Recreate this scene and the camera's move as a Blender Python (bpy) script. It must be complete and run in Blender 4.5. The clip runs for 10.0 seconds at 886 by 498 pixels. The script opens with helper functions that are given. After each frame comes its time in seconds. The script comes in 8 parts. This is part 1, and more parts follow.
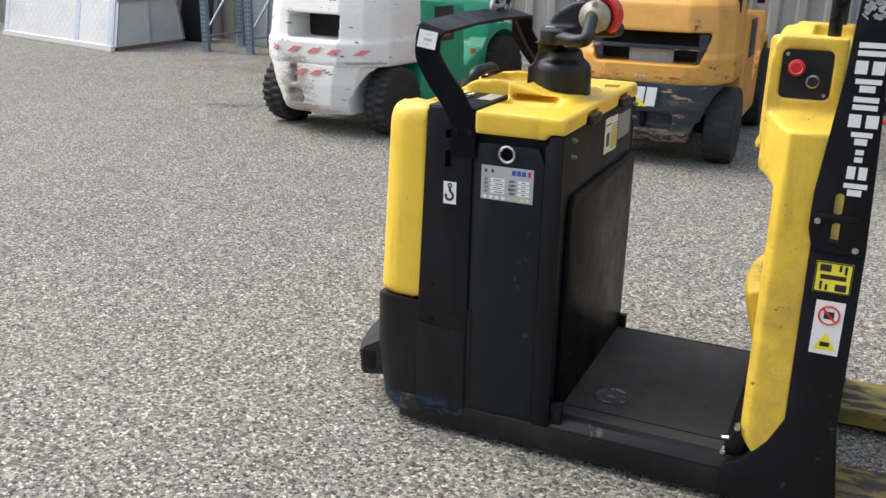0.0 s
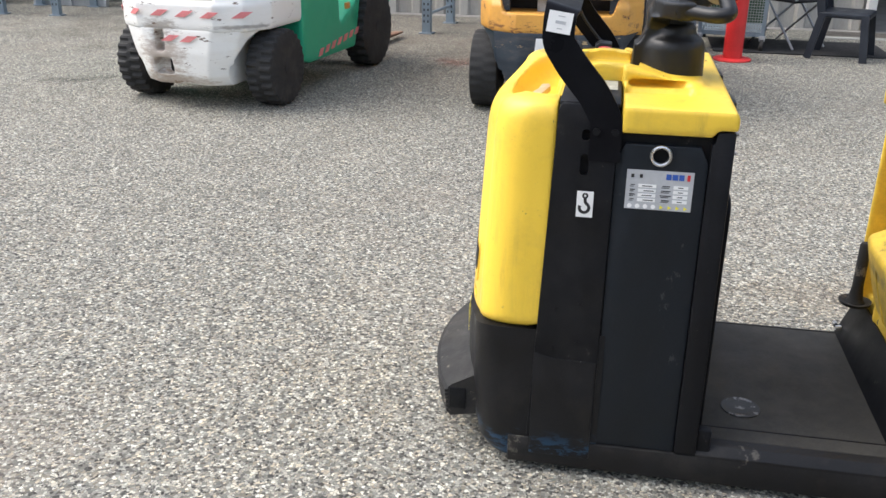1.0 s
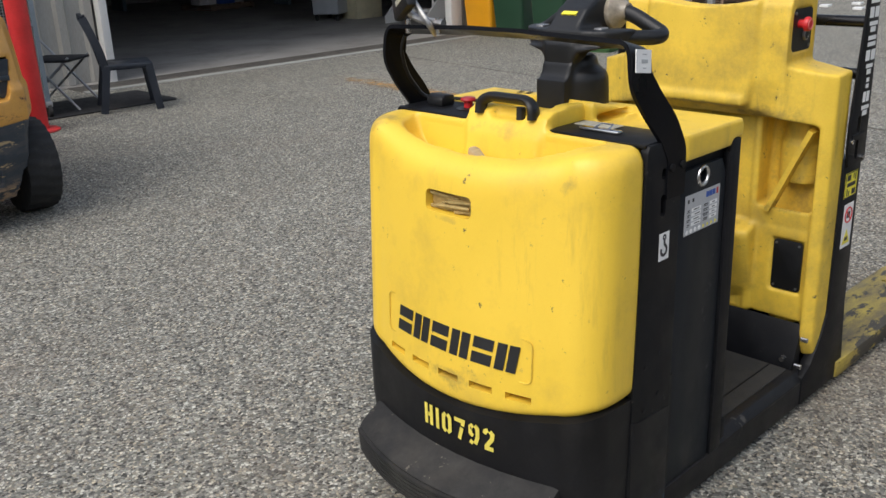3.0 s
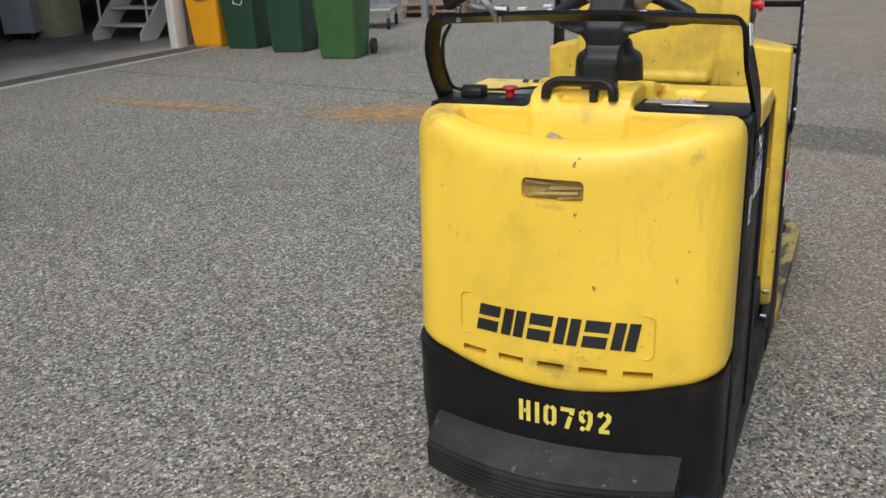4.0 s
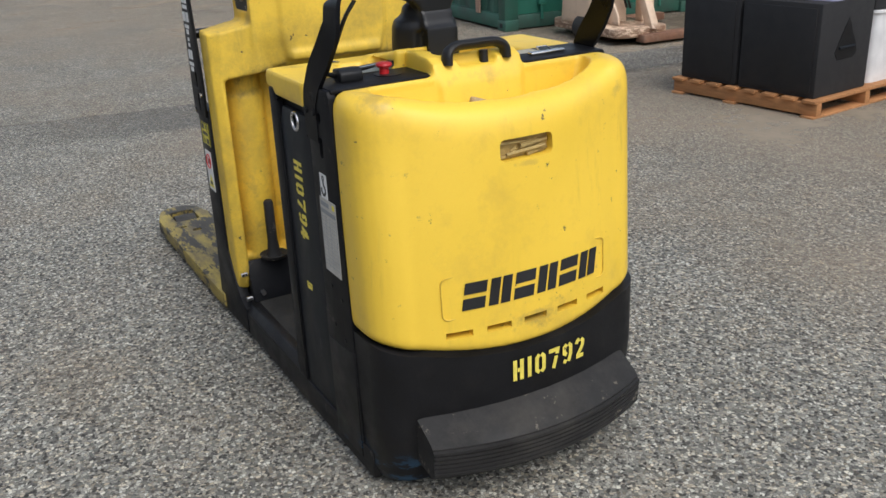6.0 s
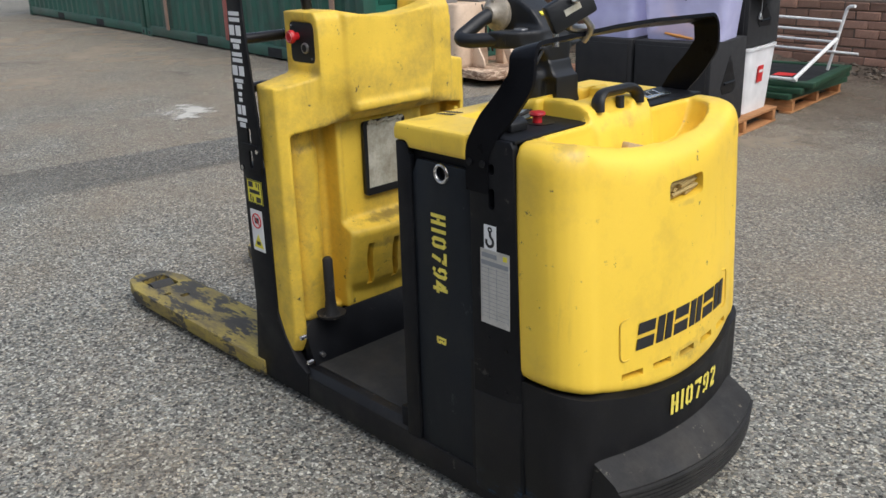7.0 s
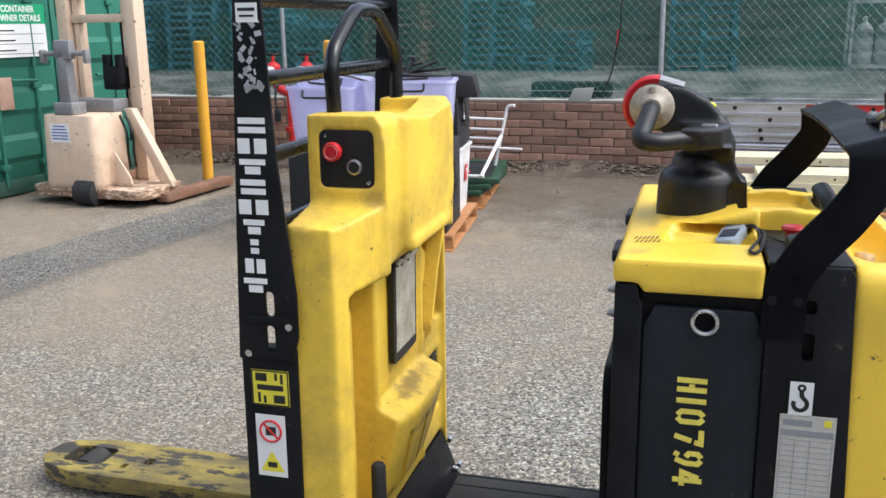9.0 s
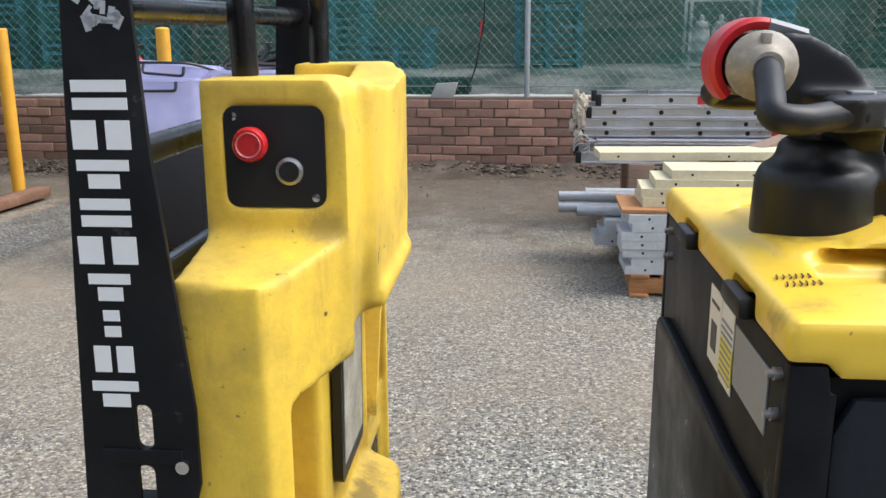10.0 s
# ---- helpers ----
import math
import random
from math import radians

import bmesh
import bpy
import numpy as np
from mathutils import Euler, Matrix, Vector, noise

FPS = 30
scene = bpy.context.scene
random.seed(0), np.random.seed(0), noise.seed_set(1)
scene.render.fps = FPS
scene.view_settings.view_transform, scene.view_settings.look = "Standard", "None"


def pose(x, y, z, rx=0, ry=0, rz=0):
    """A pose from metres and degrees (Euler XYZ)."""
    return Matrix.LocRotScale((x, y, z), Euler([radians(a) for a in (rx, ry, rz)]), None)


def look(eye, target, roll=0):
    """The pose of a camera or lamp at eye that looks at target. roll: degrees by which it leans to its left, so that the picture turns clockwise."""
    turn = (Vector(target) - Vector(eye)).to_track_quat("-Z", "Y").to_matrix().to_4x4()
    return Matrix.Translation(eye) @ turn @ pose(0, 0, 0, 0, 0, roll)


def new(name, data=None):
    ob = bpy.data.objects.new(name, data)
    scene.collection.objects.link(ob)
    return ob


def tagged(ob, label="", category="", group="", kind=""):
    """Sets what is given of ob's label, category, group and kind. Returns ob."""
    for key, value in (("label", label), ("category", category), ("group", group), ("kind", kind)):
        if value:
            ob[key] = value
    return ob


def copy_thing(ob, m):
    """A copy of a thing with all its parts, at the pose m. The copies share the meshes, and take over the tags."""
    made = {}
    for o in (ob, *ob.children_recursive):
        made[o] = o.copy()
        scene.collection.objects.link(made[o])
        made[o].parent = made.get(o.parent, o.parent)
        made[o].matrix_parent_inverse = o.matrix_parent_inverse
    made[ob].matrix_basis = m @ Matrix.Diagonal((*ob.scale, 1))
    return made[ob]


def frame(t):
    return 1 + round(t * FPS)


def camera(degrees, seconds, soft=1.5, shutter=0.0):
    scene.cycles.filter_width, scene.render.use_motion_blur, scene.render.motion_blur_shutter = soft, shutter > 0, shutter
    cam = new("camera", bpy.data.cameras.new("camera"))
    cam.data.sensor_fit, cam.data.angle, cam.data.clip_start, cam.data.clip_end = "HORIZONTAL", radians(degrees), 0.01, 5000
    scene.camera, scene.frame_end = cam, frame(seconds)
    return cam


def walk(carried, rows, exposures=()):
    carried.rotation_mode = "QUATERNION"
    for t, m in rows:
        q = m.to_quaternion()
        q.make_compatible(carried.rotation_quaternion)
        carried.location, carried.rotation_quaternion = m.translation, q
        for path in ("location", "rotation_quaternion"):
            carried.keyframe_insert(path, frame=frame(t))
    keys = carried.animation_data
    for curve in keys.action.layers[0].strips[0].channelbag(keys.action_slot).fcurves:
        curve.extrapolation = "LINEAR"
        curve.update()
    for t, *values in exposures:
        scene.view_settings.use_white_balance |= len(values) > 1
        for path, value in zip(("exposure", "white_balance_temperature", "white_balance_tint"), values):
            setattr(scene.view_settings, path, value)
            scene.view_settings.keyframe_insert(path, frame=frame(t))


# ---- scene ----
cam = camera(52.2, 10.0)
METRES, EYE, TILT, LEAN, TURN = 9.677, 1.435, 0.0, 0.0, 26.6
PATH = [
    (0, (-0.062, 0.013, 1.473), (-0.874, 1.725, 0.832), 1.2),
    (0.5, (-0.555, 0.104, 1.494), (-1.249, 1.814, 0.722), 1.2),
    (1, (-1.055, 0.199, 1.509), (-1.422, 2.016, 0.759), 0.7),
    (1.5, (-1.546, 0.33, 1.533), (-1.457, 2.195, 0.815), -0.3),
    (2, (-2.005, 0.624, 1.488), (-1.455, 2.418, 0.795), -0.6),
    (2.2, (-2.184, 0.738, 1.502), (-1.454, 2.471, 0.82), -0.9),
    (3.3, (-3.007, 1.454, 1.486), (-1.595, 2.707, 0.828), -2.4),
    (3.5, (-3.108, 1.625, 1.487), (-1.627, 2.8, 0.834), -2.4),
    (4, (-3.337, 2.037, 1.458), (-1.65, 2.881, 0.794), -2.3),
    (4.5, (-3.438, 2.507, 1.429), (-1.602, 2.902, 0.742), -2.4),
    (5, (-3.382, 3.02, 1.434), (-1.512, 2.952, 0.728), -2.6),
    (5.5, (-3.303, 3.501, 1.463), (-1.51, 2.975, 0.749), -2.3),
    (5.7, (-3.257, 3.648, 1.446), (-1.52, 2.968, 0.724), -2.4),
    (6.8, (-2.721, 4.458, 1.538), (-1.309, 3.245, 0.807), -2.1),
    (7, (-2.596, 4.597, 1.51), (-1.206, 3.328, 0.833), -1.8),
    (7.5, (-2.178, 4.846, 1.501), (-0.865, 3.443, 0.947), -1.6),
    (8, (-1.748, 5.014, 1.466), (-0.562, 3.474, 0.995), -1.3),
    (8.5, (-1.325, 4.981, 1.433), (-0.402, 3.267, 0.977), -1.1),
    (9, (-0.961, 4.748, 1.447), (-0.412, 2.885, 0.97), -0.7),
    (9.5, (-0.668, 4.453, 1.416), (-0.357, 2.536, 0.937), -0.2),
    (10, (-0.541, 4.039, 1.328), (-0.348, 2.106, 0.854), -0.3),
]
EXPOSURES = [(0.0, 1.17, 6500, 10), (1.0, 1.42, 6450, 10), (2.0, 1.06, 6400, 10), (3.5, 0.49, 6500, 9), (4.0, 0.46, 6450, 9), (4.5, 0.53, 6400, 9), (5.5, 0.53, 6350, 9), (7.0, 0.67, 6300, 9), (8.0, 1.12, 6300, 10), (9.0, 1.25, 6250, 10), (10.0, 1.22, 6250, 9)]
walk(cam, [(t, look(eye, target, roll)) for t, eye, target, roll in PATH], EXPOSURES)

# ---- world, sun, exposure ----
world = bpy.data.worlds.new("world")
scene.world = world
world.use_nodes = True
wt = world.node_tree
sky = wt.nodes.new("ShaderNodeTexSky")
sky.sky_type, sky.sun_disc = "NISHITA", False
sky.sun_elevation, sky.sun_rotation = radians(52), radians(266)
sky.air_density, sky.dust_density = 1.0, 3.0
soften = wt.nodes.new("ShaderNodeHueSaturation")
soften.inputs["Saturation"].default_value = 0.6
wt.links.new(sky.outputs[0], soften.inputs["Color"])
wt.links.new(soften.outputs[0], wt.nodes["Background"].inputs["Color"])
wt.nodes["Background"].inputs["Strength"].default_value = 0.15
sun = new("sun", bpy.data.lights.new("sun", "SUN"))
sun.data.energy, sun.data.angle, sun.data.color = 0.75, radians(40), (1.0, 0.97, 0.93)
sun.matrix_world = look((0, 0, 20), (14.5, 1.0, 0))


# ---- materials ----
def nodes_of(name):
    m = bpy.data.materials.new(name)
    m.use_nodes = True
    nt = m.node_tree
    return m, nt, nt.nodes["Principled BSDF"]


def node(nt, kind, **inputs):
    n = nt.nodes.new("ShaderNode" + kind)
    for k, v in inputs.items():
        sock = n.inputs[k.replace("_", " ")]
        if isinstance(v, bpy.types.NodeSocket):
            nt.links.new(v, sock)
        else:
            sock.default_value = v
    return n


def ramp(nt, fac, stops):
    r = nt.nodes.new("ShaderNodeValToRGB")
    nt.links.new(fac, r.inputs[0])
    while len(r.color_ramp.elements) < len(stops):
        r.color_ramp.elements.new(0.5)
    for e, (p, c) in zip(r.color_ramp.elements, stops):
        e.position, e.color = p, (c if len(c) == 4 else (*c, 1))
    return r.outputs[0]


def mix(nt, fac, a, b, mode="MIX"):
    m = nt.nodes.new("ShaderNodeMix")
    m.data_type, m.blend_type = "RGBA", mode
    for i, v in ((0, fac), (6, a), (7, b)):
        if isinstance(v, bpy.types.NodeSocket):
            nt.links.new(v, m.inputs[i])
        else:
            m.inputs[i].default_value = v if i == 0 else ((*v, 1) if len(v) == 3 else v)
    return m.outputs[2]


def grey(v):
    return (v, v, v)


def coords(nt, kind="Object", stretch=None):
    out = nt.nodes.new("ShaderNodeTexCoord").outputs[kind]
    if stretch:
        out = node(nt, "Mapping", Vector=out, Scale=stretch).outputs[0]
    return out


def surface(name, rgb, rough=0.5, metal=0.0, var=0.12, scale=6.0, fine=90.0, bump=0.15, dirt=None, amount=0.3, dscale=3.0,
            stretch=None, spec=0.5, wear=None, wamount=0.15, wscale=18.0, piece=0.0, scrape=None, streak=None, stains_and_shade=()):
    """A surface with broad and fine variation, dirt patches and chipped wear."""
    m, nt, bs = nodes_of(name)
    co = coords(nt, "Object", stretch)
    broad = node(nt, "TexNoise", Vector=co, Scale=scale, Detail=5.0, Roughness=0.6).outputs[0]
    small = node(nt, "TexNoise", Vector=co, Scale=fine, Detail=4.0, Roughness=0.65).outputs[0]
    lo, hi = tuple(c * (1 - var) for c in rgb), tuple(min(1, c * (1 + var)) for c in rgb)
    col = ramp(nt, broad, [(0.3, lo), (0.7, hi)])
    col = mix(nt, 0.35 * min(1, var * 4), col, ramp(nt, small, [(0.3, grey(0.25)), (0.7, grey(0.75))]), "OVERLAY")
    if piece:
        rnd = nt.nodes.new("ShaderNodeObjectInfo").outputs["Random"]
        col = mix(nt, piece, col, ramp(nt, rnd, [(0, grey(0.15)), (1, grey(0.85))]), "OVERLAY")
    if dirt:
        d = node(nt, "TexNoise", Vector=co, Scale=dscale, Detail=8.0, Roughness=0.72).outputs[0]
        col = mix(nt, ramp(nt, d, [(0.60 - 0.35 * amount, grey(0)), (0.80 - 0.2 * amount, grey(min(1, amount * 1.6)))]), col, dirt)
    if wear:
        w = node(nt, "TexNoise", Vector=co, Scale=wscale, Detail=9.0, Roughness=0.7).outputs[0]
        col = mix(nt, ramp(nt, w, [(0.66 - 0.3 * wamount, grey(0)), (0.69 - 0.3 * wamount, grey(1))]), col, wear)
    for centre, size, rgb3 in stains_and_shade:
        # a rubbed-in stain about one place; two in the backrest also carry shade
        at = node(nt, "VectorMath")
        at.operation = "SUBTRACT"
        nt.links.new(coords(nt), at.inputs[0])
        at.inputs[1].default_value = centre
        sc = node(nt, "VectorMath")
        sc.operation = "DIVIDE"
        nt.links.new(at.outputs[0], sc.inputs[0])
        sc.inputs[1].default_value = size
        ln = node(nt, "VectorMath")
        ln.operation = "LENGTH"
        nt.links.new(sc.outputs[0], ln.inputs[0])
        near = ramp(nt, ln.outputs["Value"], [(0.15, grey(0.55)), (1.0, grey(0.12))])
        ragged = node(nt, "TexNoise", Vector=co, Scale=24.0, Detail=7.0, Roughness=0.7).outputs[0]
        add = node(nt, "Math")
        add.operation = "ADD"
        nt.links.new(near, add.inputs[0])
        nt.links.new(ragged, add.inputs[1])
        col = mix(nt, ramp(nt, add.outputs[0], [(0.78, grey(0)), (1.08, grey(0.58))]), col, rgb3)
    if streak:
        # runs and scuffs, longer than wide
        k1 = node(nt, "TexNoise", Vector=coords(nt, "Object", (9.0, 9.0, 1.1)), Scale=2.6, Detail=7.0, Roughness=0.7).outputs[0]
        k2 = node(nt, "TexNoise", Vector=co, Scale=2.2, Detail=2.0).outputs[0]
        f = mix(nt, 1.0, ramp(nt, k1, [(0.54, grey(0)), (0.70, grey(0.38))]), ramp(nt, k2, [(0.45, grey(0)), (0.62, grey(1))]), "MULTIPLY")
        col = mix(nt, f, col, streak)
        k3 = node(nt, "TexNoise", Vector=co, Scale=75.0, Detail=2.0, Roughness=0.4).outputs[0]
        col = mix(nt, ramp(nt, k3, [(0.80, grey(0)), (0.83, grey(0.6))]), col, tuple(c * 0.5 for c in streak))
    if scrape:
        # paint rubbed on in a band of height: colour, lowest, highest
        rgb2, z0, z1 = scrape[:3]
        edge = scrape[3] if len(scrape) > 3 else 0.52
        h = node(nt, "SeparateXYZ", Vector=coords(nt)).outputs[2]
        band = ramp(nt, h, [(z0, grey(0)), (z0 + 0.02, grey(1)), (z1 - 0.05, grey(1)), (z1, grey(0))])
        w2 = node(nt, "TexNoise", Vector=coords(nt, "Object", (1.0, 1.0, 3.0)), Scale=11.0, Detail=9.0, Roughness=0.75).outputs[0]
        spots = ramp(nt, w2, [(edge, grey(0)), (edge + 0.05, grey(0.85))])
        col = mix(nt, mix(nt, 1.0, band, spots, "MULTIPLY"), col, rgb2)
    nt.links.new(col, bs.inputs["Base Color"])
    r = ramp(nt, broad, [(0.3, grey(max(0.03, rough - 0.12))), (0.7, grey(min(1, rough + 0.12)))])
    nt.links.new(r, bs.inputs["Roughness"])
    bs.inputs["Metallic"].default_value = metal
    bs.inputs["Specular IOR Level"].default_value = spec
    if bump:
        b = node(nt, "Bump", Height=small, Strength=bump, Distance=0.002)
        nt.links.new(b.outputs[0], bs.inputs["Normal"])
    return m


def asphalt(name, tone=0.74, tint=(1.02, 1.0, 0.89), faded=False):
    m, nt, bs = nodes_of(name)
    co = coords(nt)
    warp = node(nt, "TexNoise", Vector=co, Scale=60.0, Detail=2.0).outputs["Color"]
    jig = nt.nodes.new("ShaderNodeVectorMath")
    jig.operation = "MULTIPLY_ADD"
    nt.links.new(warp, jig.inputs[0])
    jig.inputs[1].default_value = (0.012, 0.012, 0.012)
    nt.links.new(co, jig.inputs[2])
    cells = node(nt, "TexVoronoi", Vector=jig.outputs[0], Scale=102.0)
    edge = nt.nodes.new("ShaderNodeTexVoronoi")
    edge.feature = "DISTANCE_TO_EDGE"
    nt.links.new(jig.outputs[0], edge.inputs["Vector"])
    edge.inputs["Scale"].default_value = 102.0
    tones = nt.nodes.new("ShaderNodeSeparateColor")
    nt.links.new(cells.outputs["Color"], tones.inputs[0])
    t = [tuple(c * tone * k for c, k in zip(q, tint)) for q in ((0.035, 0.035, 0.034), (0.16, 0.158, 0.152), (0.34, 0.334, 0.316), (0.52, 0.50, 0.46), (0.86, 0.84, 0.79))]
    stone = ramp(nt, tones.outputs[0], [(0.0, t[0]), (0.14, t[1]), (0.5, t[2]), (0.82, t[3]), (1.0, t[4])])
    warm = ramp(nt, tones.outputs[1], [(0.0, (0.47, 0.50, 0.53)), (0.6, (0.5, 0.5, 0.5)), (1.0, (0.56, 0.50, 0.43))])
    stone = mix(nt, 0.8, stone, warm, "OVERLAY")
    gap = ramp(nt, edge.outputs["Distance"], [(0.01, grey(0)), (0.10, grey(1))])
    pits = node(nt, "TexNoise", Vector=co, Scale=52.0, Detail=4.0, Roughness=0.65).outputs[0]
    hole = ramp(nt, pits, [(0.385, grey(0)), (0.43, grey(1))])
    col = mix(nt, gap, tuple(c * tone for c in (0.15, 0.146, 0.138)), stone)
    col = mix(nt, hole, tuple(c * tone for c in (0.06, 0.058, 0.054)), col)
    for s, lo, hi, f in ((0.35, 0.42, 0.58, 0.45), (1.7, 0.42, 0.57, 0.45), (9.0, 0.40, 0.60, 0.4), (26.0, 0.40, 0.60, 0.35)):
        n = node(nt, "TexNoise", Vector=co, Scale=s, Detail=6.0, Roughness=0.62).outputs[0]
        col = mix(nt, f, col, ramp(nt, n, [(0.3, grey(lo)), (0.7, grey(hi))]), "OVERLAY")
    brown = node(nt, "TexNoise", Vector=co, Scale=0.8, Detail=7.0, Roughness=0.7).outputs[0]
    col = mix(nt, ramp(nt, brown, [(0.52, grey(0)), (0.75, grey(0.30))]), col, tuple(c * tone for c in (0.33, 0.27, 0.21)))
    spot = node(nt, "TexNoise", Vector=co, Scale=2.6, Detail=5.0, Roughness=0.5).outputs[0]
    col = mix(nt, ramp(nt, spot, [(0.70, grey(0)), (0.76, grey(0.45))]), col, (0.06, 0.056, 0.05))
    nt.links.new(col, bs.inputs["Base Color"])
    bs.inputs["Roughness"].default_value = 0.88
    bs.inputs["Specular IOR Level"].default_value = 0.3
    b = node(nt, "Bump", Height=mix(nt, 1.0, gap, hole, "MULTIPLY"), Strength=0.45, Distance=0.004)
    nt.links.new(b.outputs[0], bs.inputs["Normal"])
    if faded:
        # a worn patch whose edges thin out over the old surface
        u = node(nt, "SeparateXYZ", Vector=coords(nt, "UV")).outputs[0]
        ragged = node(nt, "TexNoise", Vector=co, Scale=7.0, Detail=6.0, Roughness=0.7).outputs[0]
        shift = node(nt, "Math")
        shift.operation = "MULTIPLY_ADD"
        nt.links.new(ragged, shift.inputs[0])
        shift.inputs[1].default_value = 0.16
        nt.links.new(u, shift.inputs[2])
        across = ramp(nt, shift.outputs[0], [(0.10, grey(0)), (0.30, grey(0.75)), (1.02, grey(0.85)), (1.07, grey(0))])
        v = node(nt, "SeparateXYZ", Vector=coords(nt, "UV")).outputs[1]
        along = ramp(nt, v, [(0.0, grey(1)), (0.68, grey(1)), (0.92, grey(0))])
        nt.links.new(mix(nt, 1.0, across, along, "MULTIPLY"), bs.inputs["Alpha"])
    return m


def splash(name, rgb, cover=0.5, scale=9.0, rough=0.8, most=0.85, soft=0.12):
    """Worn paint or a stain that lies on the ground with a ragged edge."""
    m, nt, bs = nodes_of(name)
    uv = coords(nt, "UV")
    n = node(nt, "TexNoise", Vector=coords(nt), Scale=scale, Detail=9.0, Roughness=0.72).outputs[0]
    sep = node(nt, "SeparateXYZ", Vector=uv)
    edge = 1.0
    dist = None
    for i in (0, 1):
        a = node(nt, "Math")
        a.operation = "SUBTRACT"
        nt.links.new(sep.outputs[i], a.inputs[0])
        a.inputs[1].default_value = 0.5
        p = node(nt, "Math")
        p.operation = "MULTIPLY"
        nt.links.new(a.outputs[0], p.inputs[0])
        nt.links.new(a.outputs[0], p.inputs[1])
        if dist is None:
            dist = p.outputs[0]
        else:
            s = node(nt, "Math")
            s.operation = "ADD"
            nt.links.new(dist, s.inputs[0])
            nt.links.new(p.outputs[0], s.inputs[1])
            dist = s.outputs[0]
    fall = ramp(nt, dist, [(0.0, grey(0.30)), (0.25, grey(0))])
    total = node(nt, "Math")
    total.operation = "ADD"
    nt.links.new(n, total.inputs[0])
    nt.links.new(fall, total.inputs[1])
    alpha = ramp(nt, total.outputs[0], [(0.78 - 0.25 * cover, grey(0)), (0.78 + soft - 0.25 * cover, grey(most))])
    bs.inputs["Base Color"].default_value = (*rgb, 1)
    bs.inputs["Roughness"].default_value = rough
    nt.links.new(alpha, bs.inputs["Alpha"])
    return m


def wood(name, rgb, dark=0.55):
    m, nt, bs = nodes_of(name)
    co = coords(nt, "Object", (2.0, 14.0, 14.0))
    n = node(nt, "TexNoise", Vector=co, Scale=4.0, Detail=7.0, Roughness=0.65).outputs[0]
    f = node(nt, "TexNoise", Vector=co, Scale=30.0, Detail=3.0).outputs[0]
    col = ramp(nt, n, [(0.3, tuple(c * dark for c in rgb)), (0.7, rgb)])
    rnd = nt.nodes.new("ShaderNodeObjectInfo").outputs["Random"]
    col = mix(nt, 0.4, col, ramp(nt, rnd, [(0, grey(0.3)), (1, grey(0.7))]), "OVERLAY")
    nt.links.new(col, bs.inputs["Base Color"])
    bs.inputs["Roughness"].default_value = 0.8
    b = node(nt, "Bump", Height=f, Strength=0.25, Distance=0.003)
    nt.links.new(b.outputs[0], bs.inputs["Normal"])
    return m


def clear_plastic(name, rgb, alpha):
    m, nt, bs = nodes_of(name)
    n = node(nt, "TexNoise", Vector=coords(nt), Scale=7.0, Detail=3.0).outputs[0]
    nt.links.new(ramp(nt, n, [(0.3, rgb), (0.7, tuple(min(1, c * 1.25) for c in rgb))]), bs.inputs["Base Color"])
    bs.inputs["Roughness"].default_value = 0.3
    bs.inputs["Alpha"].default_value = alpha
    return m


def cloth(name, rgb, alpha):
    """Woven shade cloth: fine holes let part of the view through."""
    m, nt, bs = nodes_of(name)
    co = coords(nt)
    n = node(nt, "TexNoise", Vector=co, Scale=1.2, Detail=5.0, Roughness=0.6).outputs[0]
    fold = node(nt, "TexNoise", Vector=coords(nt, "Object", (1.0, 1.0, 5.0)), Scale=2.0, Detail=4.0).outputs[0]
    nt.links.new(ramp(nt, n, [(0.3, tuple(c * 0.7 for c in rgb)), (0.7, tuple(c * 1.3 for c in rgb))]), bs.inputs["Base Color"])
    nt.links.new(ramp(nt, fold, [(0.35, grey(alpha - 0.12)), (0.7, grey(alpha + 0.14))]), bs.inputs["Alpha"])
    bs.inputs["Roughness"].default_value = 0.8
    return m


YEL = (0.84, 0.565, 0.055)
m_yellow = surface("yellow_plastic", YEL, 0.42, var=0.05, scale=3.0, fine=260.0, bump=0.05, dirt=(0.42, 0.27, 0.06), amount=0.26, dscale=4.0, wear=(0.10, 0.08, 0.04), wamount=0.0, wscale=26.0, streak=(0.30, 0.20, 0.05), stains_and_shade=(((-1.42, -0.02, 0.445), (0.10, 0.13, 0.05), (0.30, 0.20, 0.06)), ((-1.42, 0.0, 0.845), (0.06, 0.05, 0.012), (0.56, 0.37, 0.07)), ((-1.40, -0.32, 0.97), (0.06, 0.06, 0.04), (0.35, 0.24, 0.07)), ((-1.32, 0.34, 1.02), (0.07, 0.07, 0.04), (0.35, 0.24, 0.07)), ((-1.25, 0.0, 1.03), (0.05, 0.16, 0.04), (0.46, 0.31, 0.07)), ((-0.93, 0.05, 1.05), (0.10, 0.13, 0.03), (0.30, 0.20, 0.06)), ((-0.83, 0.35, 1.02), (0.07, 0.07, 0.04), (0.30, 0.20, 0.06)))) 
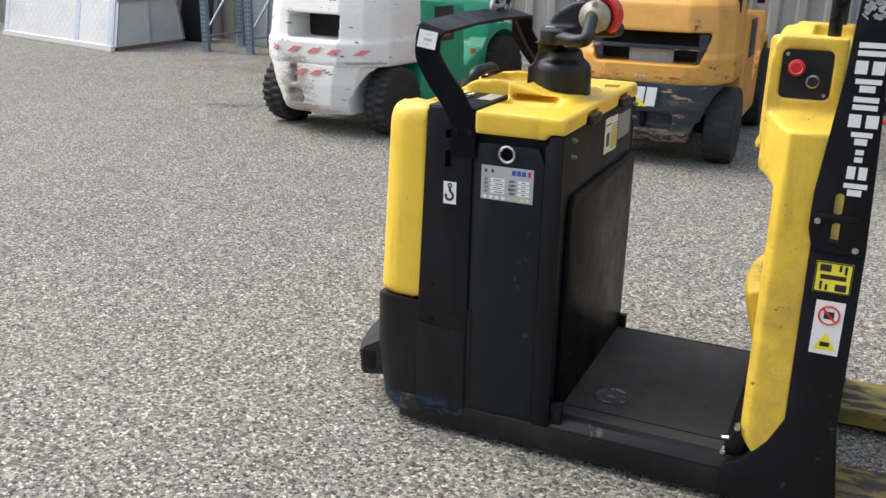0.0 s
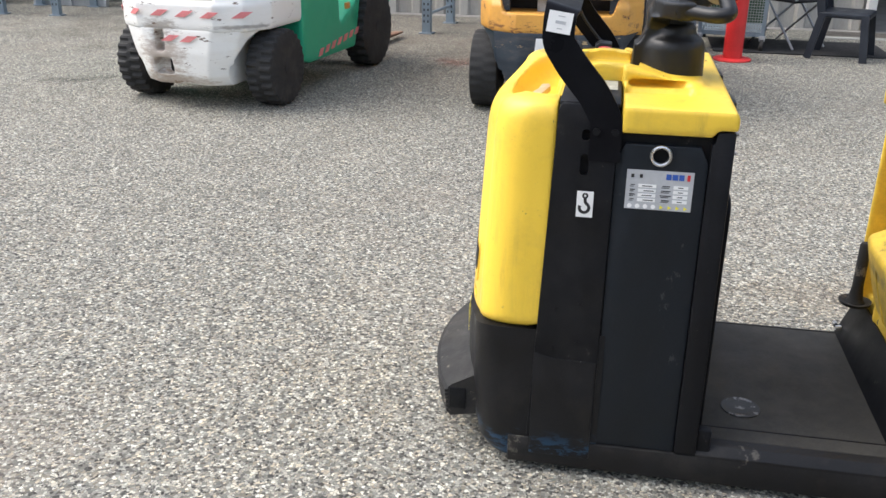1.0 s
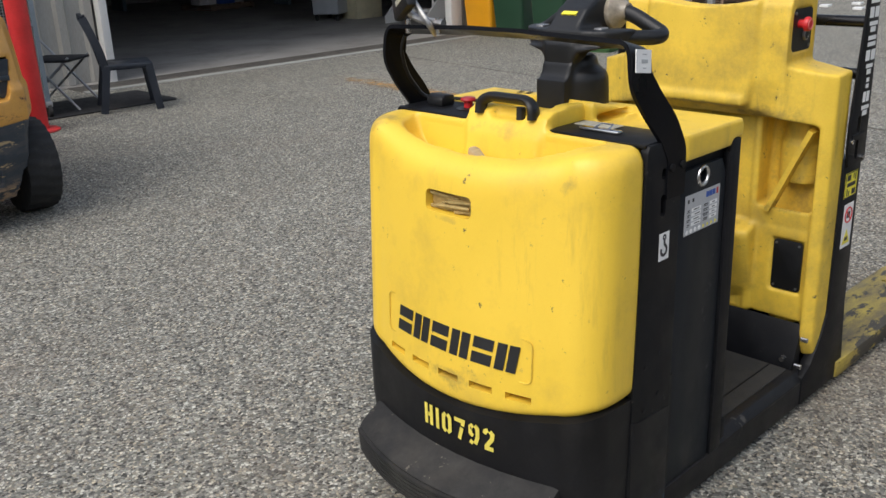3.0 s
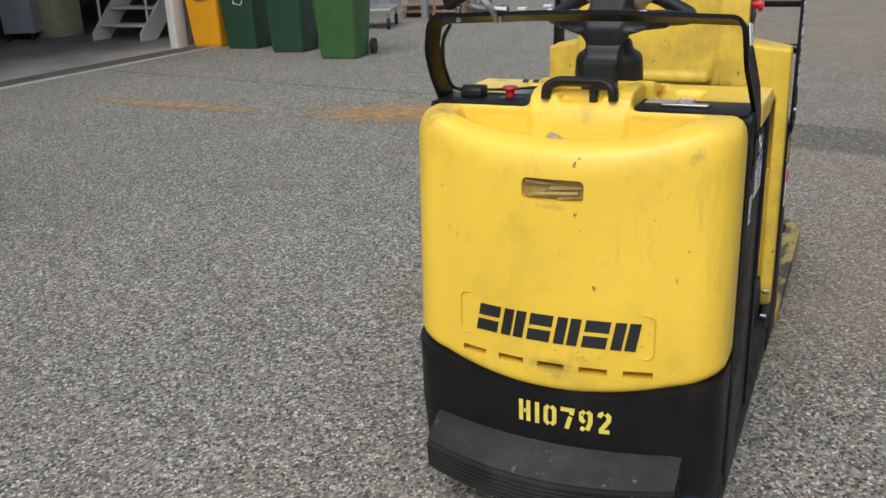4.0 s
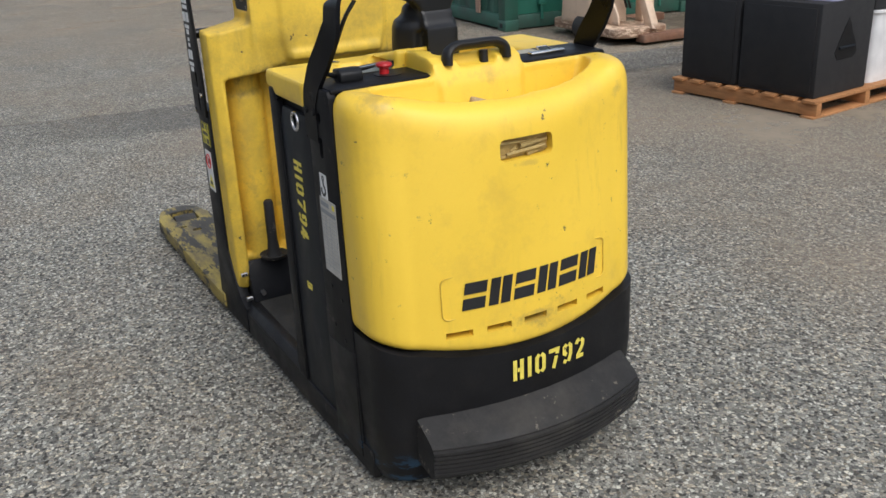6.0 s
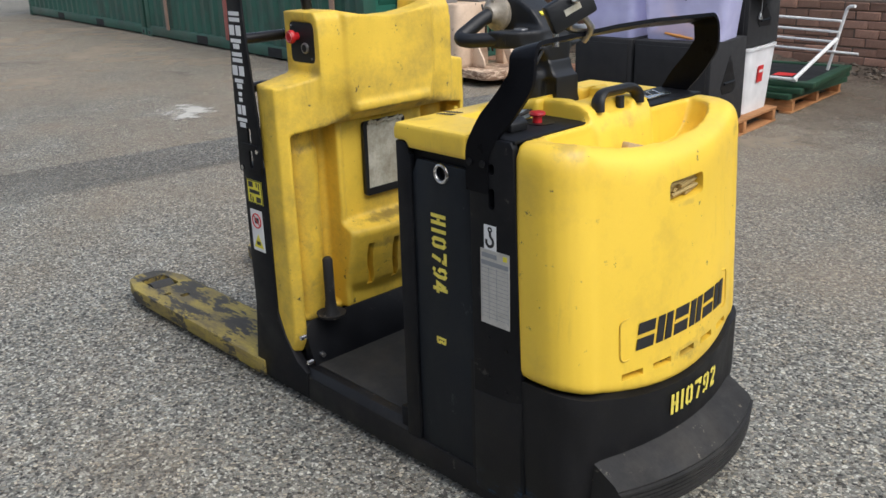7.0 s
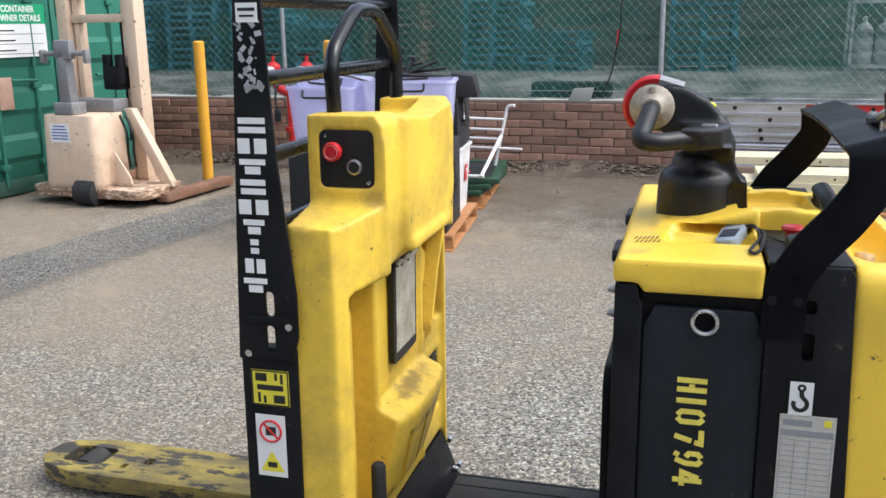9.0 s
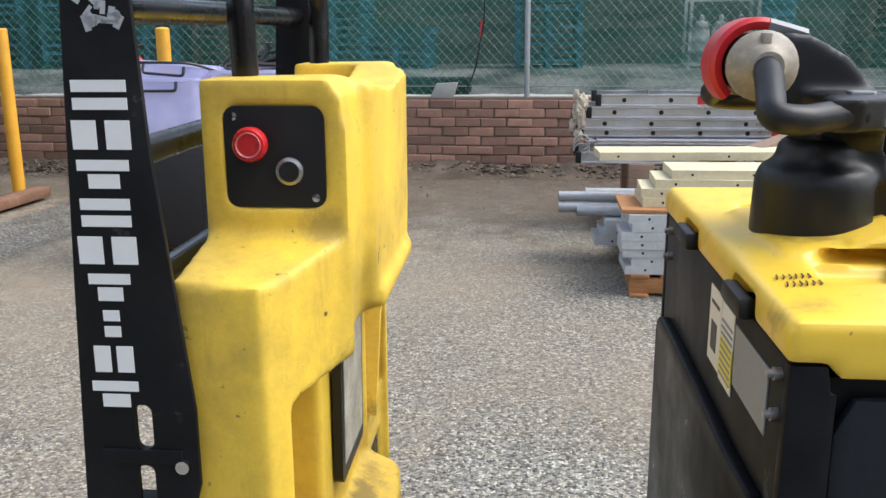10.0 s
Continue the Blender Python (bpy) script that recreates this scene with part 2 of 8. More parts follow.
# The two tall stains in the side recesses mix grime streaks with painted-in shade.
m_yellow_dirty_shaded = surface("grimy_shaded_yellow_plastic", (0.80, 0.54, 0.055), 0.58, var=0.1, scale=4.0, fine=220.0, bump=0.06, dirt=(0.20, 0.14, 0.05), amount=0.42, dscale=3.2, wear=(0.05, 0.045, 0.03), wamount=0.04, streak=(0.16, 0.11, 0.04), stains_and_shade=(((-0.275, 0.0, 0.578), (0.085, 0.22, 0.018), (0.05, 0.036, 0.020)), ((-0.30, 0.0, 0.50), (0.10, 0.22, 0.03), (0.20, 0.14, 0.05)), ((-0.25, -0.27, 0.65), (0.08, 0.11, 0.03), (0.07, 0.05, 0.025)), ((-0.17, 0.29, 0.85), (0.10, 0.10, 0.03), (0.14, 0.10, 0.04)), ((-0.12, 0.29, 0.45), (0.16, 0.16, 0.6), (0.30, 0.20, 0.06)), ((-0.12, -0.29, 0.75), (0.16, 0.16, 0.3), (0.26, 0.18, 0.055)), ((-0.30, -0.22, 0.93), (0.09, 0.15, 0.05), (0.14, 0.10, 0.04)), ((-0.30, 0.22, 0.93), (0.09, 0.13, 0.05), (0.14, 0.10, 0.04)), ((-0.20, 0.30, 0.93), (0.10, 0.12, 0.06), (0.20, 0.14, 0.04)), ((-0.34, 0.02, 0.955), (0.05, 0.25, 0.02), (0.22, 0.15, 0.05)), ((-0.25, 0.32, 0.24), (0.12, 0.1, 0.08), (0.22, 0.15, 0.05)), ((-0.29, 0.28, 1.10), (0.04, 0.05, 0.05), (0.28, 0.19, 0.06))))
m_blackmatt = surface("matt_black_steel", (0.006, 0.0062, 0.0078), 0.36, var=0.3, scale=7.0, fine=160.0, bump=0.06, spec=0.08, dirt=(0.02, 0.02, 0.02), amount=0.12, dscale=6.0)
m_faint = surface("faint_print", (0.26, 0.27, 0.28), 0.5, var=0.1, bump=0.02)
m_drain = surface("scratched_dark_metal", (0.035, 0.034, 0.032), 0.45, 0.4, var=0.4, scale=30.0, bump=0.1, wear=(0.22, 0.21, 0.2), wamount=0.3, wscale=40.0)
m_pinkring = surface("faded_red_print", (0.55, 0.16, 0.15), 0.4, var=0.2, bump=0.0)
m_gloss = surface("gloss_black_tube", (0.006, 0.006, 0.007), 0.28, var=0.2, scale=9.0, bump=0.03, spec=0.4)
m_navy = surface("navy_plastic", (0.012, 0.022, 0.06), 0.4, var=0.1, bump=0.02)
m_blacksteel = surface("black_painted_steel", (0.006, 0.0064, 0.008), 0.5, var=0.3, scale=7.0, fine=160.0, bump=0.08, spec=0.2, dirt=(0.030, 0.029, 0.027), amount=0.24, dscale=4.0, wear=(0.05, 0.047, 0.042), wamount=0.05, wscale=16.0)
m_slate = surface("slate_painted_steel", (0.010, 0.013, 0.017), 0.5, spec=0.25, var=0.2, scale=5.0, fine=200.0, bump=0.06, dirt=(0.035, 0.034, 0.032), amount=0.22, dscale=4.0, wear=(0.05, 0.053, 0.056), wamount=0.08, wscale=9.0, stretch=(1.4, 1.4, 0.7))
m_chassis = surface("worn_black_chassis", (0.008, 0.008, 0.009), 0.5, spec=0.3, var=0.3, scale=9.0, fine=140.0, bump=0.15, dirt=(0.045, 0.040, 0.033), amount=0.34, dscale=5.0, wear=(0.07, 0.064, 0.055), wamount=0.10, wscale=13.0)
m_skirt = surface("scraped_black_skirt", (0.007, 0.007, 0.008), 0.48, spec=0.3, var=0.3, scale=9.0, fine=140.0, bump=0.15, dirt=(0.035, 0.031, 0.026), amount=0.22, dscale=7.0, scrape=((0.02, 0.062, 0.12), 0.02, 0.14))
m_tan = surface("worn_tan_plastic", (0.30, 0.26, 0.20), 0.4, var=0.25, scale=22.0, bump=0.03, dirt=(0.12, 0.10, 0.08), amount=0.35, dscale=30.0)
m_rubber = surface("black_rubber", (0.011, 0.0105, 0.010), 0.75, var=0.35, scale=9.0, fine=120.0, bump=0.4, dirt=(0.060, 0.054, 0.045), amount=0.32, dscale=5.0, wear=(0.11, 0.095, 0.075), wamount=0.16, wscale=14.0)
m_tyre = surface("tyre_rubber", (0.018, 0.018, 0.018), 0.8, var=0.3, scale=12.0, fine=90.0, bump=0.3, dirt=(0.09, 0.08, 0.07), amount=0.3, dscale=5.0)
m_mat = surface("platform_rubber_mat", (0.026, 0.025, 0.022), 0.75, var=0.25, scale=5.0, fine=180.0, bump=0.25, dirt=(0.072, 0.064, 0.052), amount=0.45, dscale=3.5)
m_blackplastic = surface("black_plastic", (0.009, 0.0095, 0.0105), 0.46, spec=0.4, var=0.2, scale=9.0, fine=400.0, bump=0.15, dirt=(0.03, 0.03, 0.03), amount=0.12)
m_chrome = surface("bright_metal", (0.62, 0.61, 0.6), 0.25, 1.0, var=0.1, bump=0.02)
m_steel = surface("scratched_steel", (0.35, 0.34, 0.33), 0.4, 0.9, var=0.25, scale=40.0, bump=0.1)
m_alu = surface("aluminium", (0.62, 0.62, 0.63), 0.38, 0.85, var=0.12, scale=8.0, bump=0.05, dirt=(0.28, 0.27, 0.26), amount=0.2)
m_galv = surface("galvanised_steel", (0.42, 0.43, 0.44), 0.5, 0.6, var=0.15, scale=20.0, bump=0.05, dirt=(0.2, 0.17, 0.14), amount=0.2)
m_red = surface("red_plastic", (0.52, 0.018, 0.022), 0.35, var=0.1, bump=0.03)
m_redpaint = surface("red_paint", (0.62, 0.03, 0.03), 0.4, var=0.15, scale=5.0, dirt=(0.2, 0.05, 0.04), amount=0.2)
m_white = surface("white_sticker", (0.78, 0.78, 0.76), 0.5, var=0.05, bump=0.02, dirt=(0.45, 0.43, 0.4), amount=0.15)
m_whitepaint = surface("white_paint", (0.76, 0.75, 0.72), 0.45, var=0.06, scale=3.0, dirt=(0.34, 0.28, 0.22), amount=0.2, wear=(0.25, 0.12, 0.05), wamount=0.02)
m_greysticker = surface("grey_sticker", (0.42, 0.43, 0.44), 0.4, var=0.08, bump=0.02)
m_stencil = surface("yellow_stencil_paint", (0.75, 0.62, 0.10), 0.6, var=0.15, scale=30.0, wear=(0.05, 0.045, 0.03), wamount=0.08, wscale=60.0)
m_inkblack = surface("black_ink", (0.015, 0.015, 0.016), 0.45, var=0.2, bump=0.02)
m_stickeryellow = surface("sticker_yellow", (0.80, 0.70, 0.05), 0.45, var=0.08, bump=0.02)
m_blue = surface("blue_ink", (0.03, 0.09, 0.35), 0.45, var=0.1, bump=0.02)
m_fork = surface("worn_yellow_fork_paint", (0.52, 0.39, 0.06), 0.6, var=0.25, scale=9.0, fine=120.0, bump=0.25, dirt=(0.13, 0.10, 0.05), amount=0.85, dscale=7.0, wear=(0.055, 0.048, 0.036), wamount=0.52, wscale=9.0, stretch=(0.5, 1.5, 1.5), streak=(0.08, 0.065, 0.04))
m_paper = surface("stained_paper", (0.48, 0.46, 0.37), 0.7, var=0.2, scale=12.0, dirt=(0.22, 0.18, 0.11), amount=0.5, dscale=14.0)
m_ground = asphalt("exposed_aggregate_asphalt")
m_newasphalt = asphalt("darker_asphalt_patch", 0.635, (1.02, 1.0, 0.93), True)


# ---- mesh helpers ----
def part(name, bm, material, parent=None, label="", smooth=35):
    """Links a bmesh as one mesh object under a thing or a part."""
    me = bpy.data.meshes.new(name)
    bmesh.ops.recalc_face_normals(bm, faces=bm.faces)
    bm.to_mesh(me)
    bm.free()
    return link(name, me, material, parent, label, smooth)


def link(name, me, material, parent=None, label="", smooth=35):
    if smooth:
        me.shade_smooth()
        me.set_sharp_from_angle(angle=radians(smooth))
    if material:
        me.materials.append(material)
    ob = new(name, me)
    ob.parent = parent
    if label:
        tagged(ob, label)
    return ob


def thing(name, m, label, category, group="", kind=""):
    ob = new(name)
    ob.empty_display_size = 0.1
    ob.matrix_basis = m
    return tagged(ob, label, category, group, kind)


def box(bm, x0, x1, y0, y1, z0, z1, bevel=0.0, seg=2):
    v = [bm.verts.new((x, y, z)) for x in (x0, x1) for y in (y0, y1) for z in (z0, z1)]
    fs = [bm.faces.new([v[i] for i in q]) for q in ((0, 1, 3, 2), (4, 6, 7, 5), (0, 4, 5, 1), (2, 3, 7, 6), (0, 2, 6, 4), (1, 5, 7, 3))]
    if bevel:
        es = list({e for f in fs for e in f.edges})
        bmesh.ops.bevel(bm, geom=es, offset=bevel, segments=seg, affect="EDGES", profile=0.5)
    return bm


def cube(x0, x1, y0, y1, z0, z1, bevel=0.0, seg=2):
    return box(bmesh.new(), x0, x1, y0, y1, z0, z1, bevel, seg)


def prism(bm, pts, axis, a, b, pts2=None, bevel=0.0, seg=2):
    """Extrudes a polygon along an axis from a to b. pts are in the two other axes, in order."""
    def place(p, h):
        return {"x": (h, p[0], p[1]), "y": (p[0], h, p[1]), "z": (p[0], p[1], h)}[axis]
    lo = [bm.verts.new(place(p, a)) for p in pts]
    hi = [bm.verts.new(place(p, b)) for p in (pts2 or pts)]
    n = len(pts)
    fs = [bm.faces.new(lo[::-1]), bm.faces.new(hi)]
    for i in range(n):
        fs.append(bm.faces.new((lo[i], lo[(i + 1) % n], hi[(i + 1) % n], hi[i])))
    if bevel:
        bmesh.ops.recalc_face_normals(bm, faces=fs)
        es = list({e for f in fs for e in f.edges if len(e.link_faces) < 2 or e.calc_face_angle(0) > 0.4})
        bmesh.ops.bevel(bm, geom=es, offset=bevel, segments=seg, affect="EDGES", profile=0.5, clamp_overlap=True)
    return bm


def cyl(bm, p, q, r, seg=16, r2=None):
    p, q = Vector(p), Vector(q)
    rot = (q - p).to_track_quat("Z", "Y").to_matrix()
    r2 = r if r2 is None else r2
    rings = []
    for c, rad in ((p, r), (q, r2)):
        rings.append([bm.verts.new(c + rot @ Vector((rad * math.cos(2 * math.pi * i / seg), rad * math.sin(2 * math.pi * i / seg), 0))) for i in range(seg)])
    for i in range(seg):
        j = (i + 1) % seg
        bm.faces.new((rings[0][i], rings[0][j], rings[1][j], rings[1][i]))
    bm.faces.new(rings[0][::-1])
    bm.faces.new(rings[1])
    return bm


def lathe(bm, prof, centre=(0, 0, 0), axis="z", seg=32):
    """Turns a profile of (radius, height) round an axis."""
    c = Vector(centre)
    rings = []
    for r, h in prof:
        ring = []
        for i in range(seg):
            a = 2 * math.pi * i / seg
            s, t = r * math.cos(a), r * math.sin(a)
            ring.append(bm.verts.new(c + Vector({"z": (s, t, h), "y": (s, h, t), "x": (h, s, t)}[axis])))
        rings.append(ring)
    for k in range(len(rings) - 1):
        for i in range(seg):
            j = (i + 1) % seg
            bm.faces.new((rings[k][i], rings[k][j], rings[k + 1][j], rings[k + 1][i]))
    bm.faces.new(rings[0][::-1])
    bm.faces.new(rings[-1])
    return bm


def rounded(pts, r, n=5):
    """A path with its inner corners rounded off."""
    pts = [Vector(p) for p in pts]
    out = [pts[0]]
    for a, b, c in zip(pts, pts[1:], pts[2:]):
        d1, d2 = (a - b), (c - b)
        k = min(r, d1.length * 0.49, d2.length * 0.49)
        p, q = b + d1.normalized() * k, b + d2.normalized() * k
        for i in range(n + 1):
            t = i / n
            out.append((1 - t) ** 2 * p + 2 * t * (1 - t) * b + t * t * q)
    return out + [pts[-1]]


def sweep(bm, pts, section, up=(0, 0, 1)):
    """Sweeps a closed section of (side, up) points along a path."""
    pts = [Vector(p) for p in pts]
    rings = []
    side = None
    for i, p in enumerate(pts):
        t = (pts[min(i + 1, len(pts) - 1)] - pts[max(i - 1, 0)]).normalized()
        if side is None:
            ref = Vector(up) if abs(t.dot(Vector(up))) < 0.95 else Vector((1, 0, 0))
            side = t.cross(ref).normalized()
        else:
            side = (side - t * side.dot(t)).normalized()
        over = side.cross(t)
        rings.append([bm.verts.new(p + side * s + over * u) for s, u in section])
    n = len(section)
    for a, b in zip(rings, rings[1:]):
        for i in range(n):
            bm.faces.new((a[i], a[(i + 1) % n], b[(i + 1) % n], b[i]))
    bm.faces.new(rings[0][::-1])
    bm.faces.new(rings[-1])
    return bm


def tube(bm, pts, r, seg=10):
    return sweep(bm, pts, [(r * math.cos(2 * math.pi * i / seg), r * math.sin(2 * math.pi * i / seg)) for i in range(seg)])


def arc(cx, cy, rx, ry, a0, a1, n=8):
    return [(cx + rx * math.cos(radians(a0 + (a1 - a0) * i / n)), cy + ry * math.sin(radians(a0 + (a1 - a0) * i / n))) for i in range(n + 1)]


def rect_round(x0, x1, y0, y1, r, n=4):
    return arc(x1 - r, y1 - r, r, r, 0, 90, n) + arc(x0 + r, y1 - r, r, r, 90, 180, n) + arc(x0 + r, y0 + r, r, r, 180, 270, n) + arc(x1 - r, y0 + r, r, r, 270, 360, n)


def temp_object(bm):
    me = bpy.data.meshes.new("temp")
    bmesh.ops.recalc_face_normals(bm, faces=bm.faces)
    bm.to_mesh(me)
    bm.free()
    return new("temp", me)


def baked(ob):
    dg = bpy.context.evaluated_depsgraph_get()
    me = bpy.data.meshes.new_from_object(ob.evaluated_get(dg))
    bpy.data.objects.remove(ob)
    return me


def mould(bm, cuts=None, voxel=0.007, soft=5, late=None):
    """Fuses overlapping solids into one moulded shape, takes the cuts out of it and rounds its edges."""
    ob = temp_object(bm)
    spare = []

    def remesh():
        r = ob.modifiers.new("remesh", "REMESH")
        r.mode, r.voxel_size = "VOXEL", voxel

    def cut(c):
        other = temp_object(c)
        spare.append(other)
        b = ob.modifiers.new("cut", "BOOLEAN")
        b.operation, b.object, b.solver = "DIFFERENCE", other, "EXACT"
        b.use_self = True

    remesh()
    if cuts:
        cut(cuts)
        remesh()
    if soft:
        s = ob.modifiers.new("soft", "SMOOTH")
        s.factor, s.iterations = 0.5, soft
    if late:
        cut(late)
    me = baked(ob)
    for o in spare:
        bpy.data.objects.remove(o)
    me.materials.clear()
    return me


def carve(bm, cuts):
    ob, other = temp_object(bm), temp_object(cuts)
    b = ob.modifiers.new("cut", "BOOLEAN")
    b.operation, b.object, b.solver = "DIFFERENCE", other, "EXACT"
    b.use_self = True
    me = baked(ob)
    bpy.data.objects.remove(other)
    me.materials.clear()
    return me


def lettering(name, words, size, m, material, parent, depth=0.0006, squeeze=1.0, label="", bold=0.02):
    cu = bpy.data.curves.new(name, "FONT")
    cu.body, cu.size, cu.extrude, cu.offset = words, size, depth, bold * size
    cu.align_x, cu.align_y = "CENTER", "CENTER"
    ob = new("temp", cu)
    me = baked(ob)
    me.transform(m @ Matrix.Diagonal((squeeze, 1, 1, 1)))
    me.materials.clear()
    bpy.data.curves.remove(cu)
    return link(name, me, material, parent, label, 0)


def stroke(pts, w):
    """The outline of a flat stroke of width w along a path."""
    left, right = [], []
    n = len(pts)
    closed = Vector(pts[0]) == Vector(pts[-1])
    for i, p in enumerate(pts):
        p = Vector(p)
        a = Vector(pts[i - 1]) if i else (Vector(pts[-2]) if closed else None)
        b = Vector(pts[i + 1]) if i < n - 1 else (Vector(pts[1]) if closed else None)
        d1 = (p - a).normalized() if a is not None else (b - p).normalized()
        d2 = (b - p).normalized() if b is not None else d1
        t = (d1 + d2).normalized()
        side = Vector((-t.y, t.x)) * (w / 2 / max(0.5, t.dot(d1)))
        left.append(p + side)
        right.append(p - side)
    return left, right


def flat_stroke(bm, m, pts, w, t=0.0012):
    """A thin raised stroke in the plane of m."""
    left, right = stroke(pts, w)
    rows = [[bm.verts.new(m @ Vector((q.x, q.y, h))) for q, h in ((l, 0), (l, t), (r, t), (r, 0))] for l, r in zip(left, right)]
    for a, b in zip(rows, rows[1:]):
        for i in range(4):
            bm.faces.new((a[i], a[(i + 1) % 4], b[(i + 1) % 4], b[i]))
    if (left[0] - left[-1]).length > 1e-5:
        bm.faces.new(rows[0][::-1])
        bm.faces.new(rows[-1])
    return bm


STENCIL = {"H": (((0.11, 0), (0.11, 1)), ((0.45, 0), (0.45, 1)), ((0.24, 0.5), (0.34, 0.5))),
           "1": (((0.12, 0), (0.12, 1)),),
           "0": (((0.25, 0.94), (0.11, 0.80), (0.11, 0.20), (0.25, 0.06)), ((0.35, 0.94), (0.49, 0.80), (0.49, 0.20), (0.35, 0.06))),
           "7": (((0.0, 0.9), (0.50, 0.9), (0.46, 0.68)), ((0.42, 0.58), (0.26, 0.0))),
           "9": (((0.25, 0.42), (0.11, 0.52), (0.11, 0.82), (0.25, 0.94)), ((0.35, 0.94), (0.49, 0.82), (0.49, 0.42), (0.36, 0.06)), ((0.24, 0.06), (0.08, 0.14))),
           "2": (((0.08, 0.74), (0.13, 0.88), (0.26, 0.94)), ((0.36, 0.92), (0.49, 0.80), (0.46, 0.58), (0.16, 0.14)), ((0.08, 0.08), (0.52, 0.08))),
           "4": (((0.36, 1.0), (0.36, 0.42)), ((0.24, 0.88), (0.06, 0.32), (0.58, 0.32)), ((0.36, 0.22), (0.36, 0.0))),
           "B": (((0.11, 0), (0.11, 1)), ((0.24, 0.93), (0.46, 0.86), (0.46, 0.62), (0.28, 0.53)), ((0.30, 0.44), (0.49, 0.36), (0.49, 0.14), (0.24, 0.07)))}


def stencil_text(name, words, h, m, material, parent, label="", gap=0.17, wide=1.0):
    """Characters sprayed through a cut stencil, with its bridges."""
    bm = bmesh.new()
    widths = [max(x for s in STENCIL[c] for x, y in s) + 0.11 for c in words]
    x = -(sum(widths) + gap * (len(words) - 1)) / 2
    for c, w in zip(words, widths):
        for s in STENCIL[c]:
            flat_stroke(bm, m, [((x + a) * h * wide, (b - 0.5) * h) for a, b in s], 0.19 * h, 0.001)
        x += w + gap
    return part(name, bm, material, parent, label, 0)


def plate(bm, m, w, h, t=0.0012, x=0.0, y=0.0, skew=0.0):
    """A thin slab of width w and height h lying in the plane of m, about (x, y)."""
    pts = [(x - w / 2 - skew, y - h / 2), (x + w / 2 - skew, y - h / 2), (x + w / 2 + skew, y + h / 2), (x - w / 2 + skew, y + h / 2)]
    lo = [bm.verts.new(m @ Vector((a, b, 0))) for a, b in pts]
    hi = [bm.verts.new(m @ Vector((a, b, t))) for a, b in pts]
    bm.faces.new(lo[::-1])
    bm.faces.new(hi)
    for i in range(4):
        bm.faces.new((lo[i], lo[(i + 1) % 4], hi[(i + 1) % 4], hi[i]))
    return bm


def facing(origin, right, up):
    """The plane through origin with the given right and up directions."""
    r, u = Vector(right).normalized(), Vector(up).normalized()
    n = r.cross(u)
    u = n.cross(r)
    return Matrix(((r.x, u.x, n.x, origin[0]), (r.y, u.y, n.y, origin[1]), (r.z, u.z, n.z, origin[2]), (0, 0, 0, 1)))


# ---- ground ----
def sheet(name, x0, x1, y0, y1, z, material, label="", category="", kind="structure", yaw=0.0):
    bm = bmesh.new()
    uv = bm.loops.layers.uv.new("UVMap")
    cx, cy = (x0 + x1) / 2, (y0 + y1) / 2
    vs = [bm.verts.new((x - cx, y - cy, 0)) for x, y in ((x0, y0), (x1, y0), (x1, y1), (x0, y1))]
    f = bm.faces.new(vs)
    for l, c in zip(f.loops, ((0, 0), (1, 0), (1, 1), (0, 1))):
        l[uv].uv = c
    ob = part(name, bm, material, None, "", 0)
    ob.matrix_basis = pose(cx, cy, z, 0, 0, yaw)
    return tagged(ob, label, category, "", kind)


sheet("ground", -400, 400, -400, 400, 0, m_ground, "grey exposed-aggregate asphalt yard", "ground")


# ---- the order picker ----
def tail_plan(half, nose, side, lean=0.0, corner=0.085, bow=0.05, n=9):
    """The rounded plan of the tail, from one flank round to the other."""
    pts = [(side + lean, -half)]
    pts += [(nose + bow + corner - corner * math.sin(radians(a)) + lean, -half + corner - corner * math.cos(radians(a))) for a in range(0, 91, 15)]
    flat = half - corner
    pts += [(nose + bow * (v / flat) ** 2 + lean, v) for v in [flat * (2 * i / n - 1) for i in range(1, n)]]
    pts += [(nose + bow + corner - corner * math.sin(radians(a)) + lean, half - corner + corner * math.cos(radians(a))) for a in range(90, -1, -15)]
    return pts + [(side + lean, half)]


def loft(bm, rings):
    vs = [[bm.verts.new(p) for p in r] for r in rings]
    n = len(vs[0])
    for a, b in zip(vs, vs[1:]):
        for i in range(n):
            bm.faces.new((a[i], a[(i + 1) % n], b[(i + 1) % n], b[i]))
    bm.faces.new(vs[0][::-1])
    bm.faces.new(vs[-1])
    return bm


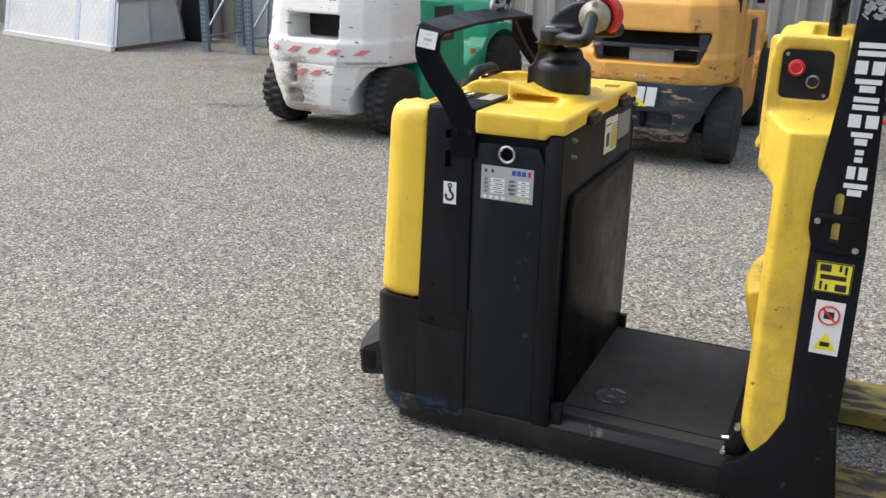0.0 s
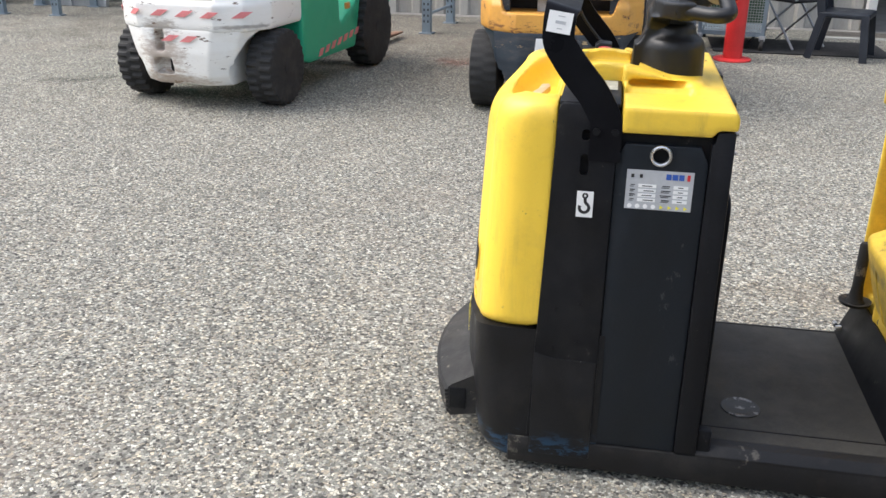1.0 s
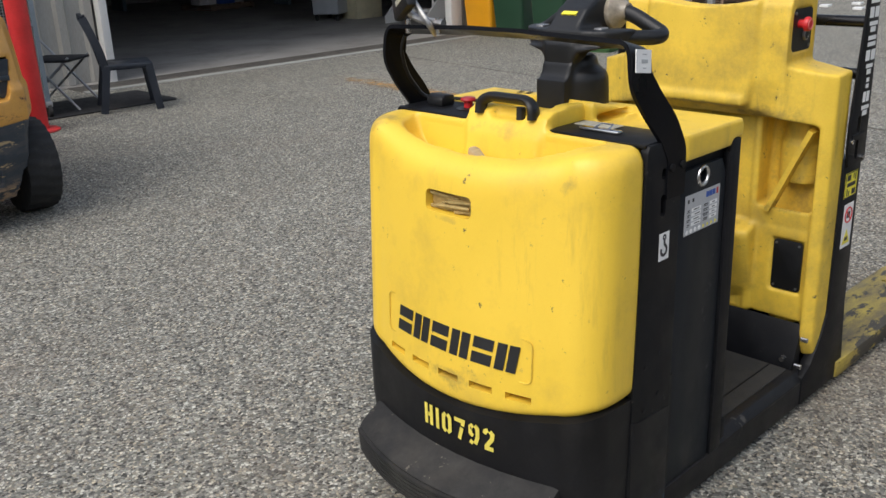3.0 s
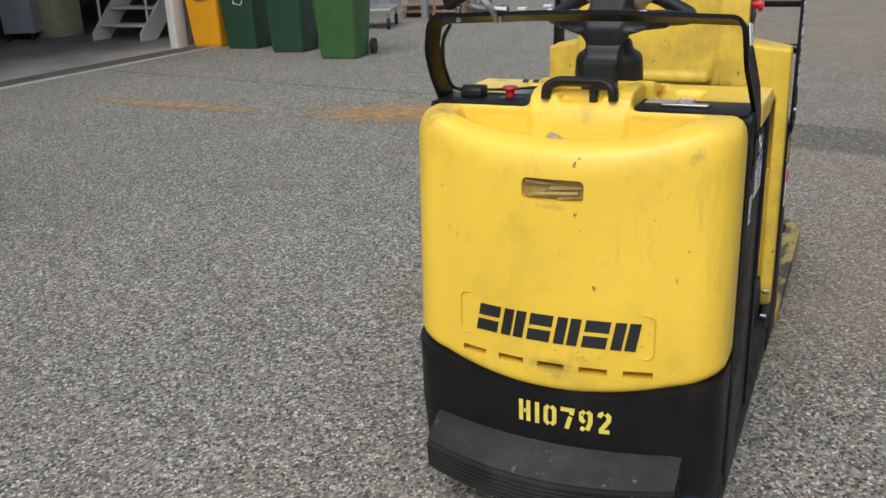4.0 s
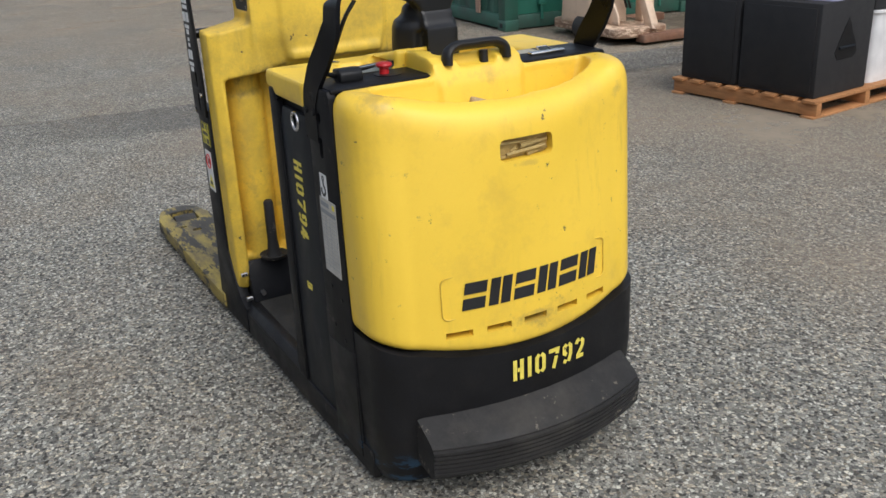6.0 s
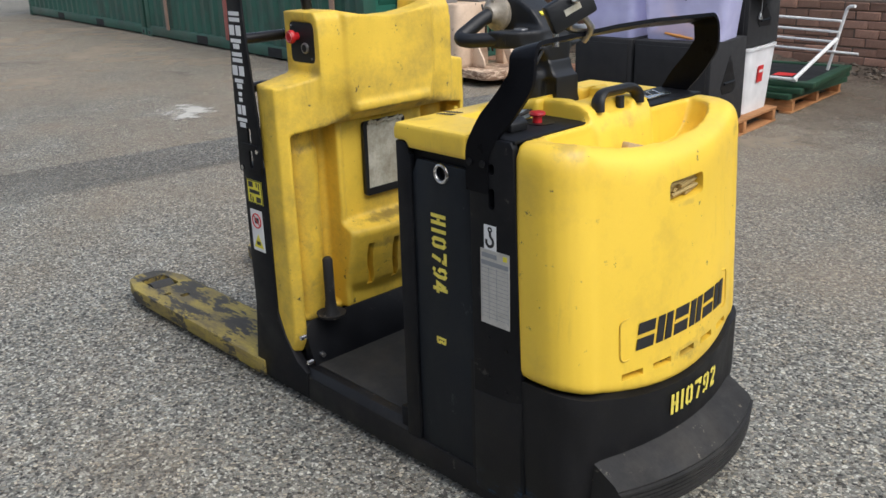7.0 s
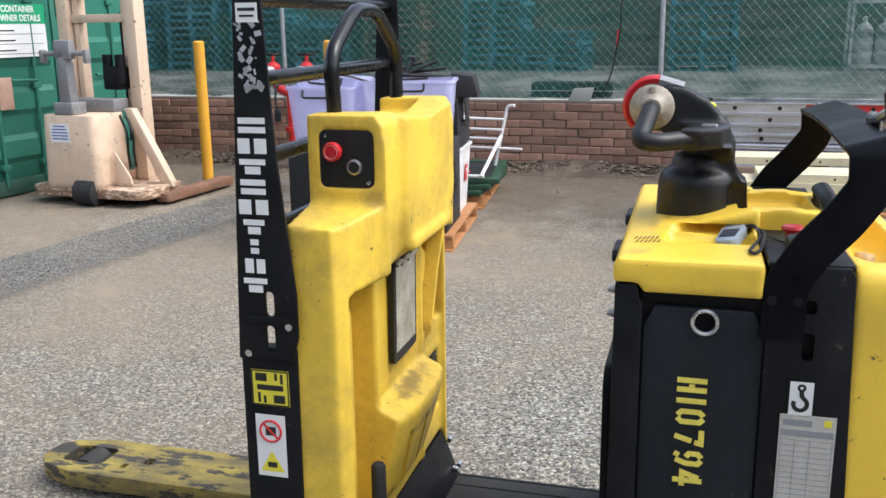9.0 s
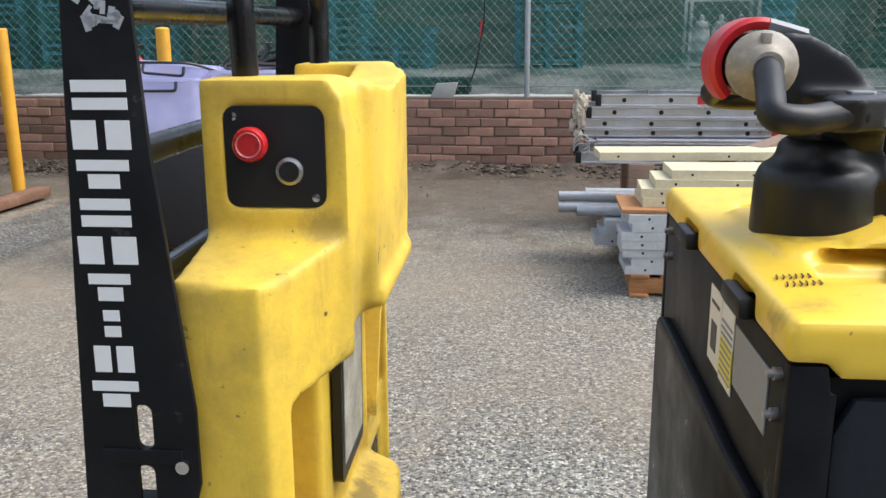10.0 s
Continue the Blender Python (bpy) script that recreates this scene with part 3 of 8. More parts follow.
def order_picker():
    t = thing("order_picker", pose(-0.6, 2.72, 0, 0, 0, 0.9) @ pose(0.6, 0, 0),
              "yellow and black electric low-level order picker parked on asphalt", "order picker")

    # chassis, skirt and flanks
    bm = bmesh.new()
    prism(bm, [(-1.30, -0.405), (-0.05, -0.405), (-0.02, -0.38), (-0.02, 0.38), (-0.05, 0.405), (-1.30, 0.405)], "z", 0.025, 0.108, bevel=0.006)
    chassis = part("chassis", bm, m_chassis, t, "black scuffed steel chassis rail")
    bm = bmesh.new()
    def skirt_ring(z, h, nose, c, top):
        return [(u, v, (0.372 + 0.062 * (abs(v) / 0.4) ** 2) if top else z) for u, v in tail_plan(h, nose, -1.06, 0, c)]
    loft(bm, [skirt_ring(0.03, 0.385, -1.425, 0.10, 0), skirt_ring(0.07, 0.40, -1.445, 0.10, 0), skirt_ring(0.25, 0.402, -1.462, 0.095, 0), skirt_ring(0.44, 0.402, -1.459, 0.09, 1)])
    skirt = part("skirt", bm, m_skirt, t, "black rear skirt with blue scrapes along the bottom", 50)
    for s in (-1, 1):
        bm = prism(bmesh.new(), [(-1.25, 0.11), (-1.075, 0.11), (-1.072, 0.99), (-1.08, 1.035), (-1.206, 1.035), (-1.2135, 1.02)], "y", 0.385 * s, 0.406 * s, bevel=0.003)
        cuts = bmesh.new()
        for z0, z1 in ((0.948, 0.975), (0.862, 0.915)):
            prism(cuts, rect_round(-1.155, -1.135, z0, z1, 0.009), "y", 0.36 * s, 0.43 * s)
        box(cuts, -1.092, -1.078, 0.36, 0.43, 0.13, 0.20) if s > 0 else box(cuts, -1.092, -1.078, -0.43, -0.36, 0.13, 0.20)
        flank = link("side_plate", carve(bm, cuts), m_blacksteel, t)
        for u, z in ((-1.13, 0.52), (-1.19, 0.50), (-1.13, 0.41), (-1.19, 0.385)):
            part("bolt", cyl(bmesh.new(), (u, 0.404 * s, z), (u, 0.4085 * s, z), 0.006, 10), m_blacksteel, flank)
        # lifting hook label
        at = facing((-1.137 - 0.004 * (s > 0), 0.4072 * s, 0.79), (-s, 0, 0), (0, 0, 1))
        lab = part("hook_label", plate(bmesh.new(), at, 0.04, 0.066, 0.0012), m_white, flank, "white label with a black hook", 0)
        sign = flat_stroke(bmesh.new(), at, arc(0.0, 0.022, 0.0052, 0.0052, 90, 450, 14), 0.0045, 0.0016)
        flat_stroke(sign, at, [(0.0, 0.016), (0.001, 0.006)] + arc(-0.001, -0.009, 0.0115, 0.0120, 62, -205, 14), 0.0075, 0.0016)
        part("hook_sign", sign, m_inkblack, lab, "", 0)
        # the skirt runs on along the flank below a seam
        part("skirt_wing", prism(bmesh.new(), [(-1.24, 0.06), (-1.078, 0.06), (-1.078, 0.357), (-1.20, 0.362), (-1.24, 0.372)], "y", 0.396 * s, 0.4085 * s, bevel=0.003), m_skirt, t)
        # inner body so that nothing is hollow
    part("inner_body", cube(-1.22, -0.82, -0.384, 0.384, 0.10, 0.965), m_blacksteel, t)

    # rear cowl
    rings = []
    for f, inset, back in ((0, 0.014, 0), (0.012, 0.005, 0), (0.03, 0, 0), (0.5, 0, 0), (0.82, 0, 0), (0.88, 0, 0.001), (0.92, 0.001, 0.004), (0.95, 0.004, 0.008), (0.972, 0.009, 0.014), (0.988, 0.017, 0.022), (1.0, 0.030, 0.032)):
        ring = []
        for u, v in tail_plan(0.402 - inset, -1.452 + inset, -1.215, 0, 0.10, 0.05, 24):
            # the rim dips and rolls back in the middle
            k = max(0.0, 1 - (abs(v) / 0.32) ** 2.6)
            z1 = 1.036 - 0.040 * k if u < -1.22 else 1.036
            zb = 0.378 + 0.062 * (abs(v) / 0.4) ** 2
            z = zb + (z1 - zb) * f
            ring.append((u + (0.055 * (z - 0.43) + back * k if u < -1.22 else 0.0), v, z))
        rings.append(ring)
    bm = loft(bmesh.new(), rings)
    cuts = bmesh.new()
    # the storage bowl in the top
    def bowl(half, deep):
        return [(-1.226 - deep * max(0.0, math.sin(radians(a))) ** 0.7, half * math.cos(radians(a))) for a in range(0, 181, 4)]
    loft(cuts, [[(u, v, z) for u, v in bowl(half, deep)] for half, deep, z in ((0.17, 0.070, 0.934), (0.235, 0.102, 0.941), (0.27, 0.120, 0.956), (0.292, 0.131, 0.98), (0.308, 0.139, 1.02), (0.322, 0.145, 1.2))])
    for w0, w1 in ((-0.5, -0.33), (0.33, 0.5)):
        prism(cuts, [(-1.18, 0.485)] + arc(-1.258, 0.485, 0.045, 0.045, 0, -90, 6) + [(-1.258, 0.36), (-1.18, 0.36)], "y", w0, w1)
    late = bmesh.new()
    prism(late, rect_round(-0.075, 0.075, 0.856, 0.909, 0.014), "x", -1.6, -1.36)
    for i in range(5):
        c = 0.204 - i * 0.1045
        box(late, -1.6, -1.375, c - 0.034, c + 0.034, 0.437, 0.4545)
    cowl = link("rear_cowl", mould(bm, cuts, 0.0065, 6, late), m_yellow, t, "yellow moulded cowl with grip slot and five vents", 30)
    part("slot_filler", cube(-1.400, -1.36, -0.085, 0.085, 0.842, 0.908), wood("old_packing_wood", (0.50, 0.34, 0.11)), cowl, "splintered packing wood behind the slot")
    bm = bmesh.new()
    for v0, v1, z0, z1, r in ((0.07, -0.02, 0.898, 0.892, 0.006), (0.01, -0.07, 0.884, 0.889, 0.007), (0.07, 0.0, 0.864, 0.862, 0.005), (-0.01, -0.07, 0.861, 0.868, 0.006), (0.035, 0.02, 0.872, 0.880, 0.005)):
        cyl(bm, (-1.409, v0, z0), (-1.406, v1, z1), r, 5, r * 0.5)
    tube(bm, [(-1.412, 0.05, 0.868), (-1.413, -0.06, 0.876)], 0.005, 6)
    part("splinter", bm, wood("pale_splinter", (0.46, 0.33, 0.12)), cowl)
    # brand panel: a raised outline and six slanted black blocks
    def tail_u(v, z):
        return -1.452 + 0.05 * (v / 0.312) ** 2 + 0.055 * (z - 0.43)
    bm = bmesh.new()
    outline = rect_round(-0.248, 0.244, 0.489, 0.597, 0.016)
    for a, b in zip(outline, outline[1:] + outline[:1]):
        cyl(bm, (tail_u(a[0], a[1]) - 0.0005, *a), (tail_u(b[0], b[1]) - 0.0005, *b), 0.0018, 5)
    part("badge_outline", bm, m_yellow_dirty_shaded, cowl)
    badge_strokes = [((0, 0, 1, 0.42), (0, 0.58, 1, 1)), ((0, 0, 0.44, 1), (0.56, 0, 1, 1))] * 3
    for i, strokes in enumerate(badge_strokes):
        c = 0.166 - i * 0.0690
        bm = bmesh.new()
        for x0, y0, x1, y1 in strokes:
            q = []
            for x, y in ((x0, y0), (x1, y0), (x1, y1), (x0, y1)):
                z = 0.508 + 0.069 * y
                v = c + 0.030 - 0.058 * x - 0.012 * y
                q.append((v, z))
            lo = [bm.verts.new((tail_u(*p) - 0.0008, *p)) for p in q]
            hi = [bm.verts.new((tail_u(*p) - 0.0022, *p)) for p in q]
            bm.faces.new(lo), bm.faces.new(hi[::-1])
            for k in range(4):
                bm.faces.new((lo[k], hi[k], hi[(k + 1) % 4], lo[(k + 1) % 4]))
        part("badge_block", bm, m_inkblack, cowl, smooth=0)
    num = stencil_text("fleet_number", "H10792", 0.058, facing((-1.464, -0.045, 0.318), (0, -1, 0), (0, 0, 1)), m_stencil, skirt, "yellow stencilled fleet number")
    for v in num.data.vertices:
        v.co.x += 0.05 * (v.co.y / 0.312) ** 2
    # scrap of wood and crumbs lying in the bowl
    bm = bmesh.new()
    prism(bm, [(-0.04, -0.006), (-0.01, -0.012), (0.028, -0.011), (0.038, -0.003), (0.03, 0.011), (0.008, 0.007), (-0.012, 0.010)], "z", -0.006, 0.008, bevel=0.003)
    bmesh.ops.transform(bm, matrix=pose(-1.295, 0.02, 0.962, 5, -16, 62) @ Matrix.Scale(1.35, 4), verts=bm.verts)
    part("wood_scrap", bm, wood("splintered_wood", (0.62, 0.47, 0.27)), cowl)
    part("paper_scrap", cube(-1.285, -1.272, -0.175, -0.157, 0.938, 0.950), m_white, cowl)

    # step bumper
    bm = bmesh.new()
    def step_ring(v):
        inner = tail_u(v, 0.2) - 0.002 + 0.012
        outer = -1.558 + 0.072 * (v / 0.324) ** 2
        prof = [(inner, 0.112), (outer + 0.012, 0.098)]
        for k in range(6):
            z = 0.112 + k * 0.0125
            prof += [(outer - 0.001 * k, z), (outer - 0.001 * k, z + 0.007), (outer + 0.004, z + 0.0085), (outer + 0.004, z + 0.0115)]
        prof += [(outer + 0.004, 0.188), (outer + 0.016, 0.200), (inner, 0.240)]
        return [(u, v, z) for u, z in prof]
    loft(bm, [step_ring(0.324 * (2 * i / 14 - 1)) for i in range(15)])
    part("rear_step", bm, m_rubber, t, "ribbed black rubber rear step worn grey", 25)
    part("step_socket", cube(-1.478, -1.43, -0.327, -0.322, 0.125, 0.19, 0.002), m_blacksteel, t)

    # battery compartment: doors, posts and the face towards the platform
    for s in (-1, 1):
        pts = [(-1.072, 0.11), (-0.858, 0.11), (-0.858, 0.905), (-0.878, 0.945), (-1.052, 0.945), (-1.072, 0.905)]
        bm = prism(bmesh.new(), pts, "y", 0.386 * s, 0.4 * s, bevel=0.003)
        cuts = cyl(bmesh.new(), (-0.968, 0.38 * s, 0.92), (-0.968, 0.45 * s, 0.92), 0.019, 20)
        door = link("battery_panel", carve(bm, cuts), m_slate, t, "slate grey steel battery side panel")
        part("ring", tube(bmesh.new(), [(-0.968 + 0.022 * math.cos(a / 24 * 2 * math.pi), 0.401 * s, 0.92 + 0.022 * math.sin(a / 24 * 2 * math.pi)) for a in range(25)], 0.0045, 8), m_chrome, door, "bright metal ring")
        part("door_post", prism(bmesh.new(), [(-0.856, 0.11), (-0.80, 0.11), (-0.805, 0.985), (-0.845, 0.985), (-0.85, 0.955), (-0.856, 0.955)], "y", 0.388 * s, 0.407 * s, bevel=0.004), m_blacksteel, t)
        part("corner_block", cube(-0.80, -0.765, 0.385 * s - 0.014, 0.385 * s + 0.014, 0.12, 0.185, 0.004), m_blacksteel, t)
        if s < 0:
            at = facing((-0.965, -0.4008, 0.835), (1, 0, 0), (0, 0, 1))
            dp = part("data_plate", plate(bmesh.new(), at, 0.156, 0.098), m_greysticker, door, "silver data plate with small print", 0)
            for i in range(4):
                for x0, w in ((-0.028, 0.042), (0.050, 0.034)):
                    part("print_field", plate(bmesh.new(), at, w, 0.0085, 0.0018, x0, 0.010 - i * 0.0118), m_white, dp, "", 0)
            bars = bmesh.new()
            for i in range(4):
                for x0, w in ((-0.062, 0.014), (0.016, 0.026)):
                    plate(bars, at, w * (0.7 + 0.3 * ((i * 7) % 3) / 2), 0.0022, 0.0018, x0, 0.0115 - i * 0.0118)
                    plate(bars, at, w * 0.7, 0.0016, 0.0018, x0 - 0.002, 0.0075 - i * 0.0118)
                plate(bars, at, 0.024, 0.0022, 0.0022, -0.028 + 0.004 * (i % 2), 0.010 - i * 0.0118)
                plate(bars, at, 0.012, 0.0022, 0.0022, 0.050, 0.010 - i * 0.0118)
            for k in range(2):
                plate(bars, at, 0.007, 0.009, 0.0018, -0.064 + 0.020 * k, 0.034)
            tagged(part("print_line", bars, m_inkblack, dp, "", 0), kind="stuff")
            bars = bmesh.new()
            for i, w in enumerate((0.012, 0.013, 0.012)):
                plate(bars, at, w, 0.014, 0.0018, 0.020 + i * 0.0148, 0.035)
            part("maker_mark", bars, m_blue, dp, "", 0)
            part("maker_mark_end", plate(bmesh.new(), at, 0.007, 0.015, 0.0018, 0.066, 0.035), m_red, dp, "", 0)
            for i in range(8):
                part("hazard_mark", cyl(bmesh.new(), at @ Vector((-0.066 + i * 0.0186, -0.0415, 0)), at @ Vector((-0.066 + i * 0.0186, -0.0415, 0.0018)), 0.0056, 12 if i < 4 else 3), m_white if i < 4 else m_stickeryellow, dp)
        else:
            stencil_text("fleet_number", "H10794", 0.054, facing((-0.952, 0.4006, 0.698), (0, 0, -1), (-1, 0, 0)), m_stencil, door, "yellow stencilled fleet number", 0.18, 1.0)
            stencil_text("stencil_mark", "B", 0.036, facing((-0.95, 0.4006, 0.452), (0, 0, -1), (-1, 0, 0)), m_stencil, door)
    for k in range(5):
        part("scratch_mark", plate(bmesh.new(), facing((-1.155 + k * 0.012, -0.4065, 0.352 + 0.002 * (k % 2)), (1, 0, 0.05), (0, 0, 1)), 0.006, 0.008, 0.0008), m_greysticker, t, "", 0)
    # checklist sheet on the left flank
    at = facing((-1.156, 0.4072, 0.661), (-1, 0, 0), (0, 0, 1))
    sheet = part("checklist", plate(bmesh.new(), at, 0.096, 0.198, 0.0012), surface("weathered_pale_sticker", (0.50, 0.48, 0.43), 0.5, var=0.08, bump=0.02, dirt=(0.32, 0.29, 0.24), amount=0.3, dscale=20.0), t, "pale printed checklist sticker", 0)
    bars = bmesh.new()
    plate(bars, at, 0.09, 0.012, 0.0018, 0, 0.064)
    for i in range(13):
        plate(bars, at, 0.088, 0.0009, 0.0018, 0, 0.05 - i * 0.0108)
    for x in (-0.044, -0.02, 0.006, 0.044):
        plate(bars, at, 0.0009, 0.14, 0.0018, x, -0.016)
    plate(bars, at, 0.05, 0.012, 0.0018, -0.018, 0.084)
    tagged(part("ruled_line", bars, m_faint, sheet, "", 0), kind="stuff")
    part("corner_mark", plate(bmesh.new(), at, 0.013, 0.013, 0.0018, 0.034, 0.086), m_stickeryellow, sheet, "", 0)
    face = part("battery_face", cube(-0.822, -0.806, -0.388, 0.388, 0.13, 0.985, 0.004), m_slate, t, "dark panel facing the platform")
    guard = [(-0.35, 0.14), (0.385, 0.14), (0.385, 0.60)] + arc(0.345, 0.765, 0.04, 0.04, 0, 90, 4) + [(0.22, 0.800), (0.02, 0.806), (-0.24, 0.806)] + arc(-0.31, 0.765, 0.04, 0.04, 90, 180, 4)
    part("lower_guard", prism(bmesh.new(), guard, "x", -0.806, -0.786, bevel=0.005), m_blackmatt, face, "black moulded guard")
    at = facing((-0.8055, 0.0, 0.908), (0, 1, 0), (0, 0, 1))
    lab = part("warning_sheet", plate(bmesh.new(), at, 0.074, 0.112, 0.0012, 0.058, 0.002), m_white, face, "white warning sheet with a black symbol", 0)
    part("symbol", plate(plate(bmesh.new(), at, 0.034, 0.042, 0.002, 0.056, -0.012), at, 0.05, 0.005, 0.002, 0.058, 0.036), m_inkblack, lab, "", 0)
    lab = part("warning_sheet", plate(bmesh.new(), at, 0.072, 0.112, 0.0012, 0.134, -0.002), m_white, face, "ruled yellow and white sheet", 0)
    part("yellow_field", plate(bmesh.new(), at, 0.072, 0.05, 0.002, 0.134, -0.020), m_stickeryellow, lab, "", 0)
    bars = bmesh.new()
    for i in range(9):
        plate(bars, at, 0.060, 0.003, 0.0026, 0.134, 0.030 - i * 0.0095)
    part("print_line", bars, m_faint, lab, "", 0)
    part("rating_plate", plate(bmesh.new(), at, 0.158, 0.082, 0.0016, 0.258, 0.006), m_faint, face, "worn grey rating plate", 0)
    for v in (-0.33, 0.378):
        for z in (0.965, 0.918):
            part("stud", cyl(cyl(bmesh.new(), (-0.807, v, z), (-0.797, v, z), 0.0075, 12), (-0.797, v, z), (-0.790, v, z), 0.005, 12), m_steel, face, "bright bolt")
    for v in (-0.145, 0.208):
        part("lid_hinge", prism(bmesh.new(), [(v - 0.052, 0.985), (v - 0.046, 1.012), (v + 0.046, 1.012), (v + 0.052, 0.985)], "x", -0.806, -0.785, bevel=0.006), m_blackplastic, face)

    # battery lid with its ridge
    bm = bmesh.new()
    lid = prism(bm, [(-1.066, 0.972), (-0.853, 0.972), (-0.85, 0.988), (-0.80, 0.988), (-0.80, 1.02), (-0.81, 1.034), (-1.066, 1.036)], "y", -0.412, 0.412)
    prism(bm, [(-1.07, 1.0), (-0.85, 1.0), (-0.86, 1.045), (-0.95, 1.055), (-1.07, 1.085)], "y", -0.155, 0.155, bevel=0.01)
    cuts = bmesh.new()
    for s in (-1, 1):
        loft(cuts, [[(u, v * s, z) for u, v in rect_round(-1.055 - g, -0.895 + g, 0.165, 0.245 + g, 0.012)] for g, z in ((0.0, 1.016), (0.006, 1.028), (0.02, 1.1))])
        prism(cuts, [(-0.96, 0.10 * s), (-0.89, 0.16 * s), (-1.05, 0.175 * s), (-1.06, 0.11 * s)], "z", 1.030, 1.05)
    for v in (-0.145, 0.208):
        box(cuts, -0.83, -0.78, v - 0.06, v + 0.06, 0.97, 1.018)
    prism(cuts, rect_round(-1.10, -1.03, -0.10, 0.10, 0.02), "z", 1.03, 1.2)
    lid = link("battery_lid", mould(bm, cuts, 0.006, 5), m_yellow, t, "yellow moulded battery lid", 30)
    # console box with grab handle behind the lid
    bm = bmesh.new()
    prism(bm, [(-1.23, 0.97), (-1.05, 0.97), (-1.05, 1.078), (-1.13, 1.082), (-1.19, 1.074), (-1.212, 1.062), (-1.226, 1.034)], "y", -0.128, 0.128)
    prism(bm, [(-1.258, 0.88), (-1.2, 0.88), (-1.2, 1.034), (-1.228, 1.034), (-1.238, 1.01)], "y", -0.118, 0.118)
    prism(bm, [(-1.24, 0.88), (-1.2, 0.88), (-1.2, 1.034), (-1.224, 1.032)], "y", -0.31, 0.31)
    cuts = bmesh.new()
    prism(cuts, rect_round(-1.175, -1.03, -0.09, 0.09, 0.02), "z", 1.05, 1.2)
    prism(cuts, rect_round(-1.222, -1.185, -0.055, 0.055, 0.012), "z", 1.048, 1.2)
    console = link("console_box", mould(bm, cuts, 0.006, 5), m_yellow, t, "yellow moulded console with a hollow", 30)
    bm = bmesh.new()
    sweep(bm, rounded([(-1.212, 0.086, 1.056), (-1.210, 0.085, 1.086), (-1.202, 0.058, 1.098), (-1.202, -0.058, 1.098), (-1.210, -0.083, 1.086), (-1.212, -0.084, 1.056)], 0.014), [(a, b) for a, b in arc(0, 0, 0.0125, 0.019, 0, 330, 11)], (1, 0, 0))
    part("grab_handle", bm, m_blackplastic, console, "black plastic grab handle")
    part("key_switch", cyl(bmesh.new(), (-1.196, -0.03, 1.04), (-1.194, -0.03, 1.078), 0.011, 12), m_blackplastic, console)
    # black top plates with button, switch and clip
    for s in (-1, 1):
        pl = part("top_plate", box(bmesh.new(), -1.2125, -1.07, min(0.125 * s, 0.398 * s), max(0.125 * s, 0.398 * s), 1.028, 1.0385, 0.003), m_blacksteel, t)
        if s > 0:
            b = part("stop_button", lathe(bmesh.new(), [(0.012, 1.038), (0.012, 1.056), (0.019, 1.058), (0.021, 1.062), (0.019, 1.067), (0.012, 1.069)], (-1.124, 0.215, 0), "z", 20), m_red, pl, "red mushroom stop button")
            part("button_plate", cyl(bmesh.new(), (-1.128, 0.208, 1.038), (-1.128, 0.208, 1.0405), 0.035, 20), m_blackplastic, pl)
            part("rocker_box", prism(bmesh.new(), [(-1.155, 1.038), (-1.105, 1.038), (-1.105, 1.066), (-1.14, 1.070), (-1.155, 1.06)], "y", 0.285, 0.345, bevel=0.005), m_blackplastic, pl)
        else:
            clip = part("paper_clip", cube(-1.175, -1.155, -0.30, -0.19, 1.0395, 1.048, 0.003), m_chrome, pl, "bright spring clip")
            part("clip_wire", tube(bmesh.new(), [(-1.165, -0.265, 1.046), (-1.14, -0.262, 1.054), (-1.14, -0.23, 1.054), (-1.165, -0.225, 1.046)], 0.002, 6), m_chrome, clip)
            part("notice", cube(-1.128, -1.08, -0.25, -0.14, 1.039, 1.0402), m_paper, pl)

    # steering column and head
    bm = bmesh.new()
    lathe(bm, [(0.087, 1.03), (0.086, 1.08), (0.084, 1.118), (0.078, 1.134), (0.062, 1.144), (0.058, 1.150), (0.056, 1.166), (0.046, 1.176)], (-0.945, 0, 0))
    for v in bm.verts:
        v.co.y *= 1.06
    prism(bm, [(-1.052, 1.04), (-0.96, 1.04), (-0.97, 1.165), (-1.018, 1.165), (-1.03, 1.13), (-1.045, 1.12)], "y", -0.046, 0.046)
    cuts = cube(-1.045, -1.005, 0.04, 0.12, 1.055, 1.115)
    column = link("steering_column", mould(bm, cuts, 0.005, 4), m_blackplastic, t, "black plastic steering column", 30)
    bm = bmesh.new()
    # hood, wide lower body and neck
    hood = [(-0.835, 1.30), (-0.87, 1.322), (-0.907, 1.318), (-0.958, 1.290), (-0.998, 1.245), (-1.016, 1.205), (-1.005, 1.19), (-0.90, 1.195), (-0.85, 1.235)]
    prism(bm, hood, "y", -0.048, 0.048)
    prism(bm, [(-1.018, 1.10), (-0.968, 1.10), (-0.955, 1.20), (-1.018, 1.21)], "y", -0.045, 0.045)
    wide = [(-1.005, -0.07), (-0.985, -0.125), (-0.945, -0.160), (-0.905, -0.165), (-0.905, -0.115), (-0.925, -0.09), (-0.90, -0.05), (-0.90, 0.05), (-0.925, 0.09), (-0.905, 0.115), (-0.905, 0.165), (-0.945, 0.160), (-0.985, 0.125), (-1.005, 0.07)]
    prism(bm, [(u, v * 0.93) for u, v in wide], "z", 1.197, 1.243, wide)
    for s in (-1, 1):
        prism(bm, [(0.0, 1.20), (0.11 * s, 1.20), (0.06 * s, 1.185), (0.035 * s, 1.15), (0.0, 1.13)], "x", -1.012, -0.965)
    head = link("steering_head", mould(bm, None, 0.005, 12), m_blackplastic, column, "black moulded tiller head", 30)
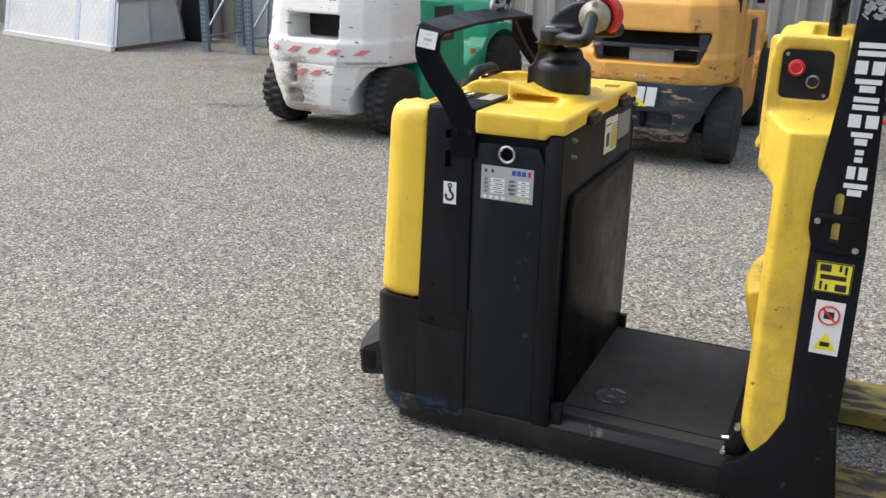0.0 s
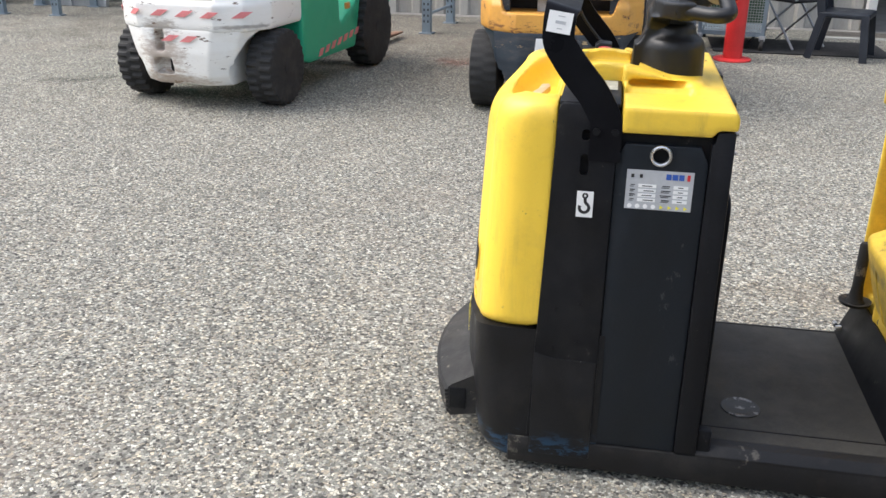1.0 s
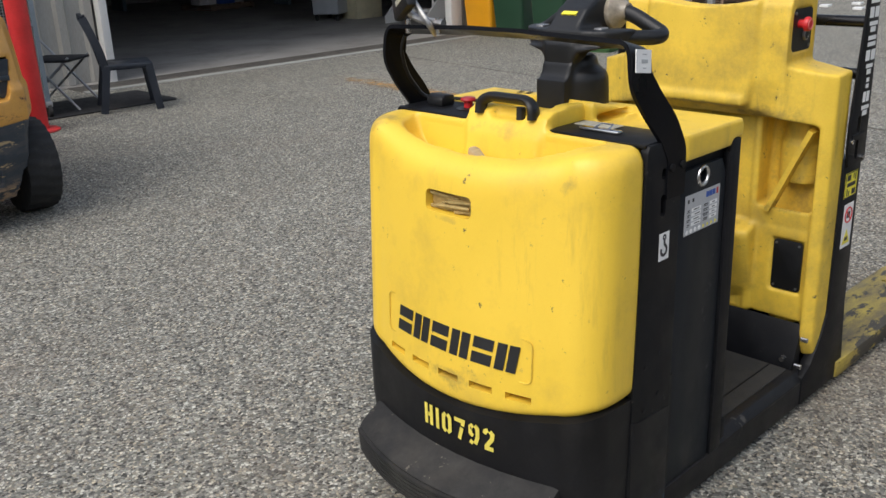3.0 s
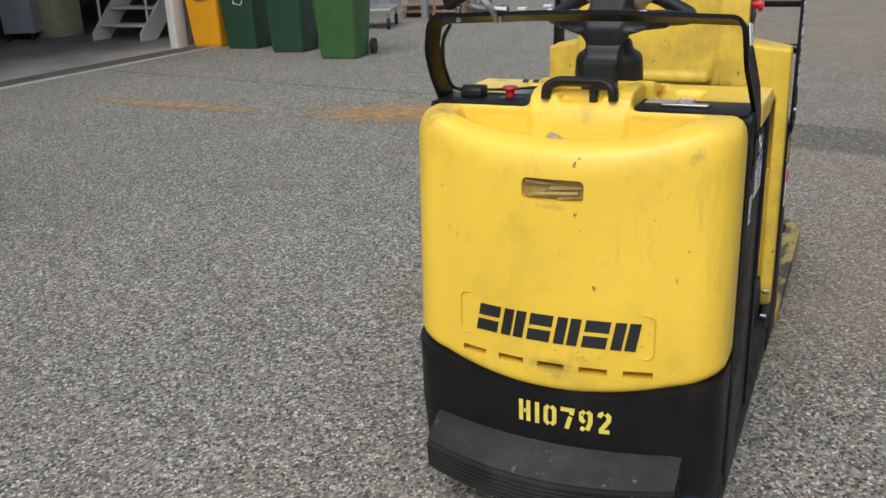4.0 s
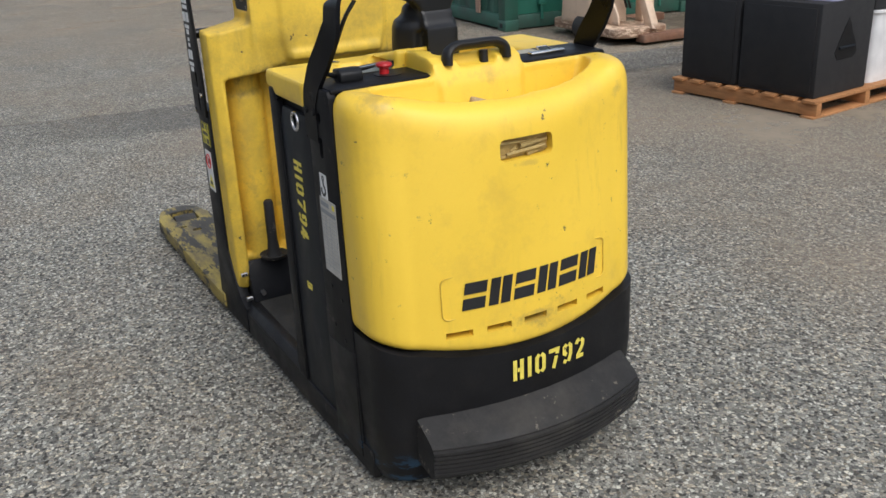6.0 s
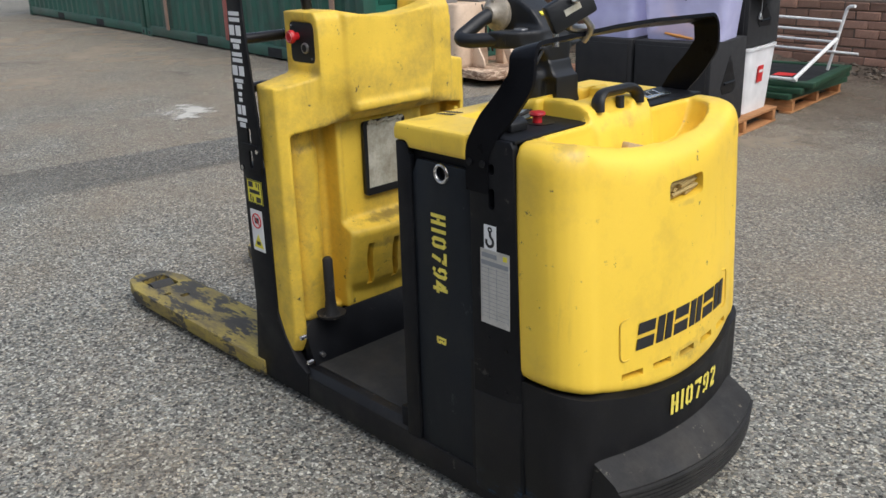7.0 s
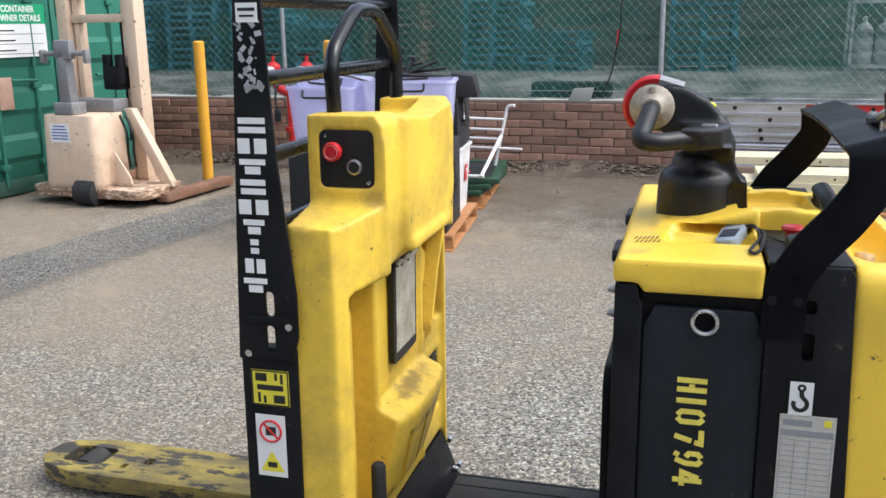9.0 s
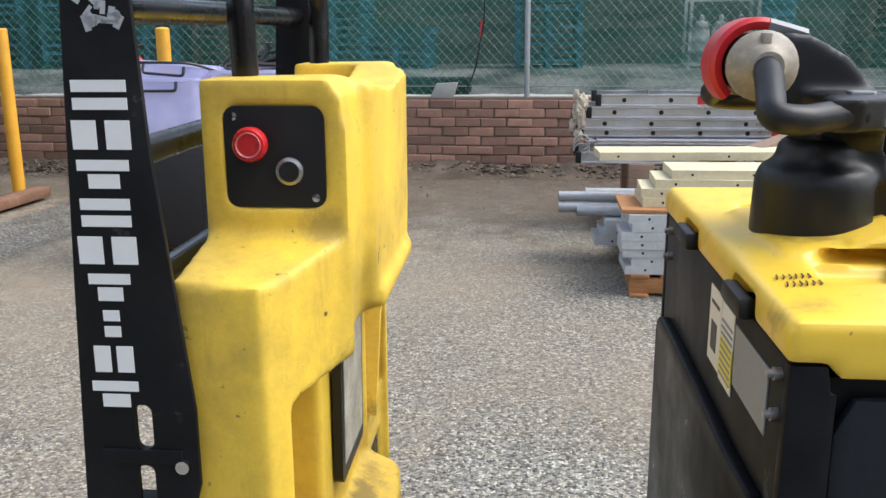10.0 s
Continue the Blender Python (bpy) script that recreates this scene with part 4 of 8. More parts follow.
    for s in (-1, 1):
        loop = rounded([(-0.843, 0.070 * s, 1.277), (-0.840, 0.105 * s, 1.268), (-0.826, 0.188 * s, 1.221), (-0.86, 0.186 * s, 1.217), (-0.915, 0.142 * s, 1.220), (-0.95, 0.13 * s, 1.22)], 0.032, 6)
        bm = sweep(bmesh.new(), loop, [(0.0185 * math.cos(2 * math.pi * i / 16), 0.0195 * math.sin(2 * math.pi * i / 16)) for i in range(16)])
        part("grip_loop", bm, m_blackplastic, column)
        prof = [(0.040, 0.046), (0.0465, 0.048), (0.047, 0.060), (0.042, 0.066), (0.031, 0.071), (0.024, 0.082), (0.020, 0.092)]
        bm = lathe(bmesh.new(), [(r, h * s) for r, h in prof], (-0.843, 0, 1.277), "y", 28)
        part("thumb_wheel", bm, m_tan, column, "worn tan thumb wheel")
        part("wheel_fin", prism(bmesh.new(), [(-0.848, 1.28), (-0.838, 1.28), (-0.836, 1.321), (-0.850, 1.321)], "y", 0.060 * s, 0.074 * s, bevel=0.003), m_tan, column)
        part("badge", plate(bmesh.new(), facing((-0.955, 0.0, 1.284), (0, -1, 0), (0.72, 0, 0.40)), 0.046, 0.040, 0.004), m_stickeryellow, column, "", 0) if s > 0 else None
        part("toggle", prism(bmesh.new(), rect_round(-0.978, -0.945, 0.093 * s - 0.013, 0.093 * s + 0.013, 0.006), "z", 1.236, 1.247, bevel=0.002), m_steel, column)
    ring = [(-0.010, -0.030), (-0.004, -0.037), (0.006, -0.033), (0.006, 0.033), (-0.004, 0.037), (-0.010, 0.030)]
    bm = sweep(bmesh.new(), [(-0.843 + 0.054 * math.cos(radians(a)), 0, 1.277 + 0.054 * math.sin(radians(a))) for a in range(-48, 103, 10)], ring, (0, 1, 0))
    part("reversing_guard", bm, m_red, column, "red belly button guard")
    bm = sweep(bmesh.new(), [(-0.843 + 0.054 * math.cos(radians(102)), 0, 1.277 + 0.054 * math.sin(radians(102))), (-0.875, 0, 1.324), (-0.905, 0, 1.315)], ring, (0, 1, 0))
    part("guard_cap", bm, m_faint, column)
    part("wheel_core", cyl(bmesh.new(), (-0.843, -0.047, 1.277), (-0.843, 0.047, 1.277), 0.043, 24), m_blackplastic, column)

    # one flat strap bent into two grab arms and the cross bar
    side = [(-1.10, 0.404, 0.90), (-1.10, 0.404, 1.00), (-1.135, 0.402, 1.06), (-1.188, 0.396, 1.12), (-1.226, 0.388, 1.175), (-1.224, 0.381, 1.232), (-1.220, 0.364, 1.247)]
    path = rounded(side + [(-1.222, 0.10, 1.256), (-1.222, -0.10, 1.256)] + [(u, -v, z) for u, v, z in side[::-1]], 0.018, 4)
    rows = []
    for i, p in enumerate(path):
        d = (path[min(i + 1, len(path) - 1)] - path[max(i - 1, 0)]).normalized()
        rise = abs(d.z) + 0.001
        lean = d.x * (1 if d.z > 0 else -1)
        up = min(1.0, rise * 1.2)
        wide = Vector((1.0, 0, -0.30 * (1 - up) - lean / rise * up)).normalized() * (0.037 + 0.004 * (1 - up))
        thick = wide.cross(d).normalized() * 0.005
        rows.append([p - wide - thick, p + wide - thick, p + wide + thick, p - wide + thick])
    bar = part("grab_bar", loft(bmesh.new(), rows), m_blackmatt, t, "black flat steel strap bent into a grab bar", 40)
    for s in (-1, 1):
        for du in (-0.022, 0.022):
            part("bolt", cyl(bmesh.new(), (-1.10 + du, 0.408 * s, 0.972), (-1.10 + du, 0.414 * s, 0.972), 0.009, 10), m_blacksteel, bar)
    at = facing((-1.2235, -0.3905, 1.217), (1, 0.0, -0.14), (0.14, 0.12, 1))
    lab = part("maker_label", plate(bmesh.new(), at, 0.056, 0.048, 0.0025), m_white, bar, "white sticker with faded print", 0)
    bars = bmesh.new()
    for i, w in enumerate((0.016, 0.024, 0.012)):
        plate(bars, at, w, 0.002 + 0.005 * (i == 1), 0.0032, 0.002, 0.014 - i * 0.014)
    part("print_line", bars, m_greysticker, lab, "", 0)
    # terminal on its clamp
    part("clamp", tube(bmesh.new(), rounded([(-1.25, 0.17, 1.272), (-1.25, 0.24, 1.276), (-1.255, 0.27, 1.285), (-1.275, 0.28, 1.305)], 0.02), 0.010, 8), m_steel, bar, "metal clamp arm")
    part("clamp_screw", cyl(bmesh.new(), (-1.25, 0.19, 1.245), (-1.25, 0.19, 1.285), 0.007, 10), m_chrome, bar)
    part("clamp_screw", cyl(bmesh.new(), (-1.25, 0.30, 1.243), (-1.25, 0.30, 1.278), 0.007, 10), m_chrome, bar)
    at = facing((-1.275, 0.285, 1.325), (0.05, 0.12, -0.06), (0.15, 0.25, 0.9))
    bm = box(bmesh.new(), -0.058, 0.058, -0.034, 0.034, -0.014, 0.014, 0.008)
    bmesh.ops.transform(bm, matrix=at, verts=bm.verts)
    term = part("terminal", bm, m_blackplastic, bar, "black handheld terminal tilted on its mount")
    for k in (-1, 1):
        part("terminal_label", plate(bmesh.new(), at @ Matrix.Translation((0, 0, 0.0142 if k > 0 else -0.0157)), 0.042, 0.014, 0.0015), m_paper, term, "", 0)
    part("cradle", tube(bmesh.new(), rounded([(-1.25, 0.20, 1.245), (-1.275, 0.20, 1.275), (-1.27, 0.26, 1.33), (-1.30, 0.30, 1.35)], 0.02), 0.008, 8), m_steel, term)
    part("cable", tube(bmesh.new(), rounded([(-1.235, 0.33, 1.235), (-1.23, 0.355, 1.20), (-1.20, 0.372, 1.13), (-1.14, 0.375, 1.06), (-1.12, 0.34, 1.05)], 0.04), 0.005, 6), m_blackplastic, bar)

    # platform
    pf = part("platform", cube(-0.80, -0.245, -0.36, 0.36, 0.10, 0.142, 0.004), m_mat, t, "worn black rubber platform mat")
    for s in (-1, 1):
        part("platform_rail", prism(bmesh.new(), [(0.361 * s, 0.10), (0.404 * s, 0.10), (0.404 * s, 0.112), (0.385 * s, 0.135), (0.361 * s, 0.142)], "x", -0.80, -0.245, bevel=0.002), m_chassis, pf)
    part("seam_strip", cube(-0.80, -0.245, -0.304, -0.300, 0.141, 0.1435), m_blacksteel, pf)
    part("drain_cover", lathe(bmesh.new(), [(0.054, 0.1415), (0.054, 0.145), (0.050, 0.146), (0.046, 0.1445), (0.02, 0.1447)], (-0.665, -0.188, 0), "z", 28), m_drain, pf, "scratched dark round cover")

    # load wheel frame, mast uprights and backrest
    for s in (-1, 1):
        lower = prism(bmesh.new(), [(-0.30, 0.03), (-0.02, 0.03), (0.0, 0.08), (-0.028, 0.30), (-0.033, 0.80), (-0.16, 0.80), (-0.155, 0.30), (-0.19, 0.225), (-0.25, 0.15), (-0.30, 0.125)], "y", 0.375 * s, 0.409 * s, bevel=0.004)
        low = part("mast_leg", lower, m_blacksteel, t, "black steel mast leg")
        for u, z in ((-0.30, 0.16), (-0.27, 0.24)):
            part("bolt", cyl(bmesh.new(), (u, 0.38 * s, z), (u, 0.4 * s, z), 0.008, 10), m_chrome, low)
        up = prism(bmesh.new(), [(-0.033, 0.775), (-0.045, 1.05), (-0.068, 1.50), (-0.072, 1.62), (-0.125, 1.62), (-0.131, 1.42), (-0.142, 1.20), (-0.170, 0.92), (-0.170, 0.83), (-0.155, 0.775)], "y", 0.410 * s, 0.418 * s, bevel=0.002)
        cuts = bmesh.new()
        prism(cuts, rect_round(-0.120, -0.100, 0.872, 0.925, 0.009), "y", 0.39 * s, 0.44 * s)
        prism(cuts, rect_round(-0.118, -0.098, 0.792, 0.852, 0.009), "y", 0.39 * s, 0.44 * s)
        mast = link("mast_plate", carve(up, cuts), m_blacksteel, t, "tapered black mast plate with white marks")
        part("link_bar", cube(-0.152, -0.06, 0.4185 * s - 0.003, 0.4185 * s + 0.003, 0.855, 0.872, 0.002), m_blacksteel, mast)
        for u, z in ((-0.152, 0.853), (-0.058, 0.79)):
            part("bolt", cyl(bmesh.new(), (u, 0.418 * s, z), (u, 0.424 * s, z), 0.008, 10), m_chrome, mast)
        right = (-s, 0, 0)
        marks = [((0, 0, 1, 0.4), (0, 0.6, 1, 1)), ((0, 0, 0.42, 1), (0.58, 0, 1, 1)), ((0, 0.62, 1, 1), (0.2, 0, 0.8, 0.5))] * 3
        spans = (0.058, 0.062, 0.056, 0.054, 0.064, 0.046, 0.018, 0.044, 0.052)
        for i, (strokes, w) in enumerate(zip(marks, spans)):
            at = facing((-0.094 + 0.0015 * i, 0.4183 * s, 1.264 - i * 0.0408), right, (0, 0, 1))
            bm = bmesh.new()
            for x0, y0, x1, y1 in strokes:
                plate(bm, at, w * (x1 - x0), 0.030 * (y1 - y0), 0.0012, w * ((x0 + x1) / 2 - 0.5), 0.030 * ((y0 + y1) / 2 - 0.5))
            part("white_block", bm, m_white, mast, "", 0)
        # torn sticker remains higher up
        bm = bmesh.new()
        for k in range(46):
            at = facing((-0.098 + random.uniform(-0.024, 0.024), 0.4183 * s, 1.335 + random.random() ** 1.5 * 0.13), (math.cos(k * 1.7), 0, math.sin(k * 1.7)), (-math.sin(k * 1.7), 0, math.cos(k * 1.7)))
            if s < 0:
                at = facing(at.translation, at.col[0].to_3d() * -1, at.col[1].to_3d())
            plate(bm, at, random.uniform(0.003, 0.019), random.uniform(0.002, 0.011), 0.0008 + 0.00002 * k)
        tagged(part("torn_sticker", bm, m_greysticker, mast, "", 0), kind="stuff")
        at = facing((-0.098, 0.4183 * s, 1.478), right, (0, 0, 1))
        tag = part("rating_label", plate(bmesh.new(), at, 0.045, 0.036), m_white, mast, "", 0)
        part("print_line", plate(plate(bmesh.new(), at, 0.036, 0.006, 0.0018, 0, 0.006), at, 0.03, 0.004, 0.0018, 0, -0.006), m_inkblack, tag, "", 0)
        at = facing((-0.096, 0.4095 * s, 0.710), right, (0, 0, 1))
        lab = part("marque_label", plate(bmesh.new(), at, 0.086, 0.08), m_stickeryellow, low, "yellow and black square label", 0)
        bm = bmesh.new()
        for x, y, w, h in ((0, 0.038, 0.084, 0.003), (0, -0.038, 0.084, 0.003), (0.041, 0, 0.003, 0.078), (-0.041, 0, 0.003, 0.078), (-0.02, 0.024, 0.026, 0.018), (0.02, -0.024, 0.026, 0.018), (0, 0.001, 0.06, 0.012), (0.014, 0.026, 0.006, 0.016), (0.027, 0.022, 0.006, 0.022), (-0.026, -0.022, 0.006, 0.022), (-0.013, -0.026, 0.006, 0.016)):
            plate(bm, at, w, h, 0.0018, x, y)
        part("black_print", bm, m_inkblack, lab, "", 0)
        at = facing((-0.091, 0.4095 * s, 0.577), right, (0, 0, 1))
        lab = part("warning_label", plate(bmesh.new(), at, 0.068, 0.143), m_white, low, "white label with a ban ring and a warning triangle", 0)
        part("ban_ring", tube(bmesh.new(), [at @ Vector((a, b + 0.034, 0.0015)) for a, b in arc(0, 0, 0.024, 0.024, 0, 360, 24)], 0.0026, 6), m_redpaint, lab)
        part("ban_bar", plate(bmesh.new(), at @ Matrix.Translation((0, 0.034, 0)) @ Matrix.Rotation(radians(-45), 4, "Z"), 0.046, 0.005, 0.002), m_redpaint, lab, "", 0)
        part("ban_symbol", plate(bmesh.new(), at, 0.024, 0.02, 0.0016, 0, 0.034), m_inkblack, lab, "", 0)
        tri = bmesh.new()
        prism(tri, [(-0.028, -0.024), (0.028, -0.024), (0, 0.024)], "z", 0, 0.0016)
        bmesh.ops.transform(tri, matrix=at @ Matrix.Translation((0, -0.036, 0)), verts=tri.verts)
        part("triangle", tri, m_stickeryellow, lab, "", 0)
        part("triangle_symbol", plate(bmesh.new(), at, 0.022, 0.012, 0.002, 0, -0.044), m_inkblack, lab, "", 0)
    for z in (1.045, 1.195, 1.35, 1.505):
        part("rung", tube(bmesh.new(), [(-0.098, -0.412, z), (-0.098, 0.412, z)], 0.0165, 14), m_gloss, t)
    part("mast_back", cube(-0.13, -0.03, -0.375, 0.375, 0.03, 0.27, 0.004), m_blacksteel, t)
    part("hoop", tube(bmesh.new(), rounded([(-0.185, 0.205, 1.20), (-0.185, 0.222, 1.39), (-0.185, 0.07, 1.487), (-0.185, -0.07, 1.487), (-0.185, -0.222, 1.39), (-0.185, -0.205, 1.20)], 0.045), 0.0165, 14), m_gloss, t, "black tubular hoop handle")

    # backrest: upper box with its cushion, shoulders, slim side columns, back sheet, centre panel, pocket
    bm = bmesh.new()
    prism(bm, [(-0.145, 0.97), (-0.24, 0.925), (-0.285, 0.925), (-0.310, 0.95), (-0.322, 1.04), (-0.322, 1.20), (-0.316, 1.252), (-0.300, 1.274), (-0.145, 1.272)], "y", -0.276, 0.276)
    loft(bm, [[(u, v, z) for v, z in ((-0.19 + g, 1.27 - g), (-0.19 + g, 1.05), (-0.172 + g, 0.962 + g * 0.6), (0.172 - g, 0.962 + g * 0.6), (0.19 - g, 1.05), (0.19 - g, 1.27 - g))] for u, g in ((-0.29, 0.0), (-0.328, 0.004), (-0.336, 0.014))])
    prism(bm, [(-0.29, 0.948), (-0.345, 0.962), (-0.345, 0.985), (-0.29, 1.02)], "y", -0.155, 0.155)
    for s in (-1, 1):
        plan = [(-0.145, 0.20, 0.93, 1.10), (-0.145, 0.400, 0.905, 1.062), (-0.244, 0.403, 0.905, 1.058), (-0.268, 0.372, 0.905, 1.062), (-0.300, 0.300, 0.922, 1.078), (-0.322, 0.262, 0.93, 1.085), (-0.30, 0.20, 0.935, 1.10)]
        loft(bm, [[(u, v * s, a) for u, v, a, b in plan], [(u, v * s, b) for u, v, a, b in plan]])
        col = [(-0.145, 0.368), (-0.145, 0.401), (-0.245, 0.404), (-0.268, 0.374), (-0.262, 0.366)]
        loft(bm, [[(-0.145 + (u + 0.145) * k, v * s, z) for u, v in col] for k, z in ((0.55, 0.168), (0.75, 0.175), (0.95, 0.215), (1.0, 0.26), (1.0, 0.95))])
        cyl(bm, (-0.165, 0.285 * s, 0.26), (-0.165, 0.285 * s, 0.845), 0.066, 20)
        cyl(bm, (-0.160, 0.285 * s, 0.845), (-0.160, 0.285 * s, 0.93), 0.060, 20)
        box(bm, -0.257, -0.15, min(0.166 * s, 0.186 * s), max(0.166 * s, 0.186 * s), 0.28, 0.95)
    box(bm, -0.175, -0.14, -0.38, 0.38, 0.25, 1.0)
    box(bm, -0.246, -0.15, -0.18, 0.18, 0.27, 0.96)
    # pocket with a rounded front
    loft(bm, [[(u, v, z) for u, z in ((-0.17, 0.305), (-0.232 - b * 0.5, 0.305), (-0.262 - b, 0.36), (-0.292 - b, 0.46), (-0.312 - b, 0.545), (-0.308 - b, 0.560), (-0.24, 0.590), (-0.17, 0.60))] for v, b in ((-0.192, -0.008), (-0.17, 0.004), (-0.09, 0.016), (0, 0.020), (0.09, 0.016), (0.17, 0.004), (0.188, -0.008))])
    # block with the cover plate and the ledge over it
    box(bm, -0.250, -0.15, -0.37, -0.18, 0.285, 0.575)
    prism(bm, [(-0.15, 0.56), (-0.246, 0.56), (-0.250, 0.640), (-0.15, 0.640)], "y", -0.37, -0.18)
    # rim of the floor behind the peg
    prism(bm, [(-0.15, 0.26), (-0.215, 0.262), (-0.215, 0.285), (-0.15, 0.30)], "y", 0.18, 0.37)
    cuts = bmesh.new()
    for s in (-1, 1):
        # recess round the control panel
        prism(cuts, rect_round(-0.296, -0.172, 1.118, 1.245, 0.022), "y", 0.268 * s, 0.34 * s)
    late = bmesh.new()
    for v in (0.105, 0.0, -0.105):
        path = [(v + 0.010, 0.508), (v + 0.012, 0.47), (v + 0.004, 0.42), (v - 0.008, 0.375), (v - 0.010, 0.345)]
        left, right = stroke(path, 0.023)
        loft(late, [[(u, q.x, q.y) for q in left + right[::-1]] for u in (-0.5, -0.258)])
    box(cuts, -0.235, -0.18, -0.345, -0.205, 0.60, 0.72)
    box(cuts, -0.30, -0.238, -0.352, -0.246, 0.372, 0.548)
    prism(cuts, [(-0.25, 1.235), (-0.12, 1.235), (-0.12, 1.4), (-0.25, 1.4)], "y", -0.19, 0.19)
    loft(cuts, [[(u, v, 1.246 + 0.040 * (v / 0.23) ** 2) for v in [0.23 * (k / 6 - 1) for k in range(13)]] + [(u, 0.23, 1.4), (u, -0.23, 1.4)] for u in (-0.5, -0.24)])
    rest = link("backrest", mould(bm, cuts, 0.0055, 4, late), m_yellow_dirty_shaded, t, "grimy yellow moulded backrest with shoulder wings and shade-tinted recesses", 40)
    for s in (-1, 1):
        at = facing((-0.234, 0.2715 * s, 1.181), (-s, 0, 0), (0, 0.0, 1))
        pts = rect_round(-0.060, 0.060, -0.060, 0.060, 0.014)
        bm = prism(bmesh.new(), pts, "z", -0.006, 0.003)
        bmesh.ops.transform(bm, matrix=at, verts=bm.verts)
        cp = part("control_panel", bm, m_blackplastic, rest, "black control panel")
        sgn = 1
        eu, ku = (-0.022, 0.018), (0.018, -0.016)
        def turned(prof, c, mat, name, lab="", seg=22):
            b = lathe(bmesh.new(), prof, (0, 0, 0), "z", seg)
            bmesh.ops.transform(b, matrix=at @ Matrix.Translation((c[0] * sgn, c[1], 0)), verts=b.verts)
            return part(name, b, mat, cp, lab)
        turned([(0.012, 0.002), (0.012, 0.020), (0.020, 0.022), (0.0205, 0.030), (0.018, 0.035), (0.008, 0.036)], eu, m_red, "stop_button", "red emergency stop button")
        turned([(0.0125, 0.0352), (0.0145, 0.0372), (0.0150, 0.0352)], eu, m_pinkring, "button_ring")
        turned([(0.015, 0.002), (0.0165, 0.004), (0.0165, 0.009), (0.0125, 0.011), (0.012, 0.009), (0.002, 0.009)], ku, m_steel, "key_ring", "bright ring of a push button")
        turned([(0.0118, 0.008), (0.0118, 0.0105), (0.002, 0.0105)], ku, m_inkblack, "button_face")
        turned([(0.005, 0.002), (0.005, 0.005), (0.002, 0.0055)], (-0.048, 0.048), m_chrome, "screw", "", 10)
        turned([(0.005, 0.002), (0.005, 0.005), (0.002, 0.0055)], (0.048, -0.048), m_chrome, "screw", "", 10)
    # clipboard
    at = facing((-0.250, -0.008, 0.779), (0, -1, 0), (-0.012, 0, 1))
    bm = prism(bmesh.new(), rect_round(-0.09, 0.09, -0.126, 0.126, 0.012), "z", 0.0, 0.014)
    bmesh.ops.transform(bm, matrix=at, verts=bm.verts)
    clip = part("clipboard", bm, m_blackplastic, rest, "black document holder with a stained sheet")
    part("sheet", plate(bmesh.new(), at @ Matrix.Translation((0, 0, 0.0142)), 0.150, 0.215, 0.0012, 0, 0.008), m_paper, clip, "creased stained paper sheet", 0)
    bm = bmesh.new()
    for i in range(9):
        a, b = Vector((-0.07 + i * 0.0165, 0.118 + 0.004 * math.sin(i * 2.1), 0.016)), Vector((-0.055 + i * 0.0165, 0.124 + 0.005 * math.cos(i * 1.7), 0.019))
        cyl(bm, at @ a, at @ b, 0.006, 6)
    part("torn_sleeve", bm, m_paper, clip)
    cover = part("cover_panel", prism(bmesh.new(), rect_round(-0.346, -0.252, 0.378, 0.542, 0.012), "x", -0.246, -0.230, bevel=0.002), m_blackplastic, rest, "black cover plate")
    for v, z in ((-0.335, 0.53), (-0.262, 0.53), (-0.335, 0.39), (-0.262, 0.39)):
        part("screw", cyl(bmesh.new(), (-0.249, v, z), (-0.245, v, z), 0.004, 8), m_steel, cover)
    part("brace", sweep(bmesh.new(), [(-0.250, -0.345, 0.895), (-0.245, -0.300, 0.80), (-0.245, -0.225, 0.63)], [(-0.008, -0.02), (0.008, -0.02), (0.008, 0.02), (-0.008, 0.02)], (1, 0, 0)), m_yellow_dirty_shaded, rest)
    kick = part("kick_plate", prism(bmesh.new(), [(-0.305, 0.14), (-0.25, 0.14), (-0.24, 0.275), (-0.252, 0.28)], "y", -0.372, 0.372, bevel=0.003), m_blacksteel, t, "black sloping kick plate")
    for v in (-0.34, 0.34):
        part("bolt", cyl(bmesh.new(), (-0.31, v, 0.17), (-0.292, v, 0.173), 0.008, 10), m_chrome, kick)
    bm = lathe(bmesh.new(), [(0.02, 0.282), (0.046, 0.290), (0.050, 0.300), (0.045, 0.300), (0.03, 0.295), (0.022, 0.308), (0.017, 0.35), (0.0165, 0.488), (0.012, 0.495)], (-0.285, 0.280, 0), "z", 20)
    part("peg", bm, m_rubber, t, "black rubber peg on a dished base")

    # forks with their rollers
    for s in (-1, 1):
        c = 0.30 * s
        plan = [(-0.05, c - 0.118), (0.93, c - 0.118), (1.05, c - 0.085), (1.085, c - 0.05), (1.095, c), (1.085, c + 0.05), (1.05, c + 0.085), (0.93, c + 0.118), (-0.05, c + 0.118)]
        bm = prism(bmesh.new(), plan, "z", 0.03, 0.088, bevel=0.006)
        cuts = bmesh.new()
        prism(cuts, rect_round(0.86, 1.01, c - 0.055, c + 0.055, 0.02), "z", 0.0, 0.2)
        prism(cuts, rect_round(0.70, 0.73, c - 0.02, c + 0.02, 0.008), "z", 0.06, 0.2)
        prism(cuts, rect_round(0.77, 0.79, c + 0.03, c + 0.06, 0.005), "z", 0.06, 0.2)
        fk = link("fork", carve(bm, cuts), m_fork, t, "chipped yellow steel fork")
        part("roller", lathe(bmesh.new(), [(0.02, c - 0.05), (0.044, c - 0.047), (0.046, c), (0.044, c + 0.047), (0.02, c + 0.05)], (0.93, 0, 0.048), "y", 24), m_mat, fk, "grey load roller")
